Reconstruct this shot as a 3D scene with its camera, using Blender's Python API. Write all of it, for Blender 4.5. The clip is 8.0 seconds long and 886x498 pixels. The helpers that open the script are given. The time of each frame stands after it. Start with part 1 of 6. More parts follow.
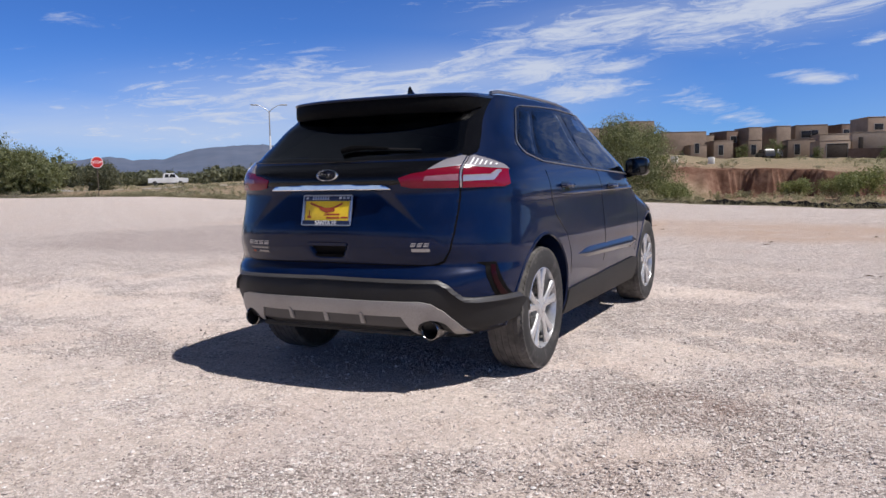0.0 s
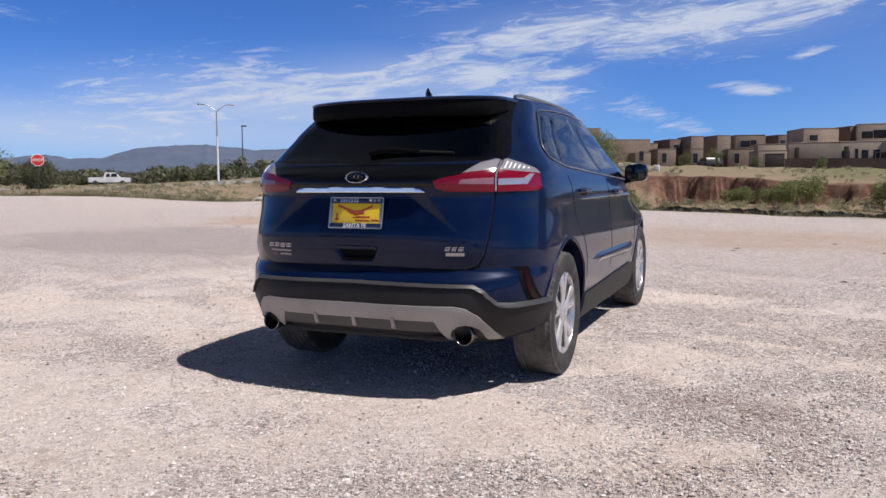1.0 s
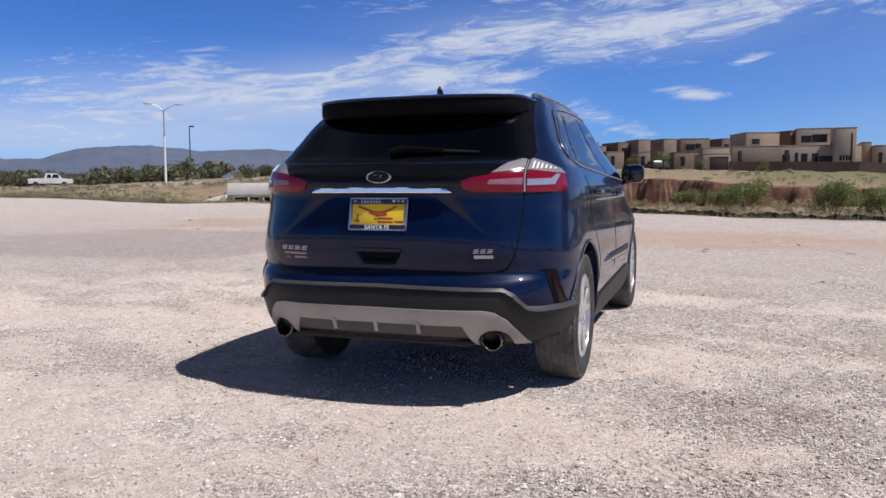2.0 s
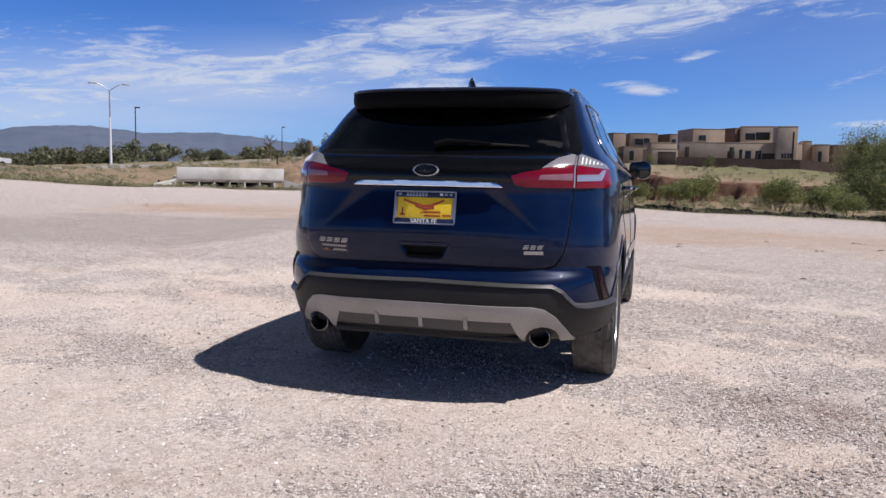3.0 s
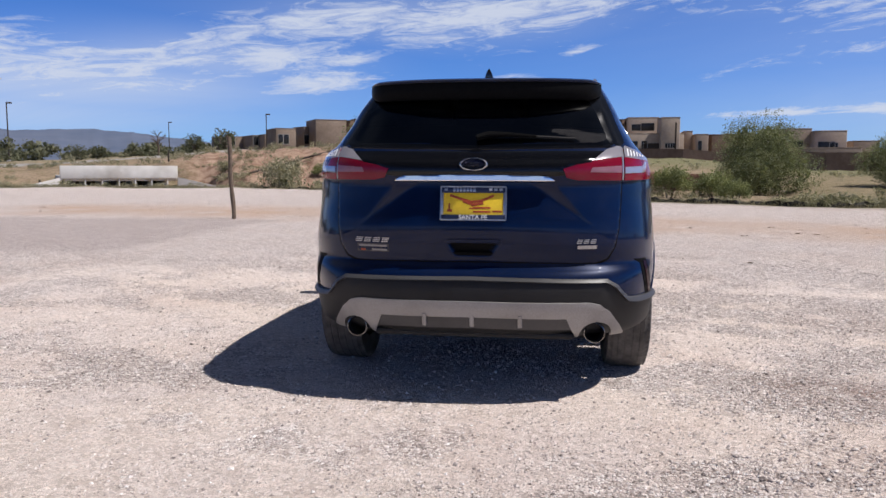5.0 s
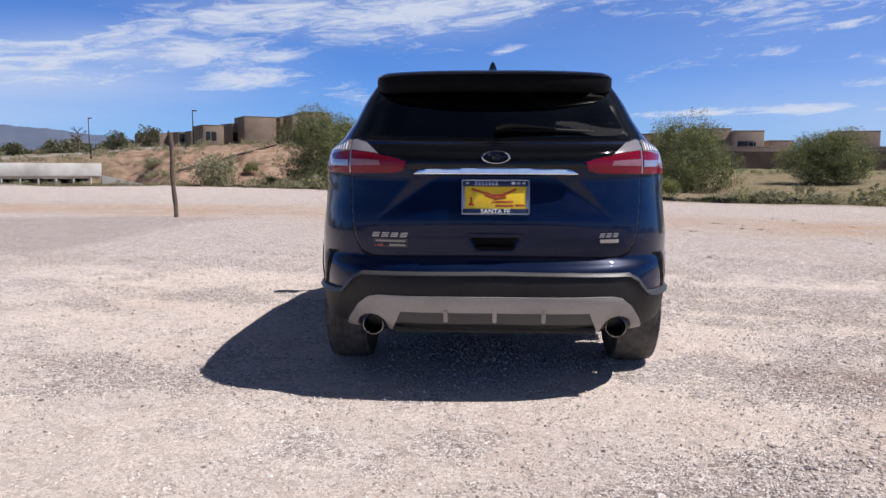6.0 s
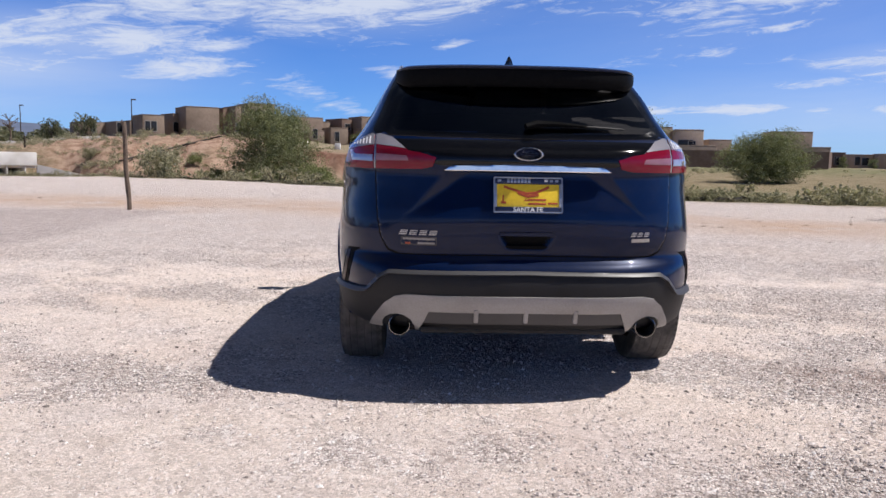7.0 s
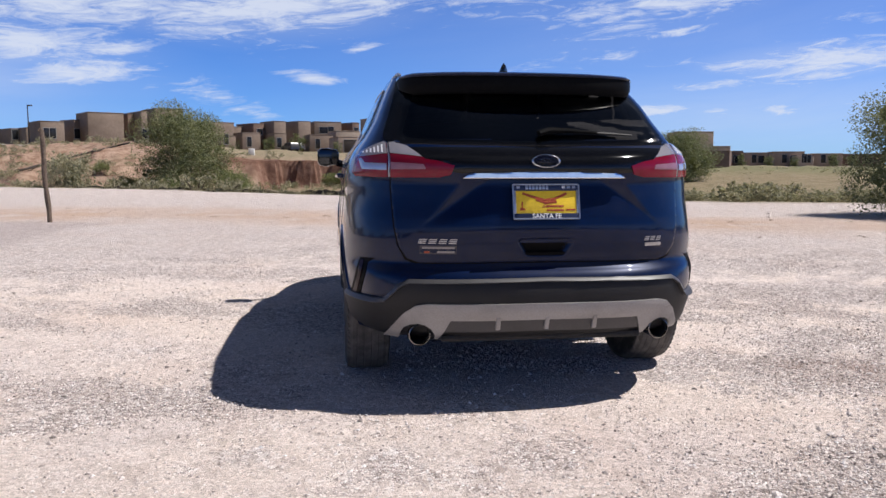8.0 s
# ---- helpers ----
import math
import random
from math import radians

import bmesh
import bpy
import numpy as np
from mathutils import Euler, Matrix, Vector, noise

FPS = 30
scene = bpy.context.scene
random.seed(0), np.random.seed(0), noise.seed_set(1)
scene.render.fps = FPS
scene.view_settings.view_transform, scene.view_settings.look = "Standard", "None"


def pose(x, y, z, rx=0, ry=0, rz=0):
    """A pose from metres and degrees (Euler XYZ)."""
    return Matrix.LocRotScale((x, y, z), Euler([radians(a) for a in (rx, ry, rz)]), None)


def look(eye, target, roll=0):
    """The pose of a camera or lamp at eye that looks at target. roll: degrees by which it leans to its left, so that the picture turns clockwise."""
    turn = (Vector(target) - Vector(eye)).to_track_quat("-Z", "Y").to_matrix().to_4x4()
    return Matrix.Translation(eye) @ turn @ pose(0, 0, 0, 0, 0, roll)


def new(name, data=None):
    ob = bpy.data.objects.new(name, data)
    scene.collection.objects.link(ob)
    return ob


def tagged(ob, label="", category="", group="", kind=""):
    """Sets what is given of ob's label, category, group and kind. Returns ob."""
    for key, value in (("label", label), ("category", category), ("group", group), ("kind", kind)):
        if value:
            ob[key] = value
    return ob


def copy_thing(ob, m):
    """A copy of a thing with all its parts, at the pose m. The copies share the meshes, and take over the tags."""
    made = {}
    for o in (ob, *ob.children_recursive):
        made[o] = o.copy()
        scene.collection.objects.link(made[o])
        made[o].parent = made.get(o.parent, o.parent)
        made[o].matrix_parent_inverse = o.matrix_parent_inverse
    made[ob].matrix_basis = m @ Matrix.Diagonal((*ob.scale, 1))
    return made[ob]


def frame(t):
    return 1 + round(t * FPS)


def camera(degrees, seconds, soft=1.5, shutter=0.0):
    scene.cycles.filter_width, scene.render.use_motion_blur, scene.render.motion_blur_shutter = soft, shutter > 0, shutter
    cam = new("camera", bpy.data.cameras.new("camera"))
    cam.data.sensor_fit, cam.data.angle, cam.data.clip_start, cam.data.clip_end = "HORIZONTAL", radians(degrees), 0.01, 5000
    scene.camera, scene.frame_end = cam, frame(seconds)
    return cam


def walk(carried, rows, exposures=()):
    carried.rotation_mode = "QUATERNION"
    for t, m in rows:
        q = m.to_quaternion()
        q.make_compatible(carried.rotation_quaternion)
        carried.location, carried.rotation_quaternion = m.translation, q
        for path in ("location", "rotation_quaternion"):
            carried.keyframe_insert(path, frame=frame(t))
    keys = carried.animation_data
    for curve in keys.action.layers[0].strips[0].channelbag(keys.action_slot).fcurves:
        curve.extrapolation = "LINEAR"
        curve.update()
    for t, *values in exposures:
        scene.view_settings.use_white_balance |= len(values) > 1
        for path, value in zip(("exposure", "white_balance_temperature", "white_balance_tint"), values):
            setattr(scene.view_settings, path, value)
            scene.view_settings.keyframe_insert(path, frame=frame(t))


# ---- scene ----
cam = camera(59.9, 8.0)
PATH = [
    (0, (2.492, -3.388, 1.158), (1.585, -1.615, 0.977), -1.1),
    (0.5, (2.236, -3.484, 1.168), (1.413, -1.67, 0.987), -1.0),
    (1, (2.051, -3.535, 1.161), (1.271, -1.702, 0.988), -0.3),
    (2.5, (1.383, -3.589, 1.153), (0.792, -1.686, 0.975), 0.2),
    (3, (1.135, -3.653, 1.174), (0.605, -1.734, 0.978), 1.1),
    (3.5, (0.954, -3.676, 1.165), (0.508, -1.737, 0.958), 1.2),
    (4, (0.72, -3.667, 1.16), (0.373, -1.708, 0.952), 1.7),
    (4.5, (0.542, -3.664, 1.175), (0.219, -1.701, 0.966), 0.9),
    (6, (-0.093, -3.616, 1.146), (-0.178, -1.63, 0.932), 0.2),
    (6.5, (-0.319, -3.563, 1.133), (-0.338, -1.575, 0.917), 1.1),
    (7, (-0.507, -3.519, 1.151), (-0.446, -1.533, 0.924), 1.0),
    (7.5, (-0.753, -3.493, 1.165), (-0.568, -1.515, 0.937), 0.8),
    (8, (-0.996, -3.451, 1.17), (-0.717, -1.482, 0.953), 0.1),
]
walk(cam, [(t, look(eye, target, roll)) for t, eye, target, roll in PATH], [(0.0, -0.09, 6500, 11.5), (4.5, -0.06, 6500, 11.5), (6.0, 0.02, 6500, 11.5), (8.0, 0.10, 6500, 11.5)])


# ---- light ----
# The sun stands high over the car's right side; its light falls towards -x.
SUN_WAY = Vector((-0.635, 0.05, -1.0)).normalized()
sun = new("sun", bpy.data.lights.new("sun", "SUN"))
sun.data.energy, sun.data.angle, sun.data.color = 5.0, radians(0.53), (1.0, 0.965, 0.925)
sun.matrix_world = look((60, -5, 95), Vector((60, -5, 95)) + SUN_WAY)


class Nodes:
    """Short hand for node trees."""

    def __init__(self, tree):
        self.tree = tree
        tree.nodes.clear()

    def add(self, kind, **values):
        n = self.tree.nodes.new(kind)
        for key, value in values.items():
            n.inputs[key].default_value = value
        return n

    def link(self, a, b):
        self.tree.links.new(a, b)

    def put(self, value, socket):
        if isinstance(value, bpy.types.NodeSocket):
            self.link(value, socket)
        else:
            socket.default_value = value

    def math(self, op, a, b=0.0, c=0.0, clamp=False):
        n = self.add("ShaderNodeMath")
        n.operation, n.use_clamp = op, clamp
        for i, v in enumerate((a, b, c)):
            self.put(v, n.inputs[i])
        return n.outputs[0]

    def vec(self, x=0.0, y=0.0, z=0.0):
        n = self.add("ShaderNodeCombineXYZ")
        for i, v in enumerate((x, y, z)):
            self.put(v, n.inputs[i])
        return n.outputs[0]

    def noise(self, vector, scale, detail=4.0, rough=0.55, warp=0.0):
        n = self.add("ShaderNodeTexNoise", Scale=scale, Detail=detail, Roughness=rough, Distortion=warp)
        self.link(vector, n.inputs["Vector"])
        return n.outputs["Fac"]

    def ramp(self, fac, *stops):
        """Stops of (place, grey or colour)."""
        n = self.add("ShaderNodeValToRGB")
        el = n.color_ramp.elements
        while len(el) < len(stops):
            el.new(0.5)
        for e, (at, c) in zip(el, stops):
            e.position = at
            e.color = (c, c, c, 1) if isinstance(c, (int, float)) else (*c, 1)
        self.link(fac, n.inputs[0])
        return n.outputs[0]

    def mix(self, fac, a, b, blend="MIX"):
        n = self.add("ShaderNodeMix")
        n.data_type, n.blend_type = "RGBA", blend
        self.put(fac, n.inputs[0])
        for v, s in ((a, n.inputs[6]), (b, n.inputs[7])):
            self.put((*v, 1) if isinstance(v, tuple) and len(v) == 3 else v, s)
        return n.outputs[2]

    def span(self, v, lo, hi, smooth=True):
        n = self.add("ShaderNodeMapRange")
        n.interpolation_type = "SMOOTHSTEP" if smooth else "LINEAR"
        self.put(v, n.inputs[0])
        n.inputs[1].default_value, n.inputs[2].default_value = lo, hi
        return n.outputs[0]


# ---- sky with thin high clouds ----
world = bpy.data.worlds.new("world")
scene.world = world
world.use_nodes = True
N = Nodes(world.node_tree)
sky = N.add("ShaderNodeTexSky")
sky.sky_type, sky.sun_disc = "NISHITA", False
sky.sun_elevation, sky.sun_rotation, sky.altitude = radians(57.5), radians(94.5), 2100.0
sky.air_density, sky.dust_density, sky.ozone_density = 1.0, 0.4, 2.0
way = N.add("ShaderNodeTexCoord").outputs["Generated"]
xyz = N.add("ShaderNodeSeparateXYZ")
N.link(way, xyz.inputs[0])
az = N.math("DEGREES", N.math("ARCTAN2", xyz.outputs[0], xyz.outputs[1]))
el = N.math("DEGREES", N.math("ARCSINE", xyz.outputs[2]))
flat = N.vec(az, N.math("MULTIPLY", el, 2.6))
turn = N.add("ShaderNodeVectorRotate", Angle=radians(-14))
turn.rotation_type = "Z_AXIS"
N.link(flat, turn.inputs["Vector"])
drawn = N.add("ShaderNodeVectorMath")
drawn.operation = "MULTIPLY"
N.link(turn.outputs[0], drawn.inputs[0])
drawn.inputs[1].default_value = (0.06, 0.13, 1)
wisp = N.noise(drawn.outputs[0], 1.0, 10.0, 0.66, 0.7)
fine = N.noise(drawn.outputs[0], 4.2, 9.0, 0.70, 1.2)
# Cloud banks: middle (azimuth, height), half sizes, tilt, weight
BANKS = [
    (-42, 5.2, 19, 3.0, 6, 1.0), (-27, 7.2, 12, 2.6, 12, 0.95), (-15, 10.2, 9, 1.7, 10, 1.1), (-3, 11.1, 13, 2.0, 5, 1.2), (24, 10.6, 9, 1.4, 6, 0.8), (-21, 7.7, 5, 1.4, 4, 1.1),
    (-16.6, 6.0, 4.8, 1.0, 4, 1.2), (-14.2, 7.9, 3.0, 0.7, 8, 1.1), (-1.4, 6.25, 2.2, 0.5, -6, 1.2), (-7.3, 4.4, 4.8, 0.8, -17, 0.66), (2.0, 8.3, 1.6, 0.32, 12, 0.9),
    (14.5, 3.75, 5.0, 0.42, 1, 1.15), (21.8, 3.85, 4.2, 0.46, 0, 1.3), (27.4, 3.8, 1.3, 0.36, 2, 0.95), (31.4, 3.8, 1.7, 0.40, -2, 1.05), (36.4, 3.9, 1.9, 0.36, 1, 0.95), (-29, 4.2, 6, 0.3, 0, 0.8),
    (34, 6.7, 8, 1.5, 3, 1.05), (27, 5.5, 4.6, 0.5, 4, 1.1), (25.2, 9.2, 2.4, 0.40, 8, 1.0), (31, 11.3, 2.2, 0.3, 6, 0.8), (37, 9.2, 4, 0.6, -3, 0.85), (14, 6.9, 6, 0.8, 8, 0.72), (20, 7.6, 3.5, 0.5, 6, 0.75),
    (-52, 10.7, 2, 0.5, -10, 0.6), (5, 15, 30, 3.5, 4, 0.7),
]
total = None
for a0, e0, ra, re, tilt, weight in BANKS:
    c, s = math.cos(radians(tilt)), math.sin(radians(tilt))
    da, de = N.math("SUBTRACT", az, a0), N.math("SUBTRACT", el, e0)
    u = N.math("DIVIDE", N.math("ADD", N.math("MULTIPLY", da, c), N.math("MULTIPLY", de, s)), ra)
    v = N.math("DIVIDE", N.math("SUBTRACT", N.math("MULTIPLY", de, c), N.math("MULTIPLY", da, s)), re)
    r2 = N.math("ADD", N.math("MULTIPLY", u, u), N.math("MULTIPLY", v, v))
    g = N.math("MULTIPLY", N.math("EXPONENT", N.math("MULTIPLY", r2, -0.9)), weight)
    total = g if total is None else N.math("MAXIMUM", total, g)
body = N.math("ADD", N.math("MULTIPLY", N.math("SUBTRACT", wisp, 0.5), 2.3), N.math("MULTIPLY", N.math("SUBTRACT", fine, 0.5), 2.3))
cover = N.math("SUBTRACT", N.math("ADD", body, N.math("MULTIPLY", total, 1.0)), 0.34)
cover = N.span(cover, -0.08, 1.0)
veil = None
for a0, e0, ra, re, weight in ((-46, 3.7, 24, 2.3, 0.72), (-34, 5.4, 16, 2.4, 0.70), (-25, 7.4, 10, 2.0, 0.50), (-8, 10.8, 14, 2.0, 0.36), (26, 10.5, 12, 2.0, 0.18), (33, 6.6, 9, 1.8, 0.45), (32, 3.6, 24, 3.6, 0.46), (28, 8.0, 26, 8.0, 0.20), (0, 0.6, 400, 2.4, 0.18)):
    u = N.math("DIVIDE", N.math("SUBTRACT", az, a0), ra)
    v = N.math("DIVIDE", N.math("SUBTRACT", el, e0), re)
    g = N.math("MULTIPLY", N.math("EXPONENT", N.math("MULTIPLY", N.math("ADD", N.math("MULTIPLY", u, u), N.math("MULTIPLY", v, v)), -1.0)), weight)
    veil = g if veil is None else N.math("MAXIMUM", veil, g)
veil = N.math("MULTIPLY", veil, N.math("ADD", 0.55, N.math("MULTIPLY", wisp, 0.8)))
cover = N.math("MULTIPLY", N.math("MAXIMUM", cover, veil), N.math("MULTIPLY", N.span(el, 42, 18), 0.9))
# overhead the cloud goes on as a broken thin sheet, drawn out flat over the dome
lift = N.math("ADD", N.math("MAXIMUM", xyz.outputs[2], 0.0), 0.18)
dome = N.vec(N.math("DIVIDE", xyz.outputs[0], lift), N.math("MULTIPLY", N.math("DIVIDE", xyz.outputs[1], lift), 1.7))
sheet = N.noise(dome, 0.7, 4.0, 0.5, 0.3)
sheet = N.math("MULTIPLY", N.math("MULTIPLY", N.span(sheet, 0.38, 0.75), 0.26), N.span(el, 13, 26))
cover = N.math("MAXIMUM", cover, sheet)
# unseen pale haze added low behind the view, to whiten reflections in the chrome
cover = N.math("MAXIMUM", cover, N.math("MULTIPLY", N.math("MULTIPLY", N.span(xyz.outputs[1], 0.1, -0.5), N.span(el, 13, 4)), 0.55))
SKY_FORCE = 0.075
# above the view the sky is dimmed, so that it fills shadows less
deep = N.mix(N.span(el, 13, 32), (0.455, 0.865, 1.62), (0.19, 0.215, 0.265))
tint = N.mix(1.0, sky.outputs[0], deep, "MULTIPLY")
lit = N.mix(cover, tint, (8.6, 9.4, 11.0))
ground_side = N.span(el, -1.5, -0.2)
back = N.add("ShaderNodeBackground", Strength=SKY_FORCE)
N.link(N.mix(ground_side, (2.6, 2.2, 1.9), lit), back.inputs[0])
N.link(back.outputs[0], N.add("ShaderNodeOutputWorld").inputs[0])


# ---- materials ----
def material(name, build, **values):
    """A material with a Principled shader; build(N, shader, place) adds to it, place being metres in the thing's own space."""
    m = bpy.data.materials.new(name)
    m.use_nodes = True
    n = Nodes(m.node_tree)
    sh = n.add("ShaderNodeBsdfPrincipled")
    n.link(sh.outputs[0], n.add("ShaderNodeOutputMaterial").inputs[0])
    for key, value in values.items():
        key = key.replace("_", " ")
        sh.inputs[key].default_value = (*value, 1) if isinstance(value, tuple) and len(value) == 3 else value
    if build:
        build(n, sh, n.add("ShaderNodeTexCoord").outputs["Object"])
    return m


def bump(n, sh, height, strength=0.3, distance=0.01):
    b = n.add("ShaderNodeBump", Strength=strength, Distance=distance)
    n.link(height, b.inputs["Height"])
    n.link(b.outputs[0], sh.inputs["Normal"])


def speckle(lo, hi, scale, big=0.0, relief=0.0, rough=None, span=(0.35, 0.65)):
    """Base colour that wanders between two tones at two scales, with relief."""
    def build(n, sh, place):
        f = n.noise(place, scale, 6.0, 0.6)
        col = n.ramp(f, (span[0], lo), (span[1], hi))
        if big:
            g = n.noise(place, big, 3.0)
            col = n.mix(n.span(g, 0.4, 0.75), col, n.mix(1.0, col, (0.72, 0.70, 0.68), "MULTIPLY"))
        n.link(col, sh.inputs["Base Color"])
        if rough:
            n.link(n.span(f, *rough), sh.inputs["Roughness"])
        if relief:
            bump(n, sh, f, 0.5, relief)
    return build


def paint_build(n, sh, place):
    dust = n.noise(place, 5.0, 6.0, 0.65)
    flake = n.noise(place, 900.0, 1.0)
    base = n.mix(n.span(flake, 0.45, 0.65), (0.0003, 0.0052, 0.027), (0.0006, 0.0118, 0.060))
    n.link(n.mix(n.math("MULTIPLY", n.span(dust, 0.45, 0.8), 0.02), base, (0.30, 0.26, 0.23)), sh.inputs["Base Color"])
    n.link(n.math("ADD", 0.30, n.math("MULTIPLY", dust, 0.12)), sh.inputs["Roughness"])


PAINT = material("blue_paint", paint_build, Metallic=0.12, Coat_Weight=0.9, Coat_Roughness=0.02, Coat_IOR=1.33, Specular_IOR_Level=0.1)
PLASTIC = material("charcoal_plastic", speckle((0.014, 0.0135, 0.014), (0.020, 0.0195, 0.020), 300, 4, 0.0004), Roughness=0.55, Specular_IOR_Level=0.3)
LIP = material("grey_plastic", speckle((0.048, 0.046, 0.047), (0.062, 0.060, 0.061), 200, 4, 0.0003), Roughness=0.45)
SILVER = material("silver_plastic", speckle((0.30, 0.285, 0.27), (0.36, 0.345, 0.33), 150, 3, 0.0002), Roughness=0.45, Metallic=0.15)
SPOILER_BLACK = material("matt_black", speckle((0.0055, 0.0054, 0.0056), (0.008, 0.0078, 0.008), 60), Roughness=0.5, Specular_IOR_Level=0.04)
BLACK = material("gloss_black", speckle((0.003, 0.003, 0.004), (0.006, 0.006, 0.007), 60), Roughness=0.07, Specular_IOR_Level=0.3, Coat_Weight=0.12)
DARK = material("underbody_black", speckle((0.010, 0.010, 0.010), (0.022, 0.021, 0.020), 25, 4, 0.002), Roughness=0.8)
CHROME = material("chrome", speckle((0.72, 0.73, 0.75), (0.8, 0.81, 0.83), 40), Metallic=1.0, Roughness=0.08)
# chrome dimmed in place of dark reflections on the tips and shade behind spokes
DARK_CHROME = material("dimmed_chrome", speckle((0.20, 0.19, 0.185), (0.34, 0.33, 0.32), 30, 8), Metallic=1.0, Roughness=0.18)
SATIN = material("satin_silver", speckle((0.42, 0.42, 0.43), (0.52, 0.52, 0.53), 60), Metallic=0.9, Roughness=0.3)
ALLOY = material("alloy", speckle((0.58, 0.585, 0.60), (0.68, 0.685, 0.70), 50, 5), Metallic=0.6, Roughness=0.26, Coat_Weight=0.3)


def tyre_build(n, sh, place):
    f = n.noise(place, 14.0, 6.0, 0.65)
    at = n.add("ShaderNodeSeparateXYZ")
    n.link(place, at.inputs[0])
    r = n.math("SQRT", n.math("ADD", n.math("POWER", at.outputs[1], 2.0), n.math("POWER", at.outputs[2], 2.0)))
    f = n.math("ADD", n.math("SUBTRACT", f, 0.26), n.math("MULTIPLY", n.span(r, 0.34, 0.36), 0.24))
    n.link(n.ramp(f, (0.25, (0.032, 0.030, 0.029)), (0.60, (0.125, 0.115, 0.105)), (0.95, (0.26, 0.24, 0.22))), sh.inputs["Base Color"])
    bump(n, sh, n.noise(place, 160.0, 3.0), 0.3, 0.002)


RUBBER = material("dusty_rubber", tyre_build, Roughness=0.85)
RED = material("red_lens", speckle((0.175, 0.004, 0.018), (0.20, 0.005, 0.023), 12), Roughness=0.15, Specular_IOR_Level=0.25, Coat_Weight=0.2)
CLEAR = material("clear_lens", speckle((0.40, 0.375, 0.405), (0.45, 0.42, 0.45), 14), Roughness=0.14, Coat_Weight=0.8, Metallic=0.45)
ROSE = material("rose_lens", speckle((0.25, 0.11, 0.14), (0.30, 0.15, 0.18), 16), Roughness=0.15, Specular_IOR_Level=0.3, Coat_Weight=0.2)
REFLECTOR = material("dark_red_reflector", speckle((0.012, 0.0008, 0.002), (0.018, 0.001, 0.003), 80), Roughness=0.3, Specular_IOR_Level=0.15)


def glass_build(n, sh, place):
    n.link(n.math("ADD", 0.015, n.math("MULTIPLY", n.span(n.noise(place, 4.0, 5.0), 0.4, 0.8), 0.05)), sh.inputs["Roughness"])


GLASS = material("tinted_glass", glass_build, Base_Color=(0.11, 0.107, 0.11), Transmission_Weight=1.0, IOR=1.62)
SIDE_GLASS = material("side_glass", glass_build, Base_Color=(0.13, 0.127, 0.13), Transmission_Weight=1.0, IOR=1.42)
SCREEN_GLASS = material("clear_glass", glass_build, Base_Color=(0.80, 0.82, 0.80), Transmission_Weight=1.0, IOR=1.3)
MIRROR = material("mirror_glass", speckle((0.045, 0.05, 0.055), (0.06, 0.065, 0.07), 20), Metallic=1.0, Roughness=0.02)
YELLOW = material("yellow_plate", speckle((0.78, 0.53, 0.02), (0.86, 0.60, 0.03), 60), Roughness=0.4)
PLATE_RED = material("red_print", speckle((0.35, 0.05, 0.012), (0.42, 0.07, 0.02), 90), Roughness=0.5)
PLATE_BLUE = material("navy_frame", speckle((0.014, 0.02, 0.055), (0.02, 0.03, 0.075), 60), Roughness=0.35)
WHITE = material("white_print", speckle((0.72, 0.72, 0.72), (0.8, 0.8, 0.8), 40), Roughness=0.45)
BADGE_BLUE = material("badge_blue", speckle((0.01, 0.015, 0.04), (0.014, 0.022, 0.06), 40), Roughness=0.2, Coat_Weight=1.0)
STICKER = material("faded_sticker", speckle((0.03, 0.028, 0.034), (0.06, 0.055, 0.06), 60), Roughness=0.5)
INTERIOR = material("dark_interior", speckle((0.045, 0.044, 0.046), (0.07, 0.068, 0.07), 40, 5, 0.001), Roughness=0.8)


# ---- builders ----
def part(name, bm, mat, parent=None, label="", smooth=30.0):
    """Links a bmesh as one mesh object under parent."""
    me = bpy.data.meshes.new(name)
    bm.to_mesh(me)
    bm.free()
    me.materials.append(mat)
    if smooth:
        me.shade_smooth()
        me.set_sharp_from_angle(angle=radians(smooth))
    ob = new(name, me)
    if parent:
        ob.parent = parent
    if label:
        ob["label"] = label
    return ob


def bm_mesh(verts, faces):
    bm = bmesh.new()
    vs = [bm.verts.new(v) for v in verts]
    for f in faces:
        try:
            bm.faces.new([vs[i] for i in f])
        except ValueError:
            pass
    return bm


def add_box(bm, lo, hi, bevel=0.0, m=None):
    """A bevelled box added to bm."""
    lo, hi = Vector(lo), Vector(hi)
    r = bmesh.ops.create_cube(bm, size=1.0, matrix=Matrix.Translation((lo + hi) / 2) @ Matrix.Diagonal((*(hi - lo), 1)))
    vs = r["verts"]
    if bevel:
        es = list({e for v in vs for e in v.link_edges})
        r = bmesh.ops.bevel(bm, geom=es, offset=bevel, segments=2, affect="EDGES", profile=0.5, clamp_overlap=True)
        vs = list({v for f in r["faces"] for v in f.verts} | {v for v in vs if v.is_valid})
    if m is not None:
        bmesh.ops.transform(bm, matrix=m, verts=vs)
    return bm


def box(lo, hi, bevel=0.0, m=None):
    return add_box(bmesh.new(), lo, hi, bevel, m)


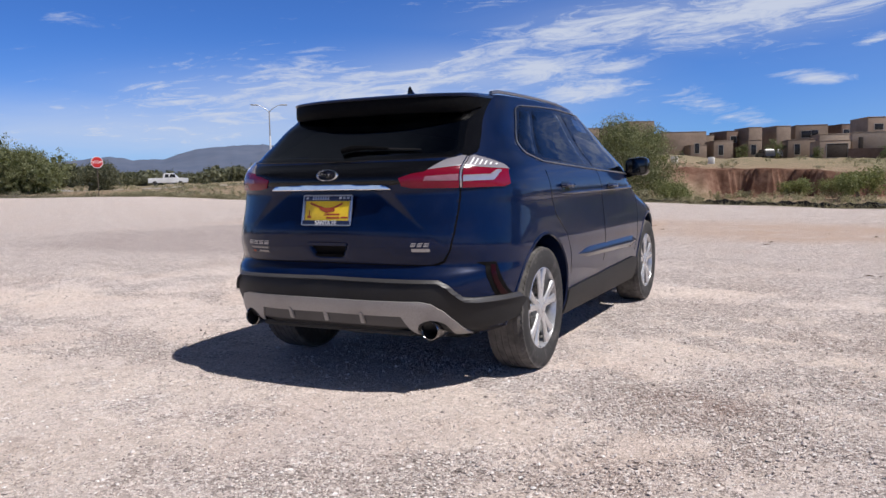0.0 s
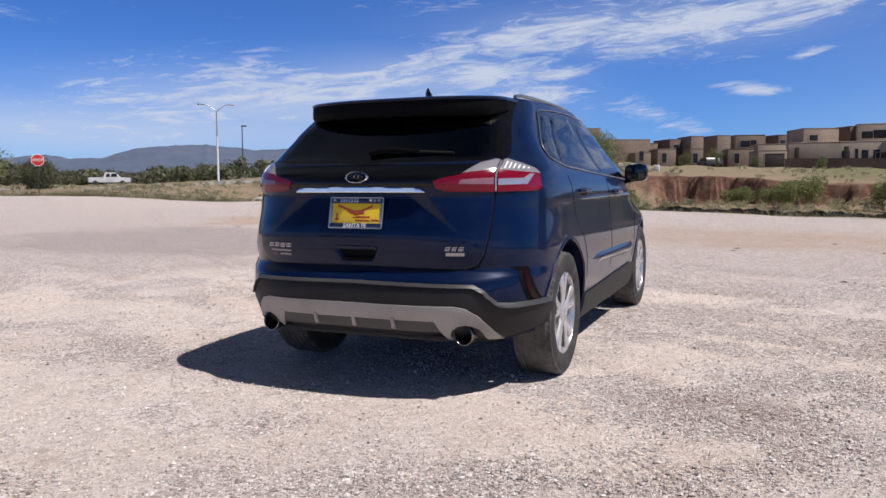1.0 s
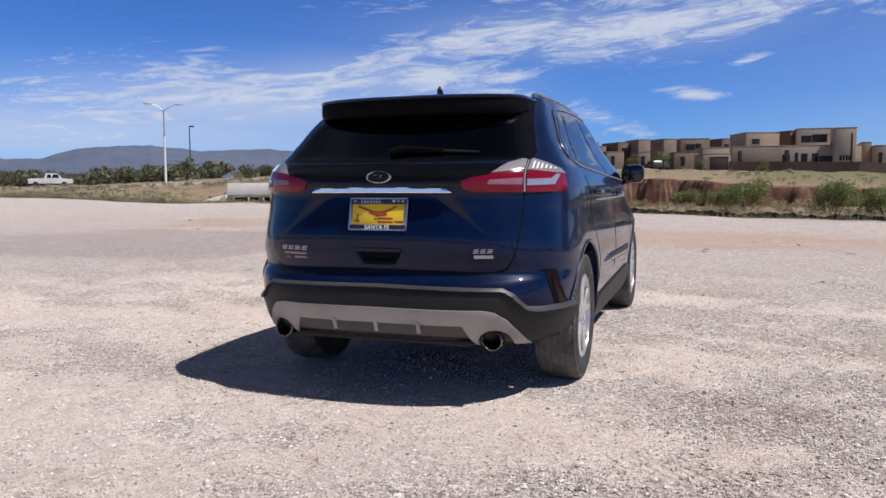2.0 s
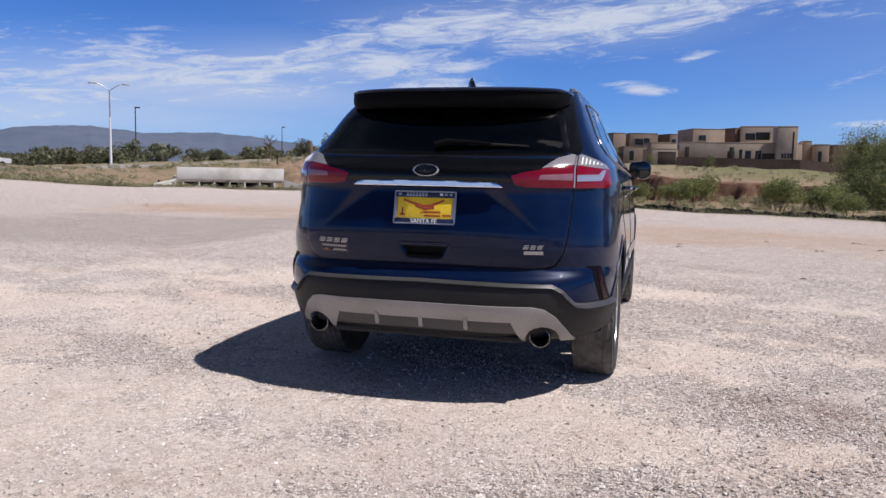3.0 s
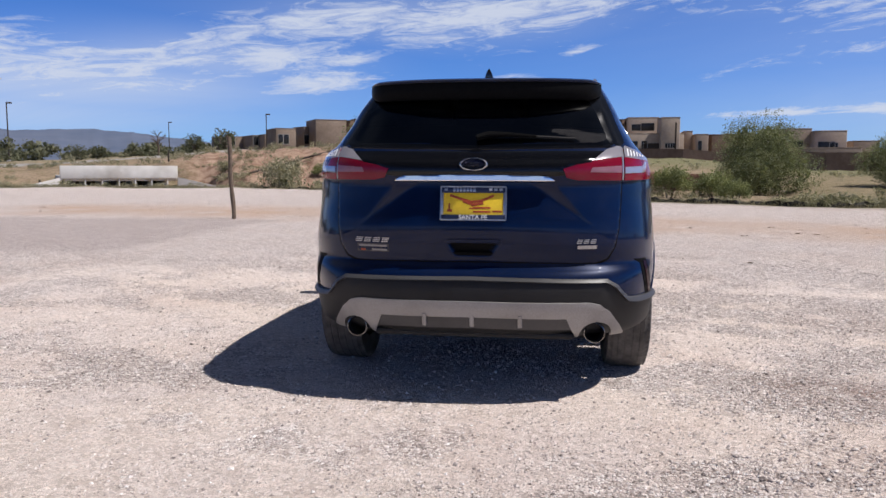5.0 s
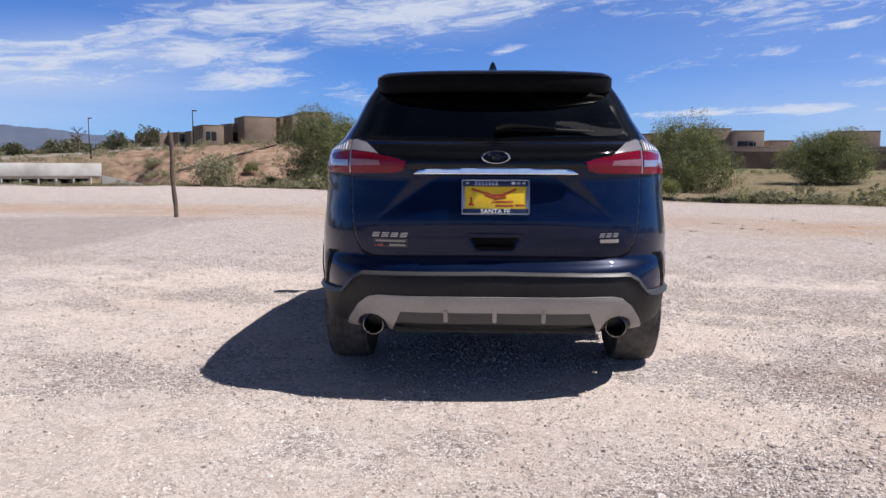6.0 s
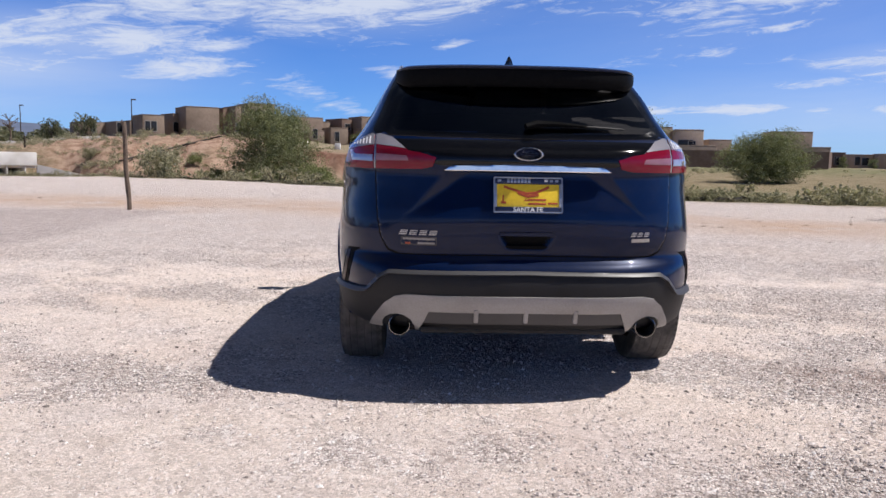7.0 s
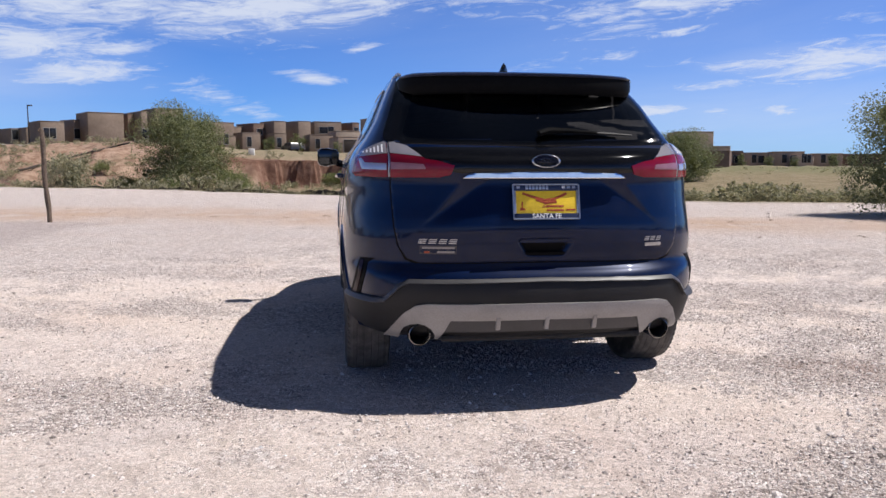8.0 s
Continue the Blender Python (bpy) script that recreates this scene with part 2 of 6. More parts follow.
def add_tube(bm, points, radius, sides=8, closed=False, caps=True):
    """A round bar along points; radius is one number or one for each point."""
    pts = [Vector(p) for p in points]
    n = len(pts)
    rad = [radius] * n if isinstance(radius, (int, float)) else radius
    rings, side = [], None
    for i, p in enumerate(pts):
        a = pts[i - 1] if i or closed else pts[0]
        b = pts[(i + 1) % n] if i < n - 1 or closed else pts[-1]
        d = (b - a).normalized()
        if side is None:
            side = d.orthogonal().normalized()
        side = (side - d * side.dot(d)).normalized()
        up = d.cross(side)
        rings.append([bm.verts.new(p + rad[i] * (math.cos(k) * side + math.sin(k) * up)) for k in (math.tau * j / sides for j in range(sides))])
    for i in range(n if closed else n - 1):
        a, b = rings[i], rings[(i + 1) % n]
        for j in range(sides):
            bm.faces.new((a[j], a[(j + 1) % sides], b[(j + 1) % sides], b[j]))
    if caps and not closed:
        bm.faces.new(rings[0][::-1])
        bm.faces.new(rings[-1])
    return bm


def tube(points, radius, sides=8, closed=False):
    return add_tube(bmesh.new(), points, radius, sides, closed)


def add_lathe(bm, profile, sides=48, m=None):
    """Profile points (radius, along x) turned round the x axis."""
    rings = []
    for r, x in profile:
        rings.append([bm.verts.new((x, r * math.cos(k), r * math.sin(k))) for k in (math.tau * j / sides for j in range(sides))])
    for a, b in zip(rings, rings[1:]):
        for j in range(sides):
            bm.faces.new((a[j], a[(j + 1) % sides], b[(j + 1) % sides], b[j]))
    if m is not None:
        bmesh.ops.transform(bm, matrix=m, verts=[v for ring in rings for v in ring])
    return bm


def text_mesh(words, size):
    """Letters of the built-in font as a bmesh, flat in x and y, about the middle."""
    cu = bpy.data.curves.new("letters", "FONT")
    cu.body, cu.size, cu.align_x, cu.align_y, cu.extrude, cu.offset = words, size, "CENTER", "CENTER", 0.0008, size * 0.018
    ob = bpy.data.objects.new("letters", cu)
    scene.collection.objects.link(ob)
    me = bpy.data.meshes.new_from_object(ob.evaluated_get(bpy.context.evaluated_depsgraph_get()))
    bm = bmesh.new()
    bm.from_mesh(me)
    bpy.data.objects.remove(ob)
    bpy.data.curves.remove(cu)
    bpy.data.meshes.remove(me)
    return bm


# ---- the car's skin: level outlines, rounded at both ends ----
def table(rows, sigma=0.012):
    zs = np.arange(0.15, 1.75, 0.002)
    v = np.interp(zs, [r[0] for r in rows], [r[1] for r in rows])
    k = np.exp(-0.5 * (np.arange(-30, 31) * 0.002 / sigma) ** 2)
    pad = np.concatenate([np.full(30, v[0]), v, np.full(30, v[-1])])
    v = np.convolve(pad, k / k.sum(), "valid")
    return lambda z: float(np.interp(z, zs, v))


HALF = table([(0.20, 0.86), (0.28, 0.90), (0.36, 0.925), (0.45, 0.938), (0.55, 0.950), (0.64, 0.957), (0.70, 0.958), (0.76, 0.956), (0.82, 0.952), (0.90, 0.946), (0.98, 0.940), (1.03, 0.938), (1.055, 0.941),
              (1.085, 0.940), (1.15, 0.928), (1.22, 0.902), (1.27, 0.866), (1.30, 0.840), (1.40, 0.778), (1.50, 0.732), (1.58, 0.692), (1.64, 0.655)])
REAR = table([(0.20, 0.60), (0.28, 0.48), (0.325, 0.30), (0.345, 0.14), (0.38, 0.09), (0.50, 0.035), (0.58, 0.03), (0.63, 0.045), (0.665, 0.065), (0.695, 0.115), (0.72, 0.112), (0.76, 0.099),
              (0.80, 0.09), (0.86, 0.086), (0.92, 0.09), (1.0, 0.104), (1.08, 0.116), (1.16, 0.11), (1.20, 0.122), (1.235, 0.165), (1.26, 0.21), (1.30, 0.262),
              (1.40, 0.395), (1.47, 0.49), (1.55, 0.62), (1.60, 0.72), (1.64, 0.79)], 0.008)
POWER = table([(0.2, 3.0), (0.5, 3.1), (0.8, 3.3), (0.95, 3.1), (1.1, 3.0), (1.2, 3.2), (1.28, 3.8), (1.4, 4.4), (1.5, 5.0), (1.64, 4.6)])
REAR_END = table([(0.2, 1.0), (1.2, 1.0), (1.3, 1.1), (1.64, 1.25)])
NOSE = table([(0.2, 4.72), (0.3, 4.78), (0.5, 4.80), (0.7, 4.78), (0.8, 4.74), (0.88, 4.62), (0.95, 4.3), (1.0, 4.0), (1.05, 3.9), (1.09, 3.78), (1.15, 3.66), (1.3, 3.42),
              (1.45, 3.16), (1.58, 2.86), (1.64, 2.66)])
NOSE_END = table([(0.2, 3.5), (0.85, 3.5), (0.95, 3.1), (1.1, 2.7), (1.3, 2.6), (1.64, 2.0)])
NOSE_POWER = table([(0.2, 3.0), (0.9, 2.8), (1.1, 3.2), (1.3, 4.0), (1.64, 4.5)])


def arch(y):
    """How far the roof rises above its rear edge."""
    t = min(max((y - 0.65) / 3.0, 0.0), 1.0)
    return 0.036 * math.sin(math.pi * t ** 0.72)


def raise_roof(y, z):
    return z + min(max((z - 1.2) / 0.44, 0.0), 1.1) * arch(y)


def lower_roof(y, z):
    k = arch(y) / 0.44
    return z if z < 1.2 else (z + 1.2 * k) / (1 + k)


def skin_end(phi, z, half, end, tip, power):
    s, c = math.sin(phi), math.cos(phi)
    k = (abs(s) ** power + abs(c) ** power) ** (1.0 / power)
    return half * s / k, end + (tip - end) * c / k


def skin_rear(phi, z):
    """A point of the rear skin: phi 0 is the middle of the tail, 90 degrees the flank."""
    x, y = skin_end(phi, z, HALF(z), REAR_END(z), REAR(z), POWER(z))
    return Vector((x, y, raise_roof(y, z)))


def phi_of(x, z):
    """The angle at which the rear skin is x from the middle."""
    r = min(abs(x) / HALF(z), 0.9999)
    p = POWER(z)
    c = (1.0 - r ** p) ** (1.0 / p)
    return math.copysign(math.atan2(r, c), x)


def skin_side(y, z):
    """A point of the right flank at y and true height z."""
    z = lower_roof(y, z)
    w = HALF(z)
    for end, tip, p in ((REAR_END(z), REAR(z), POWER(z)), (NOSE_END(z), NOSE(z), NOSE_POWER(z))):
        t = (y - end) / (tip - end)
        if t > 0:
            w = HALF(z) * max(1.0 - min(t, 1.0) ** p, 0.0) ** (1.0 / p)
    return Vector((w, y, raise_roof(y, z)))


def inside(poly, x, y):
    hit = False
    for (x0, y0), (x1, y1) in zip(poly, poly[1:] + poly[:1]):
        if (y0 > y) != (y1 > y) and x < (x1 - x0) * (y - y0) / (y1 - y0) + x0:
            hit = not hit
    return hit


def reach(poly, x, y, dx, dy):
    """How far a ray from inside an outline goes until it meets it."""
    best = 0.0
    for (x0, y0), (x1, y1) in zip(poly, poly[1:] + poly[:1]):
        ex, ey = x1 - x0, y1 - y0
        det = dx * ey - dy * ex
        if abs(det) > 1e-12:
            d = ((x0 - x) * ey - (y0 - y) * ex) / det
            u = ((x0 - x) * dy - (y0 - y) * dx) / det
            if d > 0 and -1e-6 <= u <= 1 + 1e-6:
                best = max(best, d)
    return best


def patch(poly, surface, lift, depth=0.012, step=(0.03, 0.03), relief=None, mirror=False, roll=0.0015):
    """A panel that follows a skin: poly in the skin's two coordinates, lifted off it, its rim turned back by depth."""
    bm = bmesh.new()
    bm.faces.new([bm.verts.new((u, v, 0)) for u, v in poly])
    us, vs = [p[0] for p in poly], [p[1] for p in poly]
    for axis, lo, hi, st in ((0, min(us), max(us), step[0]), (1, min(vs), max(vs), step[1])):
        for k in range(1, int((hi - lo) / st) + 1):
            co, no = Vector((0, 0, 0)), Vector((0, 0, 0))
            co[axis], no[axis] = lo + (hi - lo) * k / (int((hi - lo) / st) + 1), 1
            bmesh.ops.bisect_plane(bm, geom=bm.verts[:] + bm.edges[:] + bm.faces[:], plane_co=co, plane_no=no, dist=1e-6)
    bmesh.ops.triangulate(bm, faces=[f for f in bm.faces if len(f.verts) > 4])
    e = 0.004
    rim = {v for ed in bm.edges if ed.is_boundary for v in ed.verts}
    normals = {}
    for v in bm.verts:
        u, w = v.co.x, v.co.y
        p = surface(u, w)
        n = (surface(u + e, w) - surface(u - e, w)).cross(surface(u, w + e) - surface(u, w - e)).normalized()
        far = p - Vector((0, 2.2, 0.8))
        if n.dot(far) < 0:
            n = -n
        normals[v] = n
        h = lift + (relief(u, w) if relief else 0.0) - (roll if v in rim else 0.0)
        v.co = p + n * h
    edges = [ed for ed in bm.edges if ed.is_boundary]
    r = bmesh.ops.extrude_edge_only(bm, edges=edges)
    for v in [g for g in r["geom"] if isinstance(g, bmesh.types.BMVert)]:
        src = next((o for ed in v.link_edges for o in (ed.other_vert(v),) if o in normals), None)
        if src:
            v.co = v.co - normals[src] * depth
    if mirror:
        for v in bm.verts:
            v.co.x = -v.co.x
    bmesh.ops.recalc_face_normals(bm, faces=bm.faces[:])
    f = max(bm.faces, key=lambda q: q.calc_area())
    if f.normal.dot(f.calc_center_median() - Vector((0, 2.2, 0.8))) < 0:
        bmesh.ops.reverse_faces(bm, faces=bm.faces[:])
    return bm


def rear_poly(points, both=False):
    """Points of (x, z) on the tail; both: the outline goes on mirrored to the other side."""
    if both:
        points = list(points) + [(-x, z) for x, z in reversed(points) if abs(x) > 1e-6]
    dense = []
    for (x0, z0), (x1, z1) in zip(points, points[1:] + points[:1]):
        n = max(1, int(math.hypot(x1 - x0, z1 - z0) / 0.04))
        dense += [(x0 + (x1 - x0) * k / n, z0 + (z1 - z0) * k / n) for k in range(n)]
    return [(phi_of(x, z), z) for x, z in dense]


def rounded(points, r, n=4):
    """A polygon with its corners rounded."""
    out = []
    for i, p in enumerate(points):
        p, a, b = Vector(p), Vector(points[i - 1]), Vector(points[(i + 1) % len(points)])
        ra = min(r, (a - p).length * 0.45)
        rb = min(r, (b - p).length * 0.45)
        s, e = p + (a - p).normalized() * ra, p + (b - p).normalized() * rb
        for k in range(n + 1):
            t = k / n
            q = s * (1 - t) ** 2 + p * 2 * t * (1 - t) + e * t * t
            out.append((q.x, q.y))
    return out


REAR_STEP = (0.05, 0.025)
HUBS = ((0.985, 0.372), (3.835, 0.372))
REAR_GLASS = rounded([(0.655, 1.285), (0.69, 1.31), (0.585, 1.60), (0.0, 1.615), (-0.585, 1.60), (-0.69, 1.31), (-0.655, 1.285), (0.0, 1.268)], 0.03)
SIDE_WINDOWS = [
    rounded([(1.085, 1.285), (1.36, 1.582), (1.20, 1.585), (1.02, 1.44), (0.925, 1.365), (0.955, 1.318)], 0.03),
    rounded([(1.135, 1.277), (2.04, 1.232), (1.91, 1.606), (1.80, 1.612), (1.415, 1.592)], 0.03),
    rounded([(2.14, 1.228), (3.30, 1.19), (3.10, 1.345), (2.82, 1.51), (2.58, 1.595), (2.02, 1.615)], 0.03),
]
WINDSCREEN = [(-0.62, 1.16), (0.62, 1.16), (0.52, 1.56), (-0.52, 1.56)]


def car_shell():
    """The closed painted body with wheel wells cut out and the window openings taken away."""
    zs = list(np.linspace(0.24, 1.64, 82))
    quarter = np.linspace(0, math.pi / 2, 30)
    verts, n = [], 0
    for z in zs:
        half = []
        for phi in quarter[:-1]:
            half.append(skin_rear(phi, z))
        y0, y1 = REAR_END(z), NOSE_END(z)
        for t in np.linspace(0, 1, 36):
            y = y0 + (y1 - y0) * t
            half.append(Vector((HALF(z), y, raise_roof(y, z))))
        for phi in quarter[::-1][1:]:
            x, y = skin_end(phi, z, HALF(z), y1, NOSE(z), NOSE_POWER(z))
            half.append(Vector((x, y, raise_roof(y, z))))
        ring = half + [Vector((-p.x, p.y, p.z)) for p in half[-2:0:-1]]
        n = len(ring)
        verts += ring
    faces = [(i * n + j, i * n + (j + 1) % n, (i + 1) * n + (j + 1) % n, (i + 1) * n + j) for i in range(len(zs) - 1) for j in range(n)]
    top = verts[-n:]
    base = (len(zs) - 1) * n
    mid = 1.55
    for s in (0.985, 0.95, 0.88, 0.75, 0.55, 0.3):
        start = len(verts)
        for p in top:
            y = mid + (p.y - mid) * (1 - (1 - s) * 0.55)
            verts.append(Vector((p.x * s, y, 1.64 + arch(y) + 0.036 * (1 - s ** 2.6))))
        faces += [(base + j, base + (j + 1) % n, start + (j + 1) % n, start + j) for j in range(n)]
        base = start
    half_n = n // 2
    for j in range(half_n):
        a, b = base + j, base + j + 1
        c, d = base + (n - j) % n, base + (n - j - 1) % n
        faces.append(tuple(dict.fromkeys((a, b, d, c))))
    for j in range(half_n):
        faces.append(tuple(dict.fromkeys((j + 1, j, (n - j) % n, (n - j - 1) % n))))
    bm = bm_mesh(verts, faces)
    bmesh.ops.recalc_face_normals(bm, faces=bm.faces[:])
    shell = part("body", bm, PAINT, None, "metallic navy blue bodywork")
    cut = bmesh.new()
    for y, z in HUBS:
        for s in (1, -1):
            add_lathe(cut, [(0.0001, s * 0.60), (0.453, s * 0.60), (0.453, s * 1.3), (0.0001, s * 1.3)], 64, Matrix.Translation((0, y, z)))
    bmesh.ops.remove_doubles(cut, verts=cut.verts[:], dist=0.0005)
    bmesh.ops.recalc_face_normals(cut, faces=cut.faces[:])
    cutter = part("cutter", cut, DARK)
    mod = shell.modifiers.new("wells", "BOOLEAN")
    mod.operation, mod.object, mod.solver = "DIFFERENCE", cutter, "EXACT"
    me = bpy.data.meshes.new_from_object(shell.evaluated_get(bpy.context.evaluated_depsgraph_get()))
    shell.modifiers.clear()
    old = shell.data
    shell.data = me
    bpy.data.meshes.remove(old)
    bpy.data.objects.remove(cutter)
    bm = bmesh.new()
    bm.from_mesh(me)
    gone = []
    rear = [(x * 0.965, 1.44 + (z - 1.44) * 0.93) for x, z in REAR_GLASS]
    sides = []
    for w in SIDE_WINDOWS:
        cy, cz = sum(p[0] for p in w) / len(w), sum(p[1] for p in w) / len(w)
        sides.append([(cy + (y - cy) * 0.94, cz + (z - cz) * 0.94) for y, z in w])
    gate = [(0.67, 0.76), (0.70, 0.88), (0.705, 1.24), (-0.705, 1.24), (-0.70, 0.88), (-0.67, 0.76), (-0.6, 0.73), (0.6, 0.73)]
    for f in bm.faces:
        c = f.calc_center_median()
        if c.y < 0.6 and f.normal.y < -0.3 and inside(gate, c.x, c.z):
            gone.append(f)
            continue
        if c.z < 1.15 or c.z > 1.66:
            continue
        if abs(f.normal.x) > 0.5 and any(inside(w, c.y, c.z) for w in sides):
            gone.append(f)
        elif c.y < 1.1 and abs(f.normal.x) < 0.6 and inside(rear, c.x, lower_roof(c.y, c.z)):
            gone.append(f)
        elif c.y > 2.3 and f.normal.y > 0.3 and inside(WINDSCREEN, c.x, c.z):
            gone.append(f)
    bmesh.ops.delete(bm, geom=gone, context="FACES")
    bm.to_mesh(me)
    bm.free()
    me.materials.clear()
    me.materials.append(PAINT)
    me.materials.append(DARK)
    for p in me.polygons:
        c = p.center
        p.use_smooth = True
        well = any(math.hypot(c.y - y, c.z - z) < 0.4515 for y, z in HUBS) and abs(c.x) > 0.58
        if well or c.z < 0.30 or (c.z < 0.352 and c.y < 0.9):
            p.material_index = 1
    me.set_sharp_from_angle(angle=radians(32))
    return shell


def build_car():
    car = new("suv")
    shell = car_shell()
    shell.parent = car
    rear = skin_rear

    def gate_relief(phi, z):
        """The tailgate is pressed in round the plate; the slope between fold and floor narrows as it runs down and out."""
        x = abs(rear(phi, z).x)
        outer, inner = 0.385 + (1.10 - z) * 0.90, 0.285 + (1.10 - z) * 1.36
        wide = max(outer - inner, 0.002)
        a = min(max((outer - x) / wide, 0.0), 1.0) * min(max((1.112 - z) / 0.010, 0.0), 1.0)
        half = 0.085 + (z - 0.742) * 0.6
        g = 1.0 / (1.0 + math.exp(-(half - x) / 0.004)) / (1.0 + math.exp(-(z - 0.748) / 0.003)) / (1.0 + math.exp(-(0.808 - z) / 0.003))
        return -0.028 * min(wide / 0.10, 1.0) * a - 0.03 * g

    gate = [(0.0, 0.712), (0.60, 0.708), (0.655, 0.728), (0.69, 0.785), (0.708, 0.87), (0.718, 1.0), (0.722, 1.12), (0.724, 1.268), (0.69, 1.29), (0.655, 1.272), (0.0, 1.252)]
    grown = [(x + (0.009 if x > 0.1 else 0), z - (0.010 if z < 0.75 else 0)) for x, z in gate]
    seam = patch(rear_poly(grown, True), rear, 0.0015, 0.004, (0.02, 0.02))
    hole = [(0.65, 0.75), (0.68, 0.85), (0.69, 1.235), (-0.69, 1.235), (-0.68, 0.85), (-0.65, 0.75)]
    bmesh.ops.delete(seam, geom=[f for f in seam.faces if inside(hole, f.calc_center_median().x, f.calc_center_median().z)], context="FACES")
    part("seam", seam, SPOILER_BLACK, car)
    tail = part("tailgate", patch(rear_poly(gate, True), rear, 0.006, 0.006, (0.011, 0.008), gate_relief), PAINT, car, "navy blue pressed steel tailgate", 60)
    # rear window with its black border
    glass = part("rear_window", patch([(phi_of(x, z), z) for x, z in REAR_GLASS], rear, 0.007, 0.003, REAR_STEP), GLASS, car, "dark tinted rear window glass")
    glass.visible_shadow = False
    outer = rounded([(0.72, 1.272), (0.755, 1.30), (0.64, 1.63), (-0.64, 1.63), (-0.755, 1.30), (-0.72, 1.272), (0.0, 1.254)], 0.02)
    inner = [(x * 0.955, 1.44 + (z - 1.44) * 0.92) for x, z in REAR_GLASS]
    border, rows = bmesh.new(), []
    for k in range(240):
        t = math.tau * k / 240
        ends = [reach(poly, 0.0, 1.44, math.cos(t), math.sin(t)) for poly in (inner, outer)]
        row = []
        for j in range(5):
            d = ends[0] + (ends[1] - ends[0]) * j / 4
            x, z = d * math.cos(t), 1.44 + d * math.sin(t)
            row.append(border.verts.new(rear(phi_of(x, z), z) + Vector((0, -0.0035, 0.003))))
        rows.append(row)
    for p, q in zip(rows, rows[1:] + rows[:1]):
        for j in range(4):
            border.faces.new((p[j], p[j + 1], q[j + 1], q[j]))
    bmesh.ops.recalc_face_normals(border, faces=border.faces[:])
    part("window_border", border, BLACK, car)
    lip_line = [rear(phi_of(x, z), z) + Vector((0, -0.006, 0.002)) for x, z in [(t * 0.70, 1.262 + 0.014 * abs(t) ** 3) for t in np.linspace(-1, 1, 25)]]
    part("glass_lip", tube(lip_line, 0.0045, 6), BLACK, car)
    part("upper_panel", patch(rear_poly([(0.0, 1.135), (0.40, 1.132), (0.45, 1.14), (0.428, 1.168), (0.50, 1.188), (0.565, 1.198), (0.64, 1.252), (0.0, 1.250)], True), rear, 0.0085, 0.003, (0.03, 0.012)), BLACK, car, "gloss black panel round the badge")
    # spoiler: painted top over a black underside
    for name, mat, sect in (("spoiler", PAINT, [(0.50, 0.034), (0.20, 0.020), (0.03, 0.004), (0.0, -0.006), (0.004, -0.016), (0.03, -0.020), (0.50, 0.01)]),
                            ("spoiler_underside", SPOILER_BLACK, [(0.50, 0.008), (0.012, -0.012), (0.006, -0.050), (0.008, -0.092), (0.022, -0.108), (0.05, -0.104), (0.30, -0.04)])):
        verts, faces = [], []
        xs = np.linspace(-1, 1, 41)
        for t in xs:
            x = 0.645 * t
            yr = 0.50 + 0.14 * abs(t) ** 3.4
            zr = 1.647 - 0.004 * t * t
            k = 1.0 if abs(t) < 0.88 else 1.0 - ((abs(t) - 0.88) / 0.12) ** 2 * 0.42
            for dy, dz in sect:
                verts.append((x, yr + dy + (1 - k) * 0.16, zr + dz * k - (1 - k) * 0.02))
        m = len(sect)
        for i in range(len(xs) - 1):
            faces += [(i * m + j, i * m + (j + 1) % m, (i + 1) * m + (j + 1) % m, (i + 1) * m + j) for j in range(m)]
        faces += [tuple(range(m)), tuple(range((len(xs) - 1) * m, len(xs) * m))[::-1]]
        bm = bm_mesh(verts, faces)
        bmesh.ops.recalc_face_normals(bm, faces=bm.faces[:])
        part(name, bm, mat, car, "", 40)
    # tail lamps, an outer half on the body and an inner half on the tailgate
    for side in (1, -1):
        flip = side < 0
        outer = part("tail_lamp", patch(rear_poly([(0.734, 1.112), (0.880, 1.114), (0.893, 1.128), (0.876, 1.206), (0.858, 1.226), (0.80, 1.256), (0.745, 1.276), (0.734, 1.27)]), rear, 0.011, 0.014, REAR_STEP, None, flip), RED, car, "red and clear tail lamp")
        part("clear_lens", patch(rear_poly([(0.734, 1.222), (0.8775, 1.206), (0.860, 1.228), (0.80, 1.259), (0.745, 1.279), (0.734, 1.273)]), rear, 0.013, 0.006, REAR_STEP, None, flip), CLEAR, outer)
        part("light_bar", patch(rear_poly([(0.736, 1.146), (0.846, 1.150), (0.862, 1.200), (0.848, 1.203), (0.832, 1.180), (0.736, 1.176)]), rear, 0.013, 0.006, (0.03, 0.02), None, flip), CLEAR, outer)
        part("lamp_divider", patch(rear_poly([(0.7235, 1.114), (0.7300, 1.114), (0.7300, 1.272), (0.7235, 1.272)]), rear, 0.010, 0.008, (0.02, 0.03), None, flip), CLEAR, outer)
        for k in range(6):
            x = 0.750 + 0.017 * k
            part("rib", patch(rear_poly([(x, 1.226), (x + 0.006, 1.226), (x + 0.006, 1.262 - 0.006 * k), (x, 1.262 - 0.006 * k)]), rear, 0.0155, 0.006, (0.1, 0.1), None, flip), WHITE, outer)
        inner = part("tail_lamp_inner", patch(rear_poly([(0.432, 1.166), (0.448, 1.126), (0.50, 1.114), (0.718, 1.112), (0.719, 1.27), (0.70, 1.272), (0.645, 1.252), (0.605, 1.222), (0.565, 1.196), (0.50, 1.186)]), rear, 0.013, 0.012, REAR_STEP, None, flip), RED, car, "red inner tail lamp on the tailgate")
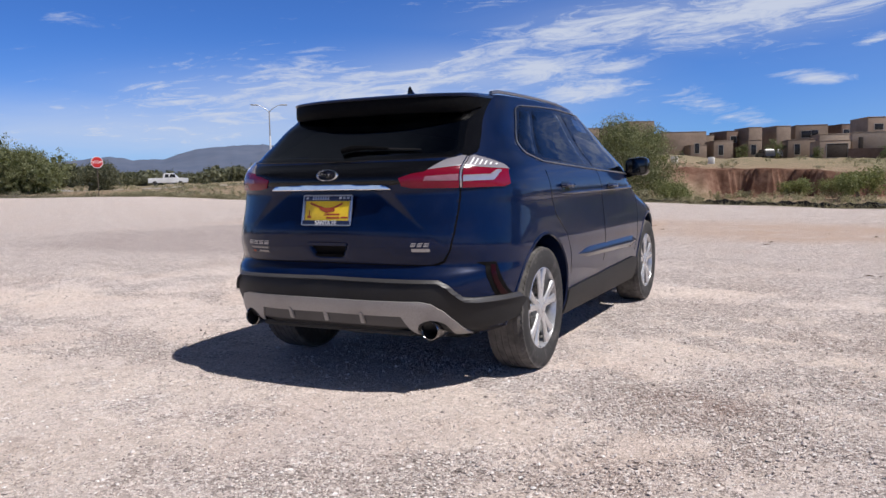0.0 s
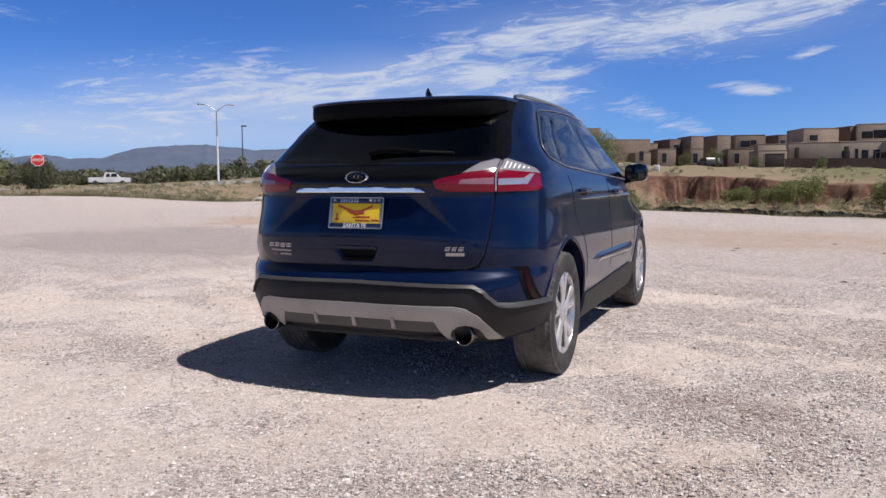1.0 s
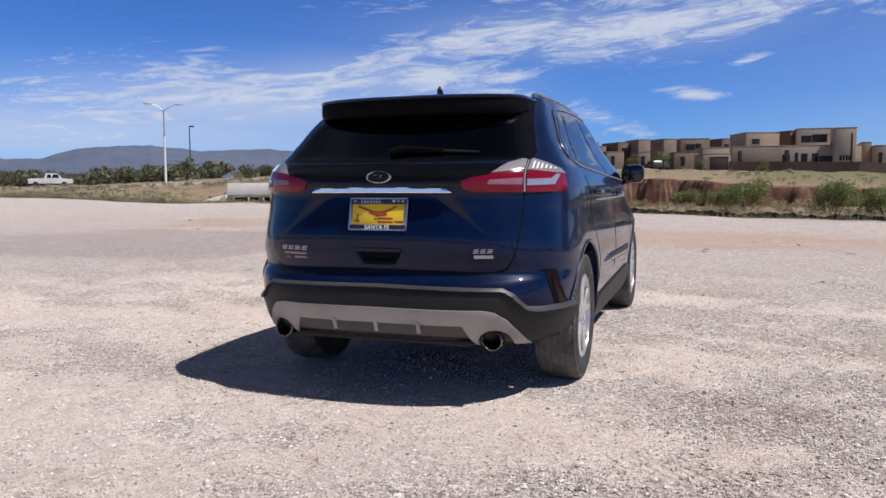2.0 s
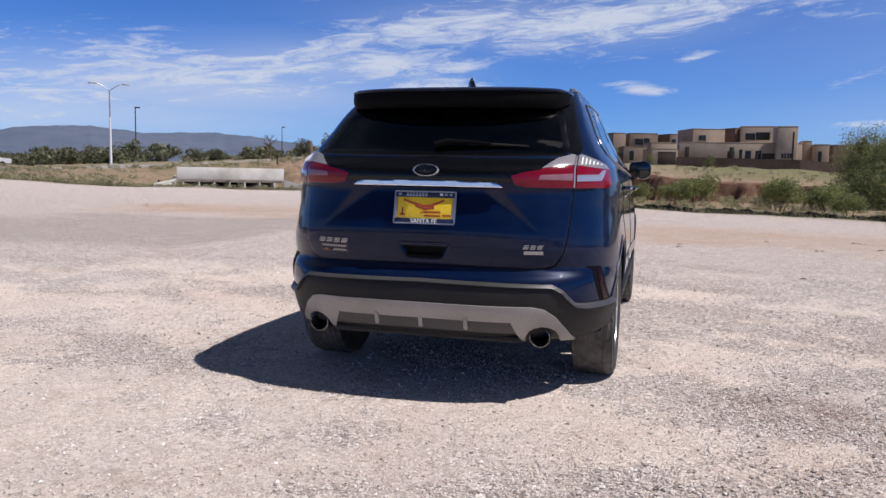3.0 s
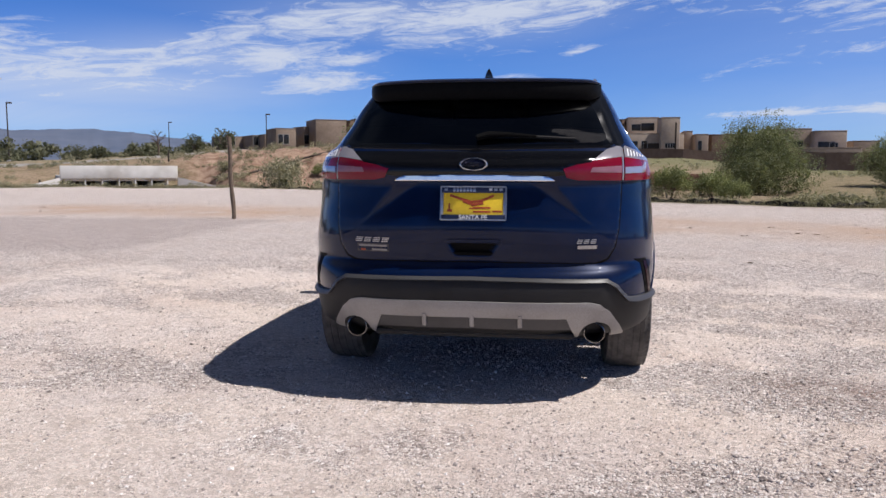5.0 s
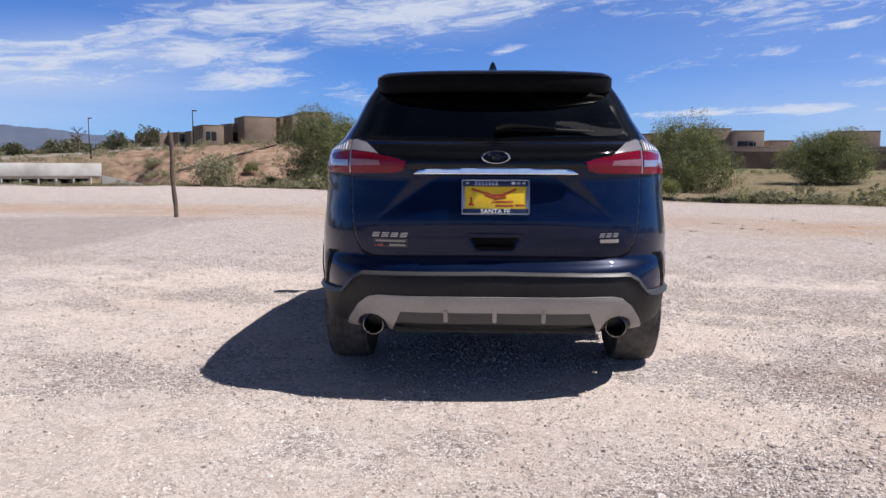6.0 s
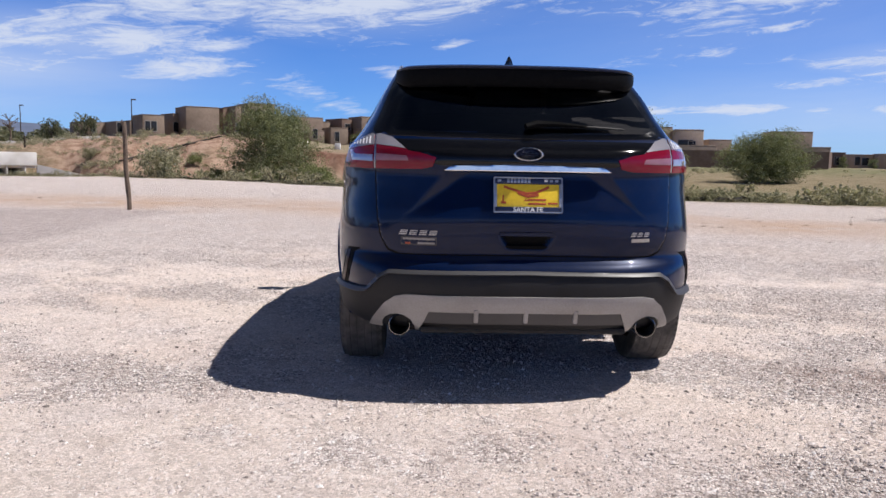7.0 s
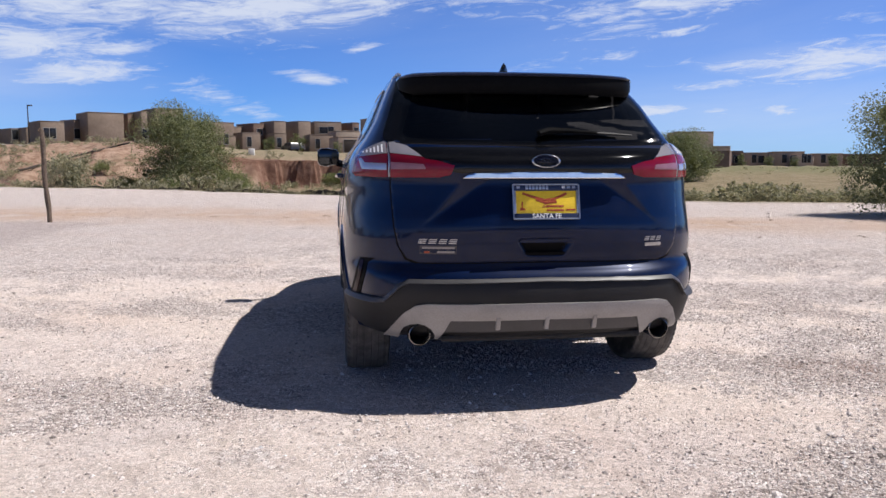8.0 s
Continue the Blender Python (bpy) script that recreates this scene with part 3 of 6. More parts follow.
        part("clear_lens", patch(rear_poly([(0.575, 1.203), (0.719, 1.222), (0.7195, 1.273), (0.70, 1.275), (0.643, 1.255)]), rear, 0.015, 0.006, REAR_STEP, None, flip), CLEAR, inner)
        part("light_bar", patch(rear_poly([(0.56, 1.152), (0.716, 1.150), (0.716, 1.182), (0.57, 1.172)]), rear, 0.015, 0.006, REAR_STEP, None, flip), ROSE, inner)
    # bumper
    low = [(0.0, 0.342), (0.50, 0.342), (0.74, 0.345), (0.86, 0.37), (0.925, 0.40), (0.933, 0.47), (0.92, 0.525), (0.80, 0.528), (0.758, 0.535), (0.70, 0.60), (0.65, 0.628), (0.0, 0.636)]
    part("bumper_cladding", patch(rear_poly(low, True), rear, 0.014, 0.02, REAR_STEP), PLASTIC, car, "charcoal textured plastic lower bumper")
    lip = [(0.0, 0.621), (0.645, 0.612), (0.69, 0.586), (0.752, 0.518), (0.80, 0.508), (0.925, 0.505), (0.925, 0.528), (0.80, 0.531), (0.758, 0.538), (0.70, 0.603), (0.65, 0.631), (0.0, 0.639)]

    def lip_slope(phi, z):
        """The trim line leans back, so that its upper face looks up."""
        top = float(np.interp(abs(rear(phi, z).x), [0.0, 0.65, 0.70, 0.758, 0.80, 0.925], [0.639, 0.631, 0.603, 0.538, 0.531, 0.528]))
        return 0.014 * min(max((top - z) / 0.02, 0.0), 1.0) - 0.006

    part("bumper_lip", patch(rear_poly(lip, True), rear, 0.021, 0.02, (0.04, 0.005), lip_slope), LIP, car, "mid grey plastic trim line")
    notch = [(0.60 + 0.082 * math.cos(a), 0.352 + 0.074 * math.sin(a)) for a in np.linspace(-0.1, math.pi + 0.1, 9)]
    diff = [(0.752, 0.343)] + [(0.70, 0.342)] + notch + [(0.505, 0.352), (0.475, 0.40), (0.455, 0.448), (0.0, 0.452), (0.0, 0.526), (0.56, 0.524), (0.615, 0.512), (0.665, 0.475)]
    for flip in (False, True):
        part("diffuser", patch(rear_poly(diff), rear, 0.024, 0.02, (0.04, 0.02), None, flip), SILVER, car, "silver painted diffuser panel")
        # darker grey puts the shade of the recessed, down-turned face into its colour
        part("diffuser_shade_panel", patch(rear_poly([(0.0, 0.390), (0.482, 0.386), (0.478, 0.392), (0.452, 0.45), (0.0, 0.454)]), rear, 0.017, 0.02, REAR_STEP, None, flip), LIP, car)
    for x in (-0.236, 0.0, 0.236):
        bm = box((x - 0.011, 0.03, 0.392), (x + 0.011, 0.12, 0.458), 0.004)
        for v in bm.verts:
            v.co.y += (v.co.z < 0.42) * 0.022
        part("diffuser_fin", bm, SILVER, car)
    part("valance", box((-0.5, 0.12, 0.325), (0.5, 0.4, 0.36), 0.015), DARK, car)
    # reflectors in dark slots
    for flip in (False, True):
        part("reflector_slot", patch(rear_poly([(0.800, 0.716), (0.868, 0.712), (0.886, 0.66), (0.918, 0.505), (0.876, 0.505), (0.856, 0.60), (0.834, 0.69)]), rear, 0.003, 0.006, (0.04, 0.02), None, flip), SPOILER_BLACK, car)
        part("reflector", patch(rear_poly([(0.850, 0.700), (0.866, 0.697), (0.881, 0.62), (0.907, 0.514), (0.889, 0.512), (0.869, 0.61)]), rear, 0.007, 0.008, (0.05, 0.02), None, flip), REFLECTOR, car, "dark red vertical reflector")
    # exhaust tips
    for x in (-0.60, 0.60):
        pipe = part("exhaust_tip", add_lathe(bmesh.new(), [(0.045, 0.30), (0.045, 0.0), (0.048, -0.005), (0.0515, -0.003), (0.053, 0.004), (0.053, 0.30)], 40, pose(x, 0.142, 0.362, 0, 0, 90)), DARK_CHROME, car, "round dark chrome exhaust tip")
        part("bore", add_lathe(bmesh.new(), [(0.0444, 0.008), (0.0444, 0.16), (0.0002, 0.161)], 32, pose(x, 0.142, 0.362, 0, 0, 90)), DARK, pipe)
    # chrome bar, badge, plate
    part("chrome_bar", patch(rear_poly(rounded([(0.355, 1.106), (0.396, 1.109), (0.358, 1.134), (0.0, 1.142), (-0.358, 1.134), (-0.396, 1.109), (-0.355, 1.106), (0.0, 1.108)], 0.006)), rear, 0.020, 0.026, (0.03, 0.004), lambda p, z: 0.005 * min(max((1.142 - z) / 0.036, 0.0), 1.0) - 0.012 * max(0.0, (1.114 - z) / 0.008) ** 2), CHROME, car, "slim chrome bar above the plate")
    y_badge = REAR(1.188) - 0.01
    oval = add_lathe(bmesh.new(), [(0.0002, 0.006), (0.8, 0.006), (0.82, 0.0), (0.82, 0.02)], 40, pose(0, 0, 0, 0, 0, 90))
    badge = part("badge", oval, BADGE_BLUE, car, "oval blue badge with a silver rim")
    badge.matrix_local = pose(0, y_badge - 0.006, 1.19, -8) @ Matrix.Diagonal((0.071, 1, 0.033, 1))
    ring = add_lathe(bmesh.new(), [(0.82, 0.004), (0.86, -0.004), (0.96, -0.004), (1.0, 0.004), (1.0, 0.02)], 40, pose(0, 0, 0, 0, 0, 90))
    part("badge_rim", ring, CHROME, badge)
    scroll = bmesh.new()
    add_tube(scroll, [(-0.48 + 0.06 * k, 0.003, 0.2 * math.sin(k * 1.7)) for k in range(17)], 0.05, 6)
    part("badge_scroll", scroll, CHROME, badge)
    build_plate(car)
    # tailgate grip, badges as plain bars, sticker
    grip = part("tailgate_grip", patch(rear_poly(rounded([(-0.125, 0.812), (0.125, 0.812), (0.085, 0.742), (-0.085, 0.742)], 0.012)), rear, 0.0072, 0.002, (0.012, 0.008), gate_relief), SPOILER_BLACK, car, "dark recessed tailgate grip")
    part("grip_lip", patch(rear_poly(rounded([(-0.13, 0.806), (0.13, 0.806), (0.125, 0.822), (-0.125, 0.822)], 0.005)), rear, 0.013, 0.008, (0.05, 0.02)), PAINT, grip)
    for x0, x1, z0, z1, n in ((-0.608, -0.422, 0.802, 0.824, 4), (0.498, 0.598, 0.806, 0.826, 3)):
        w = (x1 - x0) / n
        for k in range(n):
            a = x0 + k * w
            for j in range(3):
                lean, b = 0.003 * j, z0 + (z1 - z0) * 0.38 * j
                part("nameplate_bar", patch(rear_poly([(a + 0.004 + lean, b), (a + w * 0.84 + lean, b), (a + w * 0.84 + lean + 0.002, b + 0.0042), (a + 0.006 + lean, b + 0.0042)]), rear, 0.010, 0.004, (0.1, 0.1)), SATIN, car)
    part("nameplate_bar", patch(rear_poly([(0.508, 0.780), (0.60, 0.780), (0.60, 0.796), (0.508, 0.796)]), rear, 0.010, 0.004, (0.1, 0.1)), SATIN, car)
    sticker = part("sticker", patch(rear_poly([(-0.595, 0.752), (-0.425, 0.752), (-0.425, 0.793), (-0.595, 0.793)]), rear, 0.0075, 0.002, (0.1, 0.1)), STICKER, car, "faded sticker with plain bars")
    for z0, x0, x1 in ((0.778, -0.585, -0.435), (0.758, -0.515, -0.435)):
        part("print_bar", patch(rear_poly([(x0, z0), (x1, z0), (x1, z0 + 0.009), (x0, z0 + 0.009)]), rear, 0.009, 0.002, (0.1, 0.1)), SILVER, sticker)
    part("print_bar", patch(rear_poly([(-0.575, 0.757), (-0.55, 0.757), (-0.55, 0.766), (-0.575, 0.766)]), rear, 0.009, 0.002, (0.1, 0.1)), PLATE_RED, sticker)
    # wiper
    pts = [rear(phi_of(x, z), z) + Vector((0, -0.03, 0.012)) for x, z in ((0.0, 1.312), (0.06, 1.328), (0.16, 1.328), (0.30, 1.318))]
    wiper = part("wiper", tube(pts, [0.016, 0.018, 0.012, 0.007], 8), SPOILER_BLACK, car, "black rear wiper parked on the glass")
    part("blade", tube([rear(phi_of(x, z), z) + Vector((0, -0.02, 0.008)) for x, z in ((0.18, 1.325), (0.35, 1.318), (0.49, 1.312))], [0.008, 0.007, 0.004], 6), PLASTIC, wiper)
    part("washer_nozzle", box((-0.03, 0.17, 1.232), (0.03, 0.22, 1.256), 0.006), BLACK, car)
    build_flanks(car)
    build_roof_parts(car)
    for i, (y, z) in enumerate(HUBS):
        for s in (1, -1):
            build_wheel(car, s, y, z)
    build_cabin(car)
    return car


def build_plate(car):
    plate = part("licence_plate", box((-0.152, -0.002, -0.076), (0.152, 0.004, 0.076), 0.003), YELLOW, car, "yellow licence plate in a navy frame")
    plate.matrix_local = pose(0, 0.094, 0.998, -12)
    for lo, hi in (((-0.162, -0.006, 0.052), (0.162, 0.006, 0.084)), ((-0.162, -0.006, -0.084), (0.162, 0.006, -0.056)), ((-0.162, -0.006, -0.058), (-0.147, 0.006, 0.055)), ((0.147, -0.006, -0.058), (0.162, 0.006, 0.055))):
        part("plate_frame", box(lo, hi, 0.002), PLATE_BLUE if hi[0] - lo[0] > 0.1 else SATIN, plate)
    edge = tube([(x, -0.006, z) for x, z in rounded([(-0.16, -0.082), (0.16, -0.082), (0.16, 0.082), (-0.16, 0.082)], 0.006)], 0.0042, 6, True)
    part("frame_rim", edge, SATIN, plate)
    words = text_mesh("SANTA FE", 0.032)
    bmesh.ops.transform(words, matrix=pose(0, -0.0075, -0.070, 90), verts=words.verts[:])
    part("frame_words", words, WHITE, plate, "white words on the frame", 0)
    for k in range(7):
        x = -0.10 + k * 0.0165
        part("frame_bar", box((x, -0.0075, 0.058), (x + 0.012, -0.005, 0.078), 0.001), SATIN, plate)
    for x in (-0.135, 0.135, 0.085, 0.11):
        part("frame_mark", box((x - 0.008, -0.0075, 0.063), (x + 0.008, -0.005, 0.075), 0.001), WHITE if x > 0 and x < 0.1 else SATIN, plate)
    # plain printed shapes on the yellow ground
    for pts, r in (([(-0.115, 0.040), (-0.06, 0.022), (-0.01, 0.008), (0.035, 0.012), (0.07, 0.026), (0.10, 0.040)], 0.006),
                   ([(-0.05, 0.012), (0.0, -0.006), (0.05, 0.002)], 0.0075), ([(0.0, -0.01), (-0.02, -0.026), (0.02, -0.024)], 0.003),
                   ([(-0.118, -0.035), (-0.117, 0.0)], 0.004), ([(-0.128, -0.036), (-0.104, -0.036)], 0.006)):
        bm = tube([(x, -0.003, z) for x, z in pts], r, 6)
        for v in bm.verts:
            v.co.y = -0.0030 + (v.co.y + 0.003) * 0.15
        part("printed_shape", bm, PLATE_RED, plate)
    for x0, x1, z in ((0.0, 0.085, -0.026), (0.0, 0.085, -0.045), (0.095, 0.14, -0.043)):
        part("printed_bar", box((x0, -0.0035, z), (x1, -0.002, z + 0.009), 0.0005), PLATE_RED, plate)


def side_outline(poly, lift, n=0.05):
    pts = []
    for (y0, z0), (y1, z1) in zip(poly, poly[1:] + poly[:1]):
        k = max(1, int(math.hypot(y1 - y0, z1 - z0) / n))
        for i in range(k):
            p = skin_side(y0 + (y1 - y0) * i / k, z0 + (z1 - z0) * i / k)
            pts.append(p + Vector((lift, 0, lift * 0.3)))
    return pts


def build_flanks(car):
    side = skin_side
    st = (0.06, 0.03)
    frame_line = rounded([(0.885, 1.362), (0.925, 1.302), (1.13, 1.256), (1.55, 1.236), (2.2, 1.207), (3.40, 1.166), (3.15, 1.36), (2.86, 1.535), (2.60, 1.62), (2.0, 1.642), (1.6, 1.632), (1.22, 1.612), (1.13, 1.59)], 0.04)
    for s in (1, -1):
        flip = s < 0
        border = patch(frame_line, side, 0.003, 0.006, (0.03, 0.015), None, flip)
        gone = []
        for f in border.faces:
            c = f.calc_center_median()
            for w in SIDE_WINDOWS:
                cy, cz = sum(p[0] for p in w) / len(w), sum(p[1] for p in w) / len(w)
                if inside([(cy + (y - cy) * 0.92, cz + (z - cz) * 0.92) for y, z in w], c.y, c.z):
                    gone.append(f)
        bmesh.ops.delete(border, geom=list(set(gone)), context="FACES")
        part("window_frame", border, BLACK, car)
        for w in SIDE_WINDOWS:
            g = part("side_window", patch(w, side, 0.006, 0.003, st, None, flip), SIDE_GLASS, car, "dark tinted side window")
            g.visible_shadow = False
        pts = side_outline(frame_line, 0.006)
        if flip:
            pts = [Vector((-p.x, p.y, p.z)) for p in pts]
        part("window_trim", tube(pts, 0.0034, 6, True), SATIN, car, "satin silver window surround")
        # door gaps, handles and sill
        for line in ([(1.10, 1.20), (1.12, 1.05), (1.20, 0.92), (1.38, 0.80), (1.46, 0.66), (1.48, 0.50)], [(2.22, 1.20), (2.28, 0.95), (2.30, 0.70), (2.27, 0.50)], [(3.32, 1.15), (3.36, 0.9), (3.33, 0.60), (3.25, 0.50)]):
            pts = []
            for (y0, z0), (y1, z1) in zip(line, line[1:]):
                pts += [side(y0 + (y1 - y0) * k / 6, z0 + (z1 - z0) * k / 6) for k in range(6)]
            pts = [Vector((s * (p.x - 0.001), p.y, p.z)) for p in pts]
            part("door_gap", tube(pts, 0.0035, 6), BLACK, car)
        for y, z in ((1.33, 1.105), (2.44, 1.085)):
            x = side(y, z).x
            pts = [(s * (x + dx), y + dy, z + dz) for dy, dx, dz in ((-0.02, 0.0, 0), (0.0, 0.026, 0.002), (0.08, 0.036, 0.001), (0.16, 0.028, -0.002), (0.20, 0.0, -0.004))]
            h = part("door_handle", tube(pts, [0.012, 0.014, 0.013, 0.014, 0.012], 8), PAINT, car)
            part("handle_cup", patch(rounded([(y, z - 0.03), (y + 0.17, z - 0.034), (y + 0.17, z + 0.022), (y, z + 0.025)], 0.02), side, 0.002, 0.003, st, None, flip), BLACK, h)
        part("sill_cladding", patch(rounded([(1.44, 0.26), (3.40, 0.26), (3.37, 0.45), (3.2, 0.47), (1.62, 0.43), (1.455, 0.42)], 0.02), side, 0.014, 0.014, st, None, flip), PLASTIC, car, "charcoal plastic sill cladding")
        # a pressed wedge low in the doors, its upper face turned to the sky
        sect = [(0.050, -0.006), (0.042, 0.000), (0.004, 0.019), (-0.010, 0.021), (-0.024, 0.015), (-0.052, -0.006)]
        fold = bmesh.new()
        rows = []
        for y in np.linspace(1.62, 3.30, 22):
            t = (y - 1.62) / 1.68
            k = min(1.0, t / 0.12 + 0.05, (1 - t) / 0.10 + 0.05) * (0.75 + 0.35 * t)
            z = 0.640 - 0.035 * t
            rows.append([fold.verts.new((s * (side(y, z + dz * k).x + dx * min(k, 1.0)), y, z + dz * k)) for dz, dx in sect])
        for p, q in zip(rows, rows[1:]):
            for j in range(len(sect) - 1):
                fold.faces.new((p[j], p[j + 1], q[j + 1], q[j]) if s > 0 else (q[j], q[j + 1], p[j + 1], p[j]))
        part("door_moulding", fold, PAINT, car, "", 25)
        pts = [side(y, 1.052 + 0.004 * (y - 1.0)) for y in np.linspace(1.1, 3.9, 26)]
        part("shoulder_fold", tube([Vector((s * (p.x - 0.009), p.y, p.z)) for p in pts], [0.002, 0.006, 0.010, 0.012] + [0.014] * 20 + [0.010, 0.004], 8), PAINT, car)
        # wheel arch lips
        for y, z in HUBS:
            pts = []
            for a in np.linspace(radians(-10), radians(190), 28):
                yy, zz = y + 0.452 * math.cos(a), z + 0.452 * math.sin(a)
                p = side(yy, zz)
                pts.append(Vector((s * (p.x - 0.004), yy, zz)))
            part("arch_lip", tube(pts, 0.012, 6), PAINT, car)
        # mirror
        mid = 0.985 if s > 0 else -1.04
        house = bmesh.new()
        bmesh.ops.create_icosphere(house, subdivisions=4, radius=1.0)
        for v in house.verts:
            c = v.co
            c.x, c.y, c.z = (math.copysign(abs(c.x) ** 0.55, c.x), math.copysign(abs(c.y) ** 0.7, c.y), math.copysign(abs(c.z) ** 0.55, c.z))
            if c.y < -0.55:
                c.y = -0.55 - (-(c.y) - 0.55) * 0.15
            k = 1.0 - 0.10 * (c.x * s < 0)
            c.x, c.y, c.z = mid + c.x * 0.092, 3.22 + c.y * 0.10 + c.x * s * 0.02, 1.235 + c.z * 0.078 * k
        mirror = part("door_mirror", house, BLACK, car, "black door mirror")
        part("mirror_glass", box((mid - 0.074, -0.003, -0.058), (mid + 0.074, 0.0, 0.058), 0.001, pose(0, 3.155, 1.235)), MIRROR, mirror)
        part("mirror_foot", tube([(s * 0.84, 3.30, 1.17), (s * 0.90, 3.27, 1.172), (s * 0.97, 3.24, 1.19)], [0.035, 0.028, 0.03], 8), BLACK, mirror)


def build_roof_parts(car):
    for s in (1, -1):
        pts = [Vector((s * 0.625, y, 1.650 + arch(y) + 0.012 * min(1.0, (y - 0.93) / 0.10, (2.62 - y) / 0.14) - 0.05 * max(0, y - 2.2))) for y in np.linspace(0.93, 2.62, 32)]
        for p in pts:
            p.x -= s * max(0.0, p.y - 1.9) * 0.04
        part("roof_rail", tube(pts, 0.011, 8), SATIN, car, "satin silver roof rail")
    fin = bmesh.new()
    rows = []
    for t in np.linspace(0, 1, 7):
        half = 0.026 * (1 - t) ** 0.7 + 0.002
        y0, y1 = 1.02 + 0.04 * t ** 2, 1.20 - 0.15 * t ** 0.6
        z = 1.705 + 0.06 * t
        rows.append([fin.verts.new(v) for v in ((0, y0, z), (half, (y0 * 2 + y1) / 3, z), (half * 0.6, (y0 + 2 * y1) / 3, z), (0, y1, z), (-half * 0.6, (y0 + 2 * y1) / 3, z), (-half, (y0 * 2 + y1) / 3, z))])
    for a, b in zip(rows, rows[1:]):
        for j in range(6):
            fin.faces.new((a[j], a[(j + 1) % 6], b[(j + 1) % 6], b[j]))
    fin.faces.new(rows[-1])
    part("antenna_fin", fin, BLACK, car, "black shark fin aerial")


def build_wheel(car, s, y, z):
    wheel = new("wheel")
    wheel.parent = car
    wheel.matrix_local = pose(s * 0.822, y, z, 0, 0, 0 if s > 0 else 180)
    wheel["label"] = "silver alloy wheel with a dusty black tyre"
    ribs = [(r, x) for x0, x1 in ((-0.084, -0.062), (-0.055, -0.024), (-0.017, 0.017), (0.024, 0.055), (0.062, 0.084)) for r, x in ((0.3690, x0 - 0.001), (0.3712, x0), (0.3712, x1), (0.3690, x1 + 0.001))]
    prof = [(0.238, -0.10), (0.262, -0.112), (0.30, -0.122), (0.335, -0.120), (0.358, -0.108), (0.366, -0.092)] + ribs + [(0.366, 0.092), (0.358, 0.108), (0.335, 0.120), (0.30, 0.122), (0.262, 0.112), (0.238, 0.10)]
    tyre = bmesh.new()
    add_lathe(tyre, prof, 72)
    for v in tyre.verts:
        if v.co.z < -0.364:
            v.co.z = -0.3705 + (v.co.z + 0.372) * 0.1
    tyre = part("tyre", tyre, RUBBER, wheel, "dusty black tyre")
    for x0, x1 in ((-0.113, -0.090), (0.090, 0.113)):
        tread = bmesh.new()
        shoulder = [(0.352, x0), (0.3635, x0 + 0.002), (0.3635, x1), (0.345, x1)] if x0 < 0 else [(0.345, x0), (0.3635, x0), (0.3635, x1 - 0.002), (0.352, x1)]
        add_lathe(tread, shoulder, 180)
        for v in tread.verts:
            k = round(math.atan2(v.co.z, v.co.y) / math.tau * 180) % 3
            if k == 0 and v.co.yz.length > 0.36:
                v.co.y, v.co.z = v.co.y * 0.982, v.co.z * 0.982
            if v.co.z < -0.367:
                v.co.z = -0.3715
        part("tread_shoulder", tread, RUBBER, tyre, "", 0)
    rim = bmesh.new()
    add_lathe(rim, [(0.228, -0.10), (0.228, 0.06), (0.236, 0.095), (0.242, 0.108), (0.246, 0.106), (0.246, 0.09)], 60)
    rim = part("rim", rim, ALLOY, wheel, "silver alloy rim")
    for k in range(5):
        for d in (-0.15, 0.15):
            a, b = math.tau * k / 5 + d * 1.05, math.tau * k / 5 + d * 1.45
            pts = []
            for r, x, ang in ((0.045, 0.082, a), (0.10, 0.094, a), (0.17, 0.094, (a + b) / 2), (0.238, 0.092, b)):
                pts.append((x, r * math.sin(ang), r * math.cos(ang)))
            bm = tube(pts, [0.028, 0.022, 0.024, 0.033], 10)
            for v in bm.verts:
                v.co.x = 0.088 + (v.co.x - 0.088) * 0.5
            part("spoke", bm, ALLOY, rim)
    part("hub_cap", add_lathe(bmesh.new(), [(0.0003, 0.112), (0.026, 0.112), (0.032, 0.106), (0.055, 0.102), (0.068, 0.09), (0.068, 0.05)], 32), ALLOY, rim)
    part("brake_disc", add_lathe(bmesh.new(), [(0.0003, 0.03), (0.155, 0.03), (0.158, 0.02), (0.158, 0.0)], 40), DARK_CHROME, rim)
    part("wheel_back", add_lathe(bmesh.new(), [(0.0003, -0.06), (0.228, -0.06)], 40), DARK, rim)


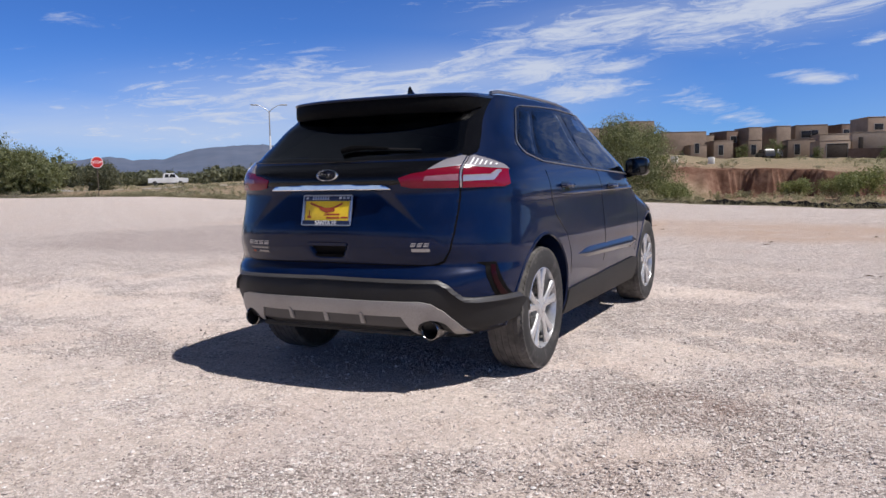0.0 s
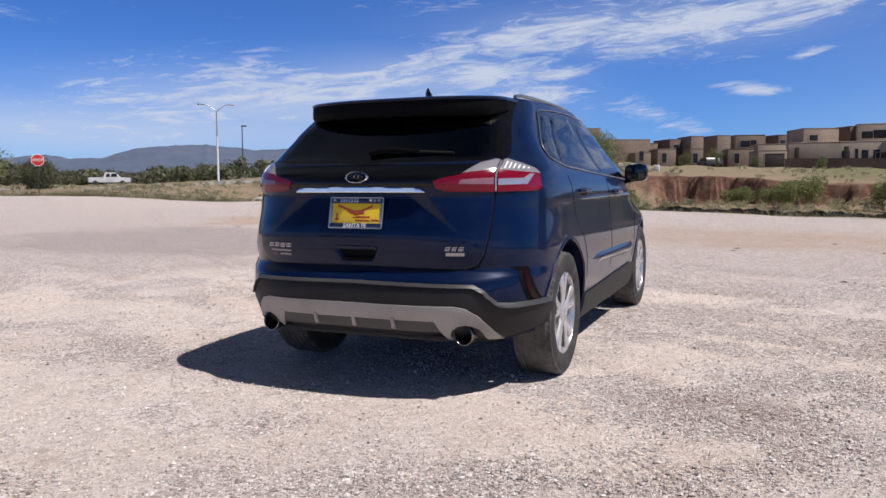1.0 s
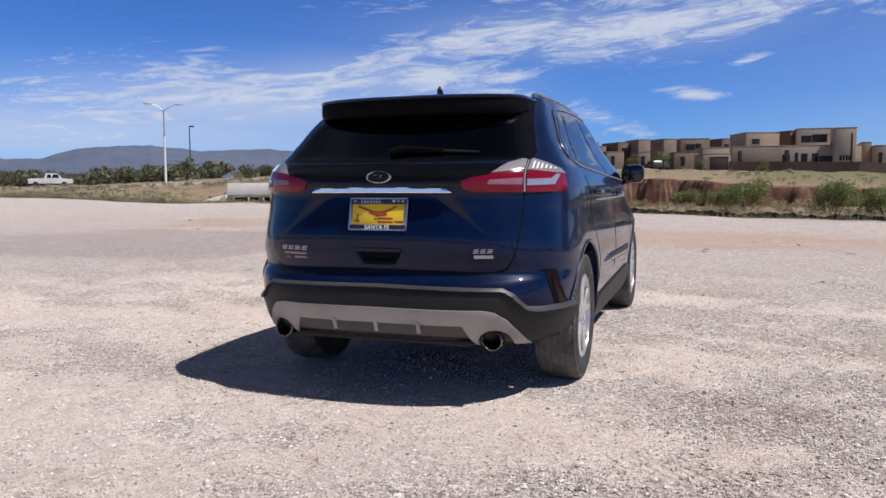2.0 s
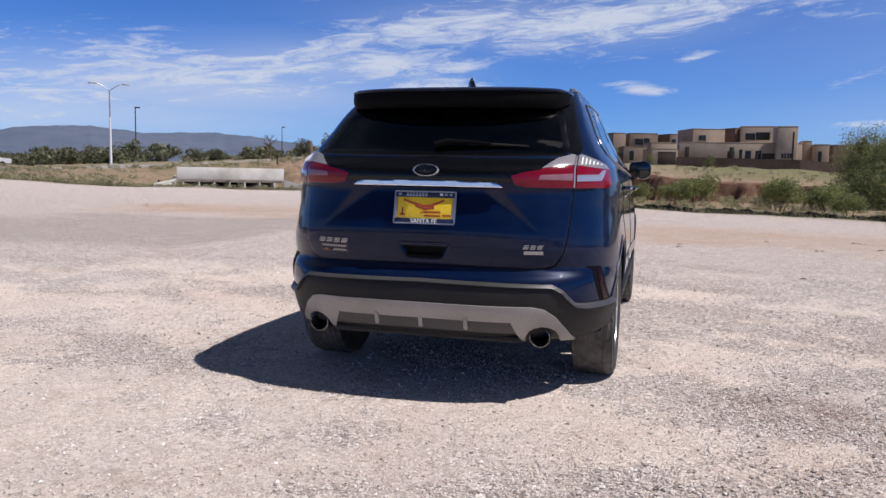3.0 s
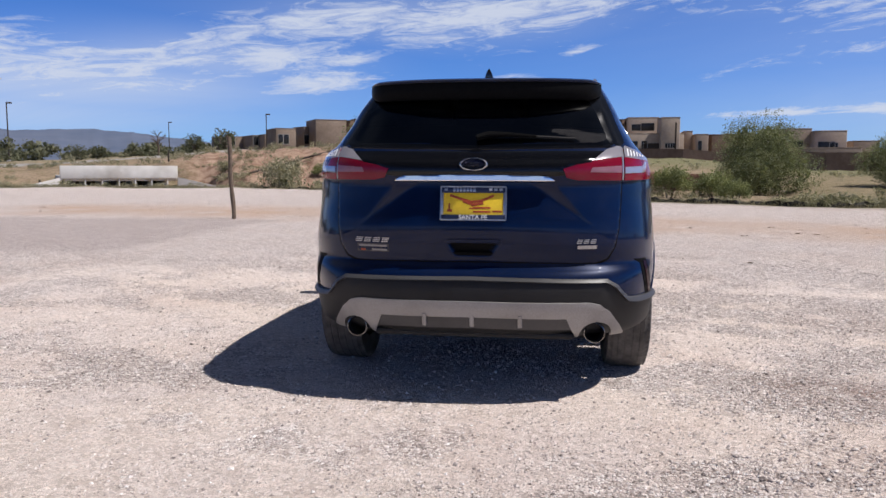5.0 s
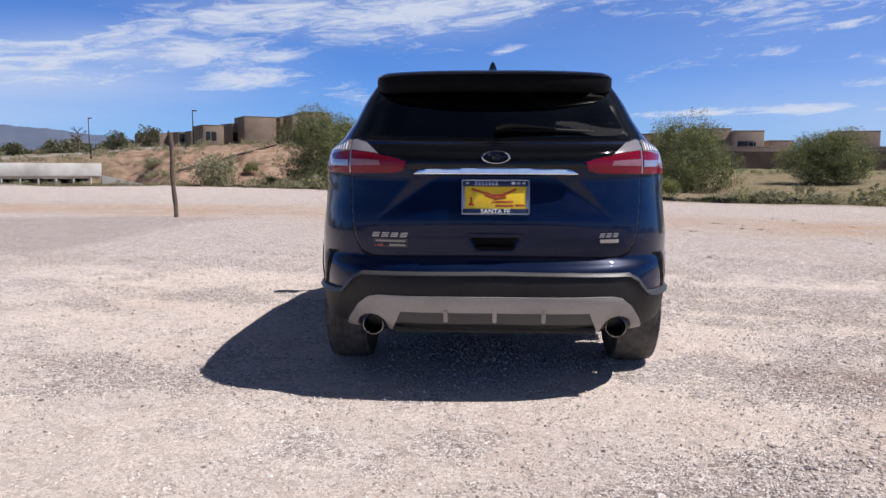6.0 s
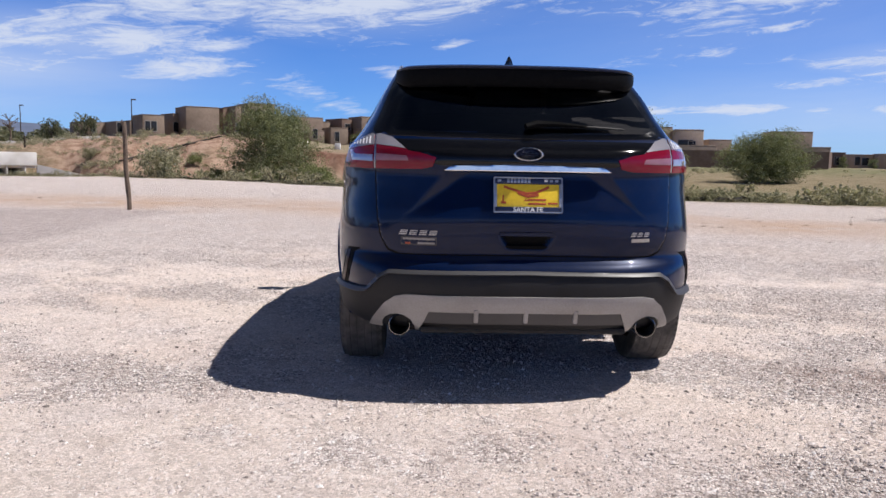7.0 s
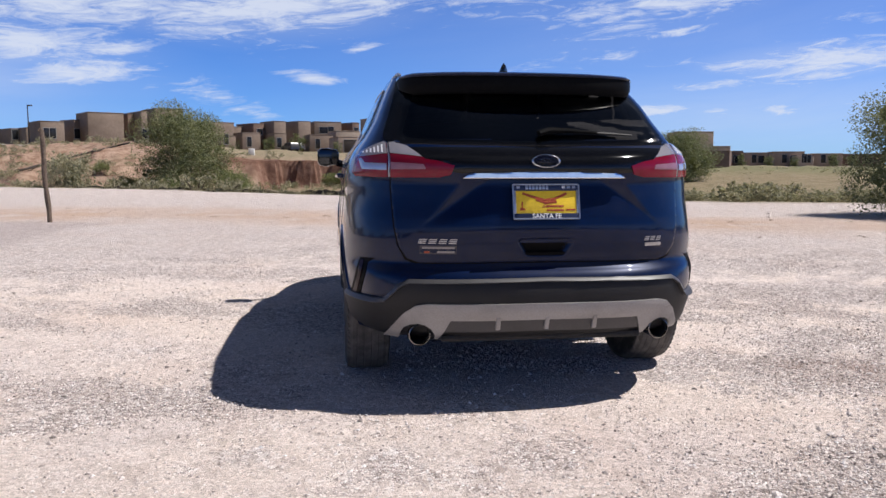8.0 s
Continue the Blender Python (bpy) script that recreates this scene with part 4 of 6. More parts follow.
def build_cabin(car):
    part("cabin_floor", box((-0.78, 0.5, 0.50), (0.78, 3.3, 0.56), 0.01), INTERIOR, car)
    part("load_cover", box((-0.70, 0.42, 0.98), (0.70, 1.35, 1.00), 0.005), INTERIOR, car)
    for name, y, xs in (("rear_seat", 1.45, (-0.42, 0.0, 0.42)), ("front_seat", 2.45, (-0.38, 0.38))):
        for x in xs:
            w = 0.2 if name == "rear_seat" else 0.25
            seat = part(name, box((x - w, y, 0.56), (x + w, y + 0.5, 0.78), 0.05), INTERIOR, car)
            back = box((x - w, y - 0.02, 0.70), (x + w, y + 0.12, 1.20), 0.05)
            for v in back.verts:
                v.co.y -= (v.co.z - 0.7) * 0.35
            part("seat_back", back, INTERIOR, seat)
            part("head_rest", box((x - 0.13, y - 0.20, 1.22), (x + 0.13, y - 0.09, 1.40), 0.04), INTERIOR, seat)
    part("dashboard", box((-0.74, 3.0, 0.75), (0.74, 3.5, 1.12), 0.06), INTERIOR, car)
    ws = skin_nose_patch()
    g = part("windscreen", ws, SCREEN_GLASS, car)
    g.visible_shadow = False
    for s in (1, -1):
        part("axle_arm", tube([(s * 0.1, 0.985, 0.33), (s * 0.7, 0.985, 0.34)], 0.045, 8), DARK, car)
    part("rear_muffler", box((-0.45, 0.35, 0.27), (0.45, 0.72, 0.40), 0.05), DARK, car)
    part("exhaust_pipe", tube([(-0.6, 0.36, 0.36), (-0.45, 0.45, 0.34), (0.45, 0.45, 0.34), (0.6, 0.36, 0.36)], 0.03, 8), DARK, car)


def skin_nose_patch():
    verts, faces = [], []
    xs, zs = np.linspace(-1, 1, 15), np.linspace(1.14, 1.60, 10)
    for z in zs:
        for t in xs:
            x = t * (0.66 - (z - 1.14) * 0.28)
            p = NOSE_POWER(z)
            c = max(1 - (abs(x) / HALF(z)) ** p, 0) ** (1 / p)
            y = NOSE_END(z) + (NOSE(z) - NOSE_END(z)) * c
            verts.append((x, y + 0.008, raise_roof(y, z)))
    n = len(xs)
    for i in range(len(zs) - 1):
        faces += [(i * n + j, i * n + j + 1, (i + 1) * n + j + 1, (i + 1) * n + j) for j in range(n - 1)]
    return bm_mesh(verts, faces)


suv = build_car()
tagged(suv, "metallic navy blue midsize SUV parked on gravel, dusty tyres", "car")


# ---- the ground: one sheet, laid out by bearing and distance from where the camera stands ----
EYE_X, EYE_Y, EYE_Z = 0.7, -3.6, 1.17


def spot(az, d):
    return EYE_X + d * math.sin(radians(az)), EYE_Y + d * math.cos(radians(az))


def at_az(rows):
    xs, ys = [r[0] for r in rows], [r[1] for r in rows]
    return lambda a: np.interp(a, xs, ys)


EDGE = at_az([(-180, 45), (-75, 60), (-57, 60), (-50, 56), (-43, 53), (-36, 50), (-30, 48), (-24, 47), (-19, 43), (-12, 37), (-8, 34), (-3, 31), (3, 28.5), (10, 27), (17, 26), (25, 26), (38, 28), (60, 34), (180, 45)])
FLOOR = at_az([(-180, 0), (-57, 0.35), (-46, 0.3), (-40, -0.2), (-36, -0.8), (-30, -0.9), (-20, -1.15), (10, -1.1), (40, -1.0), (70, -0.5), (180, 0)])
RISE = at_az([(-180, 26), (-40, 26), (-37, 6), (-25, 6), (-22, 20), (-20, 14), (-12.5, 14), (-10, 7), (-6.8, 4.0), (-6.0, 0.15), (0.6, 0.12), (1.4, 2.0), (2.4, 0.4), (5.5, 0.3), (6.3, 1.8), (7.2, 0.35), (13, 0.3), (15, 6), (19, 30), (180, 30)])
BANK = at_az([(-180, 0.3), (-57, 0.6), (-43, 0.6), (-36, 0.8), (-30, 1.3), (-24, 2.2), (-19, 2.9), (-14, 2.9), (-10.3, 2.2), (-8.5, 1.75), (-2.4, 1.5), (0, 1.4), (4.8, 0.7), (8, 0.75), (12, 0.4), (20, 0.0), (38, -0.2), (180, 0)])
MID = at_az([(-180, 0.3), (-57, 0.5), (-47, 0.66), (-39, 1.17), (-30, 2.1), (-23.5, 3.1), (-17, 3.6), (-10, 2.9), (-7, 2.2), (-2, 2.0), (1, 1.7), (9, 1.5), (14, 0.9), (18, 0.5), (38, 0.3), (180, 0.3)])
FAR = at_az([(-180, 0), (-57, 0.05), (-50, 0.0), (-43, 0.0), (-36, 0.4), (-27, 0.8), (-24, 1.15), (-17, 1.35), (-10, 1.4), (-7, 1.05), (-2, 0.95), (1, 0.87), (9, 0.8), (14, 0.35), (18, -0.03), (38, -0.05), (180, 0)])


def smooth(v, lo, hi):
    t = np.clip((v - lo) / (hi - lo), 0, 1)
    return t * t * (3 - 2 * t)


def fractal(x, y, seed=0, waves=24):
    """Cheap smooth noise for arrays."""
    r = np.random.RandomState(seed)
    out = np.zeros_like(x)
    for k in range(waves):
        f = 2 ** (k / 5.0)
        a, p = r.uniform(0, math.tau, 2)
        out += np.sin((x * math.cos(a) + y * math.sin(a)) * f + p) / f ** 0.8
    return out / 4.0


def height(az, d):
    """The ground's height by bearing and distance (arrays or numbers)."""
    az, d = np.asarray(az, float), np.asarray(d, float)
    e, fl, w, tan = EDGE(az), FLOOR(az), RISE(az), np.tan(np.radians(FAR(az)))
    w = w + 0.3 * np.clip(np.sin(az * 3.1) + 0.7 * np.sin(az * 7.3 + 1) - 0.4, 0, 2) * (np.abs(az - 7) < 6.2)
    lot = 0.42 * smooth(d, 25, 55) * smooth(-az, 36, 50)
    a, b = EYE_Z + 140 * tan, EYE_Z + 170 * tan
    z = lot + (fl - lot) * smooth(d, e, e + 4)
    z = z + (BANK(az) - fl) * smooth(d, 80 - w, 80 + 0.02 * w)
    z = np.where(d > 80, BANK(az) + (MID(az) - BANK(az)) * np.clip((d - 80) / 15, 0, 1), z)
    z = np.where(d > 95, MID(az) + (a - MID(az)) * np.clip((d - 95) / 45, 0, 1), z)
    z = np.where(d > 140, a + (b - a) * np.clip((d - 140) / 30, 0, 1), z)
    x, y = EYE_X + d * np.sin(np.radians(az)), EYE_Y + d * np.cos(np.radians(az))
    return z + 0.34 * fractal(x * 1.1, y * 1.1, 8, 16) * smooth(d, 58, 64) * (1 - smooth(d, 92, 100)) * smooth(az, -32, -27) * (1 - smooth(az, -9, -7))


def ground_at(az, d):
    return (*spot(az, d), float(height(az, d)))


def loose_gravel(x, y):
    """Where stones lie thick (1) and where bare sand shows (0)."""
    v = 0.85 * fractal(x * 2.2 + 0.3 * y, y * 2.6, 41) + 0.5 * fractal(x * 6.0, y * 7.0, 43) + 0.2 * np.clip((x - 0.6) / 2.4, -1, 1.0) + 0.10
    v = v - 0.7 * np.exp(-(((x + 0.2) / 1.3) ** 2 + ((y - 0.1) / 0.75) ** 2))
    return smooth(v, -0.7, 0.7)


def build_ground():
    cols = np.concatenate([np.arange(-180, -66, 3.0), np.arange(-66, 52, 0.35), np.arange(52, 180, 3.0)])
    rad = [0.5]
    while rad[-1] < 130:
        rad.append(rad[-1] * 1.028 + 0.004)
    rad = [r for r in rad if not 75 < r < 83] + list(np.arange(75, 78.8, 0.25)) + list(np.arange(78.8, 81.2, 0.035)) + list(np.arange(81.2, 83, 0.25))
    rad = sorted(rad)
    while rad[-1] < 4800:
        rad.append(rad[-1] * 1.1)
    A, D = np.meshgrid(cols, np.array(rad))
    wob = np.sin(A * 0.7) + 0.5 * np.sin(A * 1.9 + 1) + 0.25 * np.sin(A * 4.3) + 1.1 * fractal(A * 2.3, 0 * D, 21, 12)
    D2 = D + np.where((D > 70) & (D < 86), 0.4 * wob, 0)
    Z = height(A, D2)
    X, Y = EYE_X + D * np.sin(np.radians(A)), EYE_Y + D * np.cos(np.radians(A))
    near = np.exp(-((X / 1.6) ** 2 + ((Y - 2.4) / 3.2) ** 2))
    e = EDGE(A)
    lot = 1 - smooth(D, e - 1.5, e + 0.3)
    Z += lot * (0.010 * fractal(X * 1.4, Y * 1.4, 2) * (1 - 0.7 * smooth(D, 8, 16)) + 0.012 * fractal(X * 0.3, Y * 0.3, 5) * smooth(D, 6, 18)) * (1 - 0.9 * near)
    Z += (1 - lot) * np.clip(D / 60, 0, 2.0) * 0.12 * fractal(X * 0.5, Y * 0.5, 7) * (D < 600)
    n = len(cols)
    verts = [(EYE_X, EYE_Y, 0.0)] + list(zip(X.ravel(), Y.ravel(), Z.ravel()))
    faces = []
    for i in range(len(rad) - 1):
        r0, r1 = 1 + i * n, 1 + (i + 1) * n
        faces += [(r0 + j, r0 + (j + 1) % n, r1 + (j + 1) % n, r1 + j) for j in range(n)]
    faces += [(0, 1 + (j + 1) % n, 1 + j) for j in range(n)]
    me = bpy.data.meshes.new("ground")
    me.from_pydata(verts, [], faces)
    me.update()
    # zones
    nz = 1.3 * fractal(X * 0.8, Y * 0.8, 11, 12)
    line = np.interp(X, [-40, -18, -13, -7.6, -4, -1, 0.3, 4.7, 7.9, 11, 30], [24, 18, 16.6, 16.4, 15.8, 14.4, 13.9, 12.6, 10.9, 10.4, 9])
    wide = np.interp(X, [-18, -3, 2, 12], [2.7, 2.6, 2.5, 2.0])
    orange = np.exp(-np.abs((Y - line + nz * 0.6) / wide) ** 3) * (0.65 + 0.35 * np.clip(nz + 0.5, 0, 1)) * smooth(X + nz, -15.5, -12.5) * lot
    grey = smooth(-X + 0.25 * nz, 5.35, 5.95) * smooth(X + nz, -14.5, -11.5) * smooth(13.2 + 0.4 * nz - Y, 0, 0.7) * smooth(Y + 0.4 * nz, 5.7, 6.7) * lot
    stain = np.exp(-(((X - 1.85) / 0.36) ** 2 + ((Y - 0.56) / 0.25) ** 2) ** 1.3) * (0.75 + 0.4 * np.clip(nz, -0.8, 1))
    tread = np.exp(-(((X - 1.56) / 0.24) ** 2 + ((Y + 0.42) / 0.17) ** 2) ** 2)
    tracks = np.exp(-(((Y - 0.20 * X - 0.3 + 0.25 * nz) / 0.35) ** 2)) * smooth(-X, 1.0, 2.2) + np.exp(-(((Y - 0.12 * X - 2.2 + 0.25 * nz) / 0.3) ** 2)) * smooth(-X, 1.6, 3.0)
    # the cut face zone, used to darken its soil where an overhang would shade it
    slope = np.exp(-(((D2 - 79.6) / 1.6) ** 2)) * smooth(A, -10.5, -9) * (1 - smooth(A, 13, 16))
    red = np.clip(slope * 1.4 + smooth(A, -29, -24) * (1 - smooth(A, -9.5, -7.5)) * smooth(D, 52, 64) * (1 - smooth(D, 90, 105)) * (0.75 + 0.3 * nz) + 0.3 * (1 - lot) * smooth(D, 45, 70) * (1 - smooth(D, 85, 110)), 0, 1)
    road = smooth(D, 91, 92.5) * (1 - smooth(D, 98.5, 100)) * (1 - smooth(A, -22, -20))
    asphalt = smooth(D, e + 0.8, e + 1.4) * (1 - smooth(D, e + 6, e + 7)) * (1 - smooth(A, -49, -46))
    grass = (1 - lot) * (1 - red * 0.8) * smooth(D, e, e + 3)
    green = smooth(A, 1, 5) * smooth(D, 84, 92) * (1 - smooth(D, 135, 150))
    green = np.maximum(green, 0.75 * smooth(A, 14, 18) * (1 - smooth(A, 50, 60)) * smooth(D, e + 0.5, e + 5) * (1 - smooth(D, 135, 150)))
    for name, v in (("lot", lot), ("orange", orange), ("grey", grey), ("stain", stain), ("tread", tread), ("tracks", tracks * lot), ("red", red), ("cliff_shade", np.clip(slope * 1.3, 0, 1)), ("road", road), ("grass", grass), ("green", green), ("loose", loose_gravel(X, Y) * (1 - smooth(D, 7, 12)) + 0.8 * smooth(D, 7, 12)), ("asphalt", asphalt)):
        at = me.attributes.new(name, "FLOAT", "POINT")
        at.data.foreach_set("value", np.concatenate([[v.ravel()[0]], v.ravel()]).astype(np.float32))
    me.shade_smooth()
    me.materials.append(GROUND)
    return new("ground", me)


def ground_build(n, sh, place):
    def zone(name):
        a = n.add("ShaderNodeAttribute")
        a.attribute_name = name
        return a.outputs["Fac"]

    def cells(scale):
        v = n.add("ShaderNodeTexVoronoi", Scale=scale)
        n.link(place, v.inputs["Vector"])
        return v

    big = n.noise(place, 0.55, 6.0, 0.6, 0.4)
    mid = n.noise(place, 2.6, 6.0, 0.62, 0.3)
    grain = n.noise(place, 120.0, 5.0, 0.78)
    sand = n.noise(place, 14.0, 6.0, 0.7)
    small, pebbles = cells(92.0), cells(34.0)
    stone = n.add("ShaderNodeSeparateColor")
    n.link(small.outputs["Color"], stone.inputs[0])
    stone2 = n.add("ShaderNodeSeparateColor")
    n.link(pebbles.outputs["Color"], stone2.inputs[0])
    dust = n.mix(n.span(big, 0.35, 0.68), (0.765, 0.645, 0.56), (0.69, 0.595, 0.55))
    gravel = n.ramp(stone.outputs[0], (0.0, (0.12, 0.10, 0.095)), (0.16, (0.31, 0.26, 0.235)), (0.5, (0.585, 0.495, 0.46)), (0.8, (0.82, 0.72, 0.685)), (1.0, (1.0, 0.96, 0.93)))
    peb = n.ramp(stone2.outputs[1], (0.0, (0.24, 0.205, 0.19)), (0.5, (0.57, 0.495, 0.46)), (1.0, (0.88, 0.82, 0.79)))
    gravel = n.mix(n.span(stone2.outputs[0], 0.70, 0.78), gravel, peb)
    loose = n.math("SUBTRACT", n.math("ADD", zone("loose"), n.math("MULTIPLY", n.math("SUBTRACT", sand, 0.5), 1.6)), n.math("MULTIPLY", zone("tracks"), 0.5))
    loose = n.math("ADD", loose, n.math("MULTIPLY", n.math("SUBTRACT", mid, 0.5), 0.9))
    some = n.span(loose, 0.18, 0.82)
    col = n.mix(n.math("ADD", n.math("MULTIPLY", some, 0.50), 0.36), dust, gravel)
    flat = n.add("ShaderNodeVectorMath")
    flat.operation = "MULTIPLY"
    n.link(place, flat.inputs[0])
    flat.inputs[1].default_value = (1.0, 0.8, 1.0)
    streak = n.noise(flat.outputs[0], 0.8, 6.0, 0.65)
    col = n.mix(n.math("MULTIPLY", n.span(streak, 0.45, 0.7), 0.4), col, n.mix(1.0, col, (0.90, 0.82, 0.77), "MULTIPLY"))
    dapple = n.noise(flat.outputs[0], 6.5, 7.0, 0.72)
    col = n.mix(n.span(dapple, 0.52, 0.68), col, n.mix(1.0, col, (0.84, 0.82, 0.81), "MULTIPLY"))
    col = n.mix(n.span(dapple, 0.46, 0.34), col, n.mix(1.0, col, (1.10, 1.09, 1.08), "MULTIPLY"))
    col = n.mix(n.span(grain, 0.56, 0.70), col, n.mix(1.0, col, (0.40, 0.375, 0.365), "MULTIPLY"))
    col = n.mix(n.span(grain, 0.46, 0.34), col, n.mix(1.0, col, (1.46, 1.46, 1.46), "MULTIPLY"))
    col = n.mix(n.math("MULTIPLY", zone("orange"), n.span(n.noise(flat.outputs[0], 1.0, 6.0, 0.65), 0.25, 0.55)), col, n.mix(n.span(sand, 0.35, 0.7), (0.61, 0.445, 0.345), (0.47, 0.33, 0.25)))
    col = n.mix(n.math("MULTIPLY", zone("grey"), 0.8), col, n.mix(1.0, gravel, (0.80, 0.77, 0.77), "MULTIPLY"))
    col = n.mix(n.math("MULTIPLY", n.math("MULTIPLY", zone("stain"), n.span(mid, 0.3, 0.6)), 0.75), col, n.mix(1.0, col, (0.52, 0.42, 0.38), "MULTIPLY"))
    # away from the lot
    clump = n.noise(place, 0.9, 7.0, 0.7, 0.5)
    weeds = n.noise(place, 5.0, 6.0, 0.7)
    wild = n.mix(n.span(clump, 0.40, 0.62), (0.36, 0.275, 0.195), (0.235, 0.20, 0.12))
    wild = n.mix(n.span(weeds, 0.45, 0.64), wild, (0.15, 0.14, 0.08))
    wild = n.mix(n.math("MULTIPLY", zone("green"), 0.75), wild, n.mix(n.span(clump, 0.35, 0.65), (0.20, 0.19, 0.10), (0.135, 0.145, 0.065)))
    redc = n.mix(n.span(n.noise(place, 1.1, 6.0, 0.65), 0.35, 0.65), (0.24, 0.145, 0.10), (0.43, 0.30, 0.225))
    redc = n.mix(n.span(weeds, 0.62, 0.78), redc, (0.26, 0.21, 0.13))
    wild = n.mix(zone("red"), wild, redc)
    # shade of the overhanging bank, put into a darker red soil colour
    wild = n.mix(zone("cliff_shade"), wild, n.mix(n.span(n.noise(place, 0.8, 6.0, 0.7), 0.4, 0.7), (0.145, 0.075, 0.052), (0.27, 0.165, 0.12)))
    wild = n.mix(zone("asphalt"), wild, (0.085, 0.08, 0.078))
    wild = n.mix(zone("road"), wild, n.mix(n.span(weeds, 0.3, 0.7), (0.30, 0.285, 0.27), (0.38, 0.36, 0.34)))
    col = n.mix(n.math("SUBTRACT", 1.0, zone("lot")), col, wild)
    n.link(col, sh.inputs["Base Color"])
    h = n.math("ADD", n.math("MULTIPLY", small.outputs["Distance"], n.math("MULTIPLY", some, -0.8)), n.math("MULTIPLY", grain, 0.5))
    h = n.math("ADD", h, n.math("MULTIPLY", sand, 0.8))
    # ribs that a tyre has pressed into the dust
    at = n.add("ShaderNodeSeparateXYZ")
    n.link(place, at.inputs[0])
    across = n.math("ADD", n.math("MULTIPLY", at.outputs[0], 0.75), n.math("MULTIPLY", at.outputs[1], 0.66))
    ribs = n.math("SINE", n.math("MULTIPLY", across, 140.0))
    h = n.math("ADD", h, n.math("MULTIPLY", n.math("MULTIPLY", ribs, zone("tread")), 0.25))
    bump(n, sh, h, 1.0, 0.016)


GROUND = material("gravel_and_soil", ground_build, Roughness=0.95)
GROUND.node_tree.nodes["Principled BSDF"].inputs["Specular IOR Level"].default_value = 0.15
ground = build_ground()
tagged(ground, "pale dusty gravel lot running out to dry scrubland", "ground", "", "structure")


def stones_build(n, sh, place):
    r = n.add("ShaderNodeNewGeometry").outputs["Random Per Island"]
    c = n.ramp(r, (0.0, (0.20, 0.17, 0.155)), (0.10, (0.40, 0.345, 0.315)), (0.40, (0.60, 0.52, 0.48)), (0.75, (0.73, 0.65, 0.61)), (0.93, (0.82, 0.765, 0.73)), (1.0, (0.93, 0.90, 0.87)))
    n.link(n.mix(n.span(n.noise(place, 120.0, 3.0), 0.4, 0.7), c, n.mix(1.0, c, (0.78, 0.74, 0.72), "MULTIPLY")), sh.inputs["Base Color"])


def build_stones(count):
    """Loose gravel: small broken stones bedded in the dust."""
    r = np.random.RandomState(3)
    d = 0.9 + 10.5 * r.rand(count * 2) ** 1.5
    a = r.uniform(-62, 46, count * 2)
    x, y = EYE_X + d * np.sin(np.radians(a)) + r.uniform(-1.7, 1.7, count * 2), EYE_Y + d * np.cos(np.radians(a))
    keep = r.rand(count * 2) < np.clip(0.25 + 0.75 * loose_gravel(x, y), 0.0, 1)
    x, y = x[keep][:count], y[keep][:count]
    m = len(x)
    size = np.exp(r.normal(math.log(0.0044), 0.45, m))
    size = np.clip(size, 0.002, 0.017)
    base = np.array([(1, 0, 0), (0.2, 1, 0.1), (-1, 0.1, 0), (-0.1, -1, 0.1), (0.1, 0.1, 0.8), (0, 0, -0.6)], float)
    shp = base[None] * r.uniform(0.6, 1.35, (m, 6, 3))
    t = r.uniform(0, math.tau, m)
    c, s = np.cos(t)[:, None], np.sin(t)[:, None]
    px = (shp[..., 0] * c - shp[..., 1] * s) * size[:, None] + x[:, None]
    py = (shp[..., 0] * s + shp[..., 1] * c) * size[:, None] + y[:, None]
    pz = shp[..., 2] * size[:, None] * 0.8 + 0.1 * size[:, None] + 0.002
    v = np.stack([px, py, pz], -1).reshape(-1, 3)
    f = np.array([(0, 1, 4), (1, 2, 4), (2, 3, 4), (3, 0, 4), (1, 0, 5), (2, 1, 5), (3, 2, 5), (0, 3, 5)])
    faces = (f[None] + 6 * np.arange(m)[:, None, None]).reshape(-1, 3)
    me = bpy.data.meshes.new("gravel")
    me.from_pydata(v.tolist(), [], faces.tolist())
    me.materials.append(material("gravel_stone", stones_build, Roughness=0.9))
    return new("gravel", me)


tagged(build_stones(150000), "loose grey and white gravel stones on dusty ground", "gravel", "", "stuff")


# ---- plants ----
def leaf_build(dark, light, dry=None):
    def build(n, sh, place):
        r = n.add("ShaderNodeNewGeometry").outputs["Random Per Island"]
        c = n.ramp(r, (0.0, dark), (0.7, light), (1.0, dry or light))
        c = n.mix(n.span(n.noise(place, 1.2, 3.0), 0.35, 0.7), c, n.mix(1.0, c, (0.5, 0.55, 0.5), "MULTIPLY"))
        n.link(c, sh.inputs["Base Color"])
        thin = n.add("ShaderNodeBsdfTranslucent")
        n.link(n.mix(1.0, c, (1.25, 1.3, 0.9), "MULTIPLY"), thin.inputs[0])
        both = n.add("ShaderNodeMixShader", Fac=0.34)
        n.link(sh.outputs[0], both.inputs[1])
        n.link(thin.outputs[0], both.inputs[2])
        out = next(q for q in n.tree.nodes if q.type == "OUTPUT_MATERIAL")
        n.link(both.outputs[0], out.inputs[0])
    return build


LEAF = material("grey_green_leaf", leaf_build((0.15, 0.165, 0.075), (0.26, 0.27, 0.14), (0.36, 0.355, 0.21)), Roughness=0.6, Transmission_Weight=0.0)
SAGE = material("sage_leaf", leaf_build((0.31, 0.285, 0.19), (0.45, 0.405, 0.29), (0.56, 0.50, 0.38)), Roughness=0.8)
FRESH = material("bright_leaf", leaf_build((0.18, 0.20, 0.085), (0.30, 0.315, 0.14), (0.40, 0.395, 0.20)), Roughness=0.6)
JUNIPER = material("juniper_leaf", leaf_build((0.12, 0.125, 0.085), (0.20, 0.20, 0.13), (0.28, 0.27, 0.18)), Roughness=0.8)
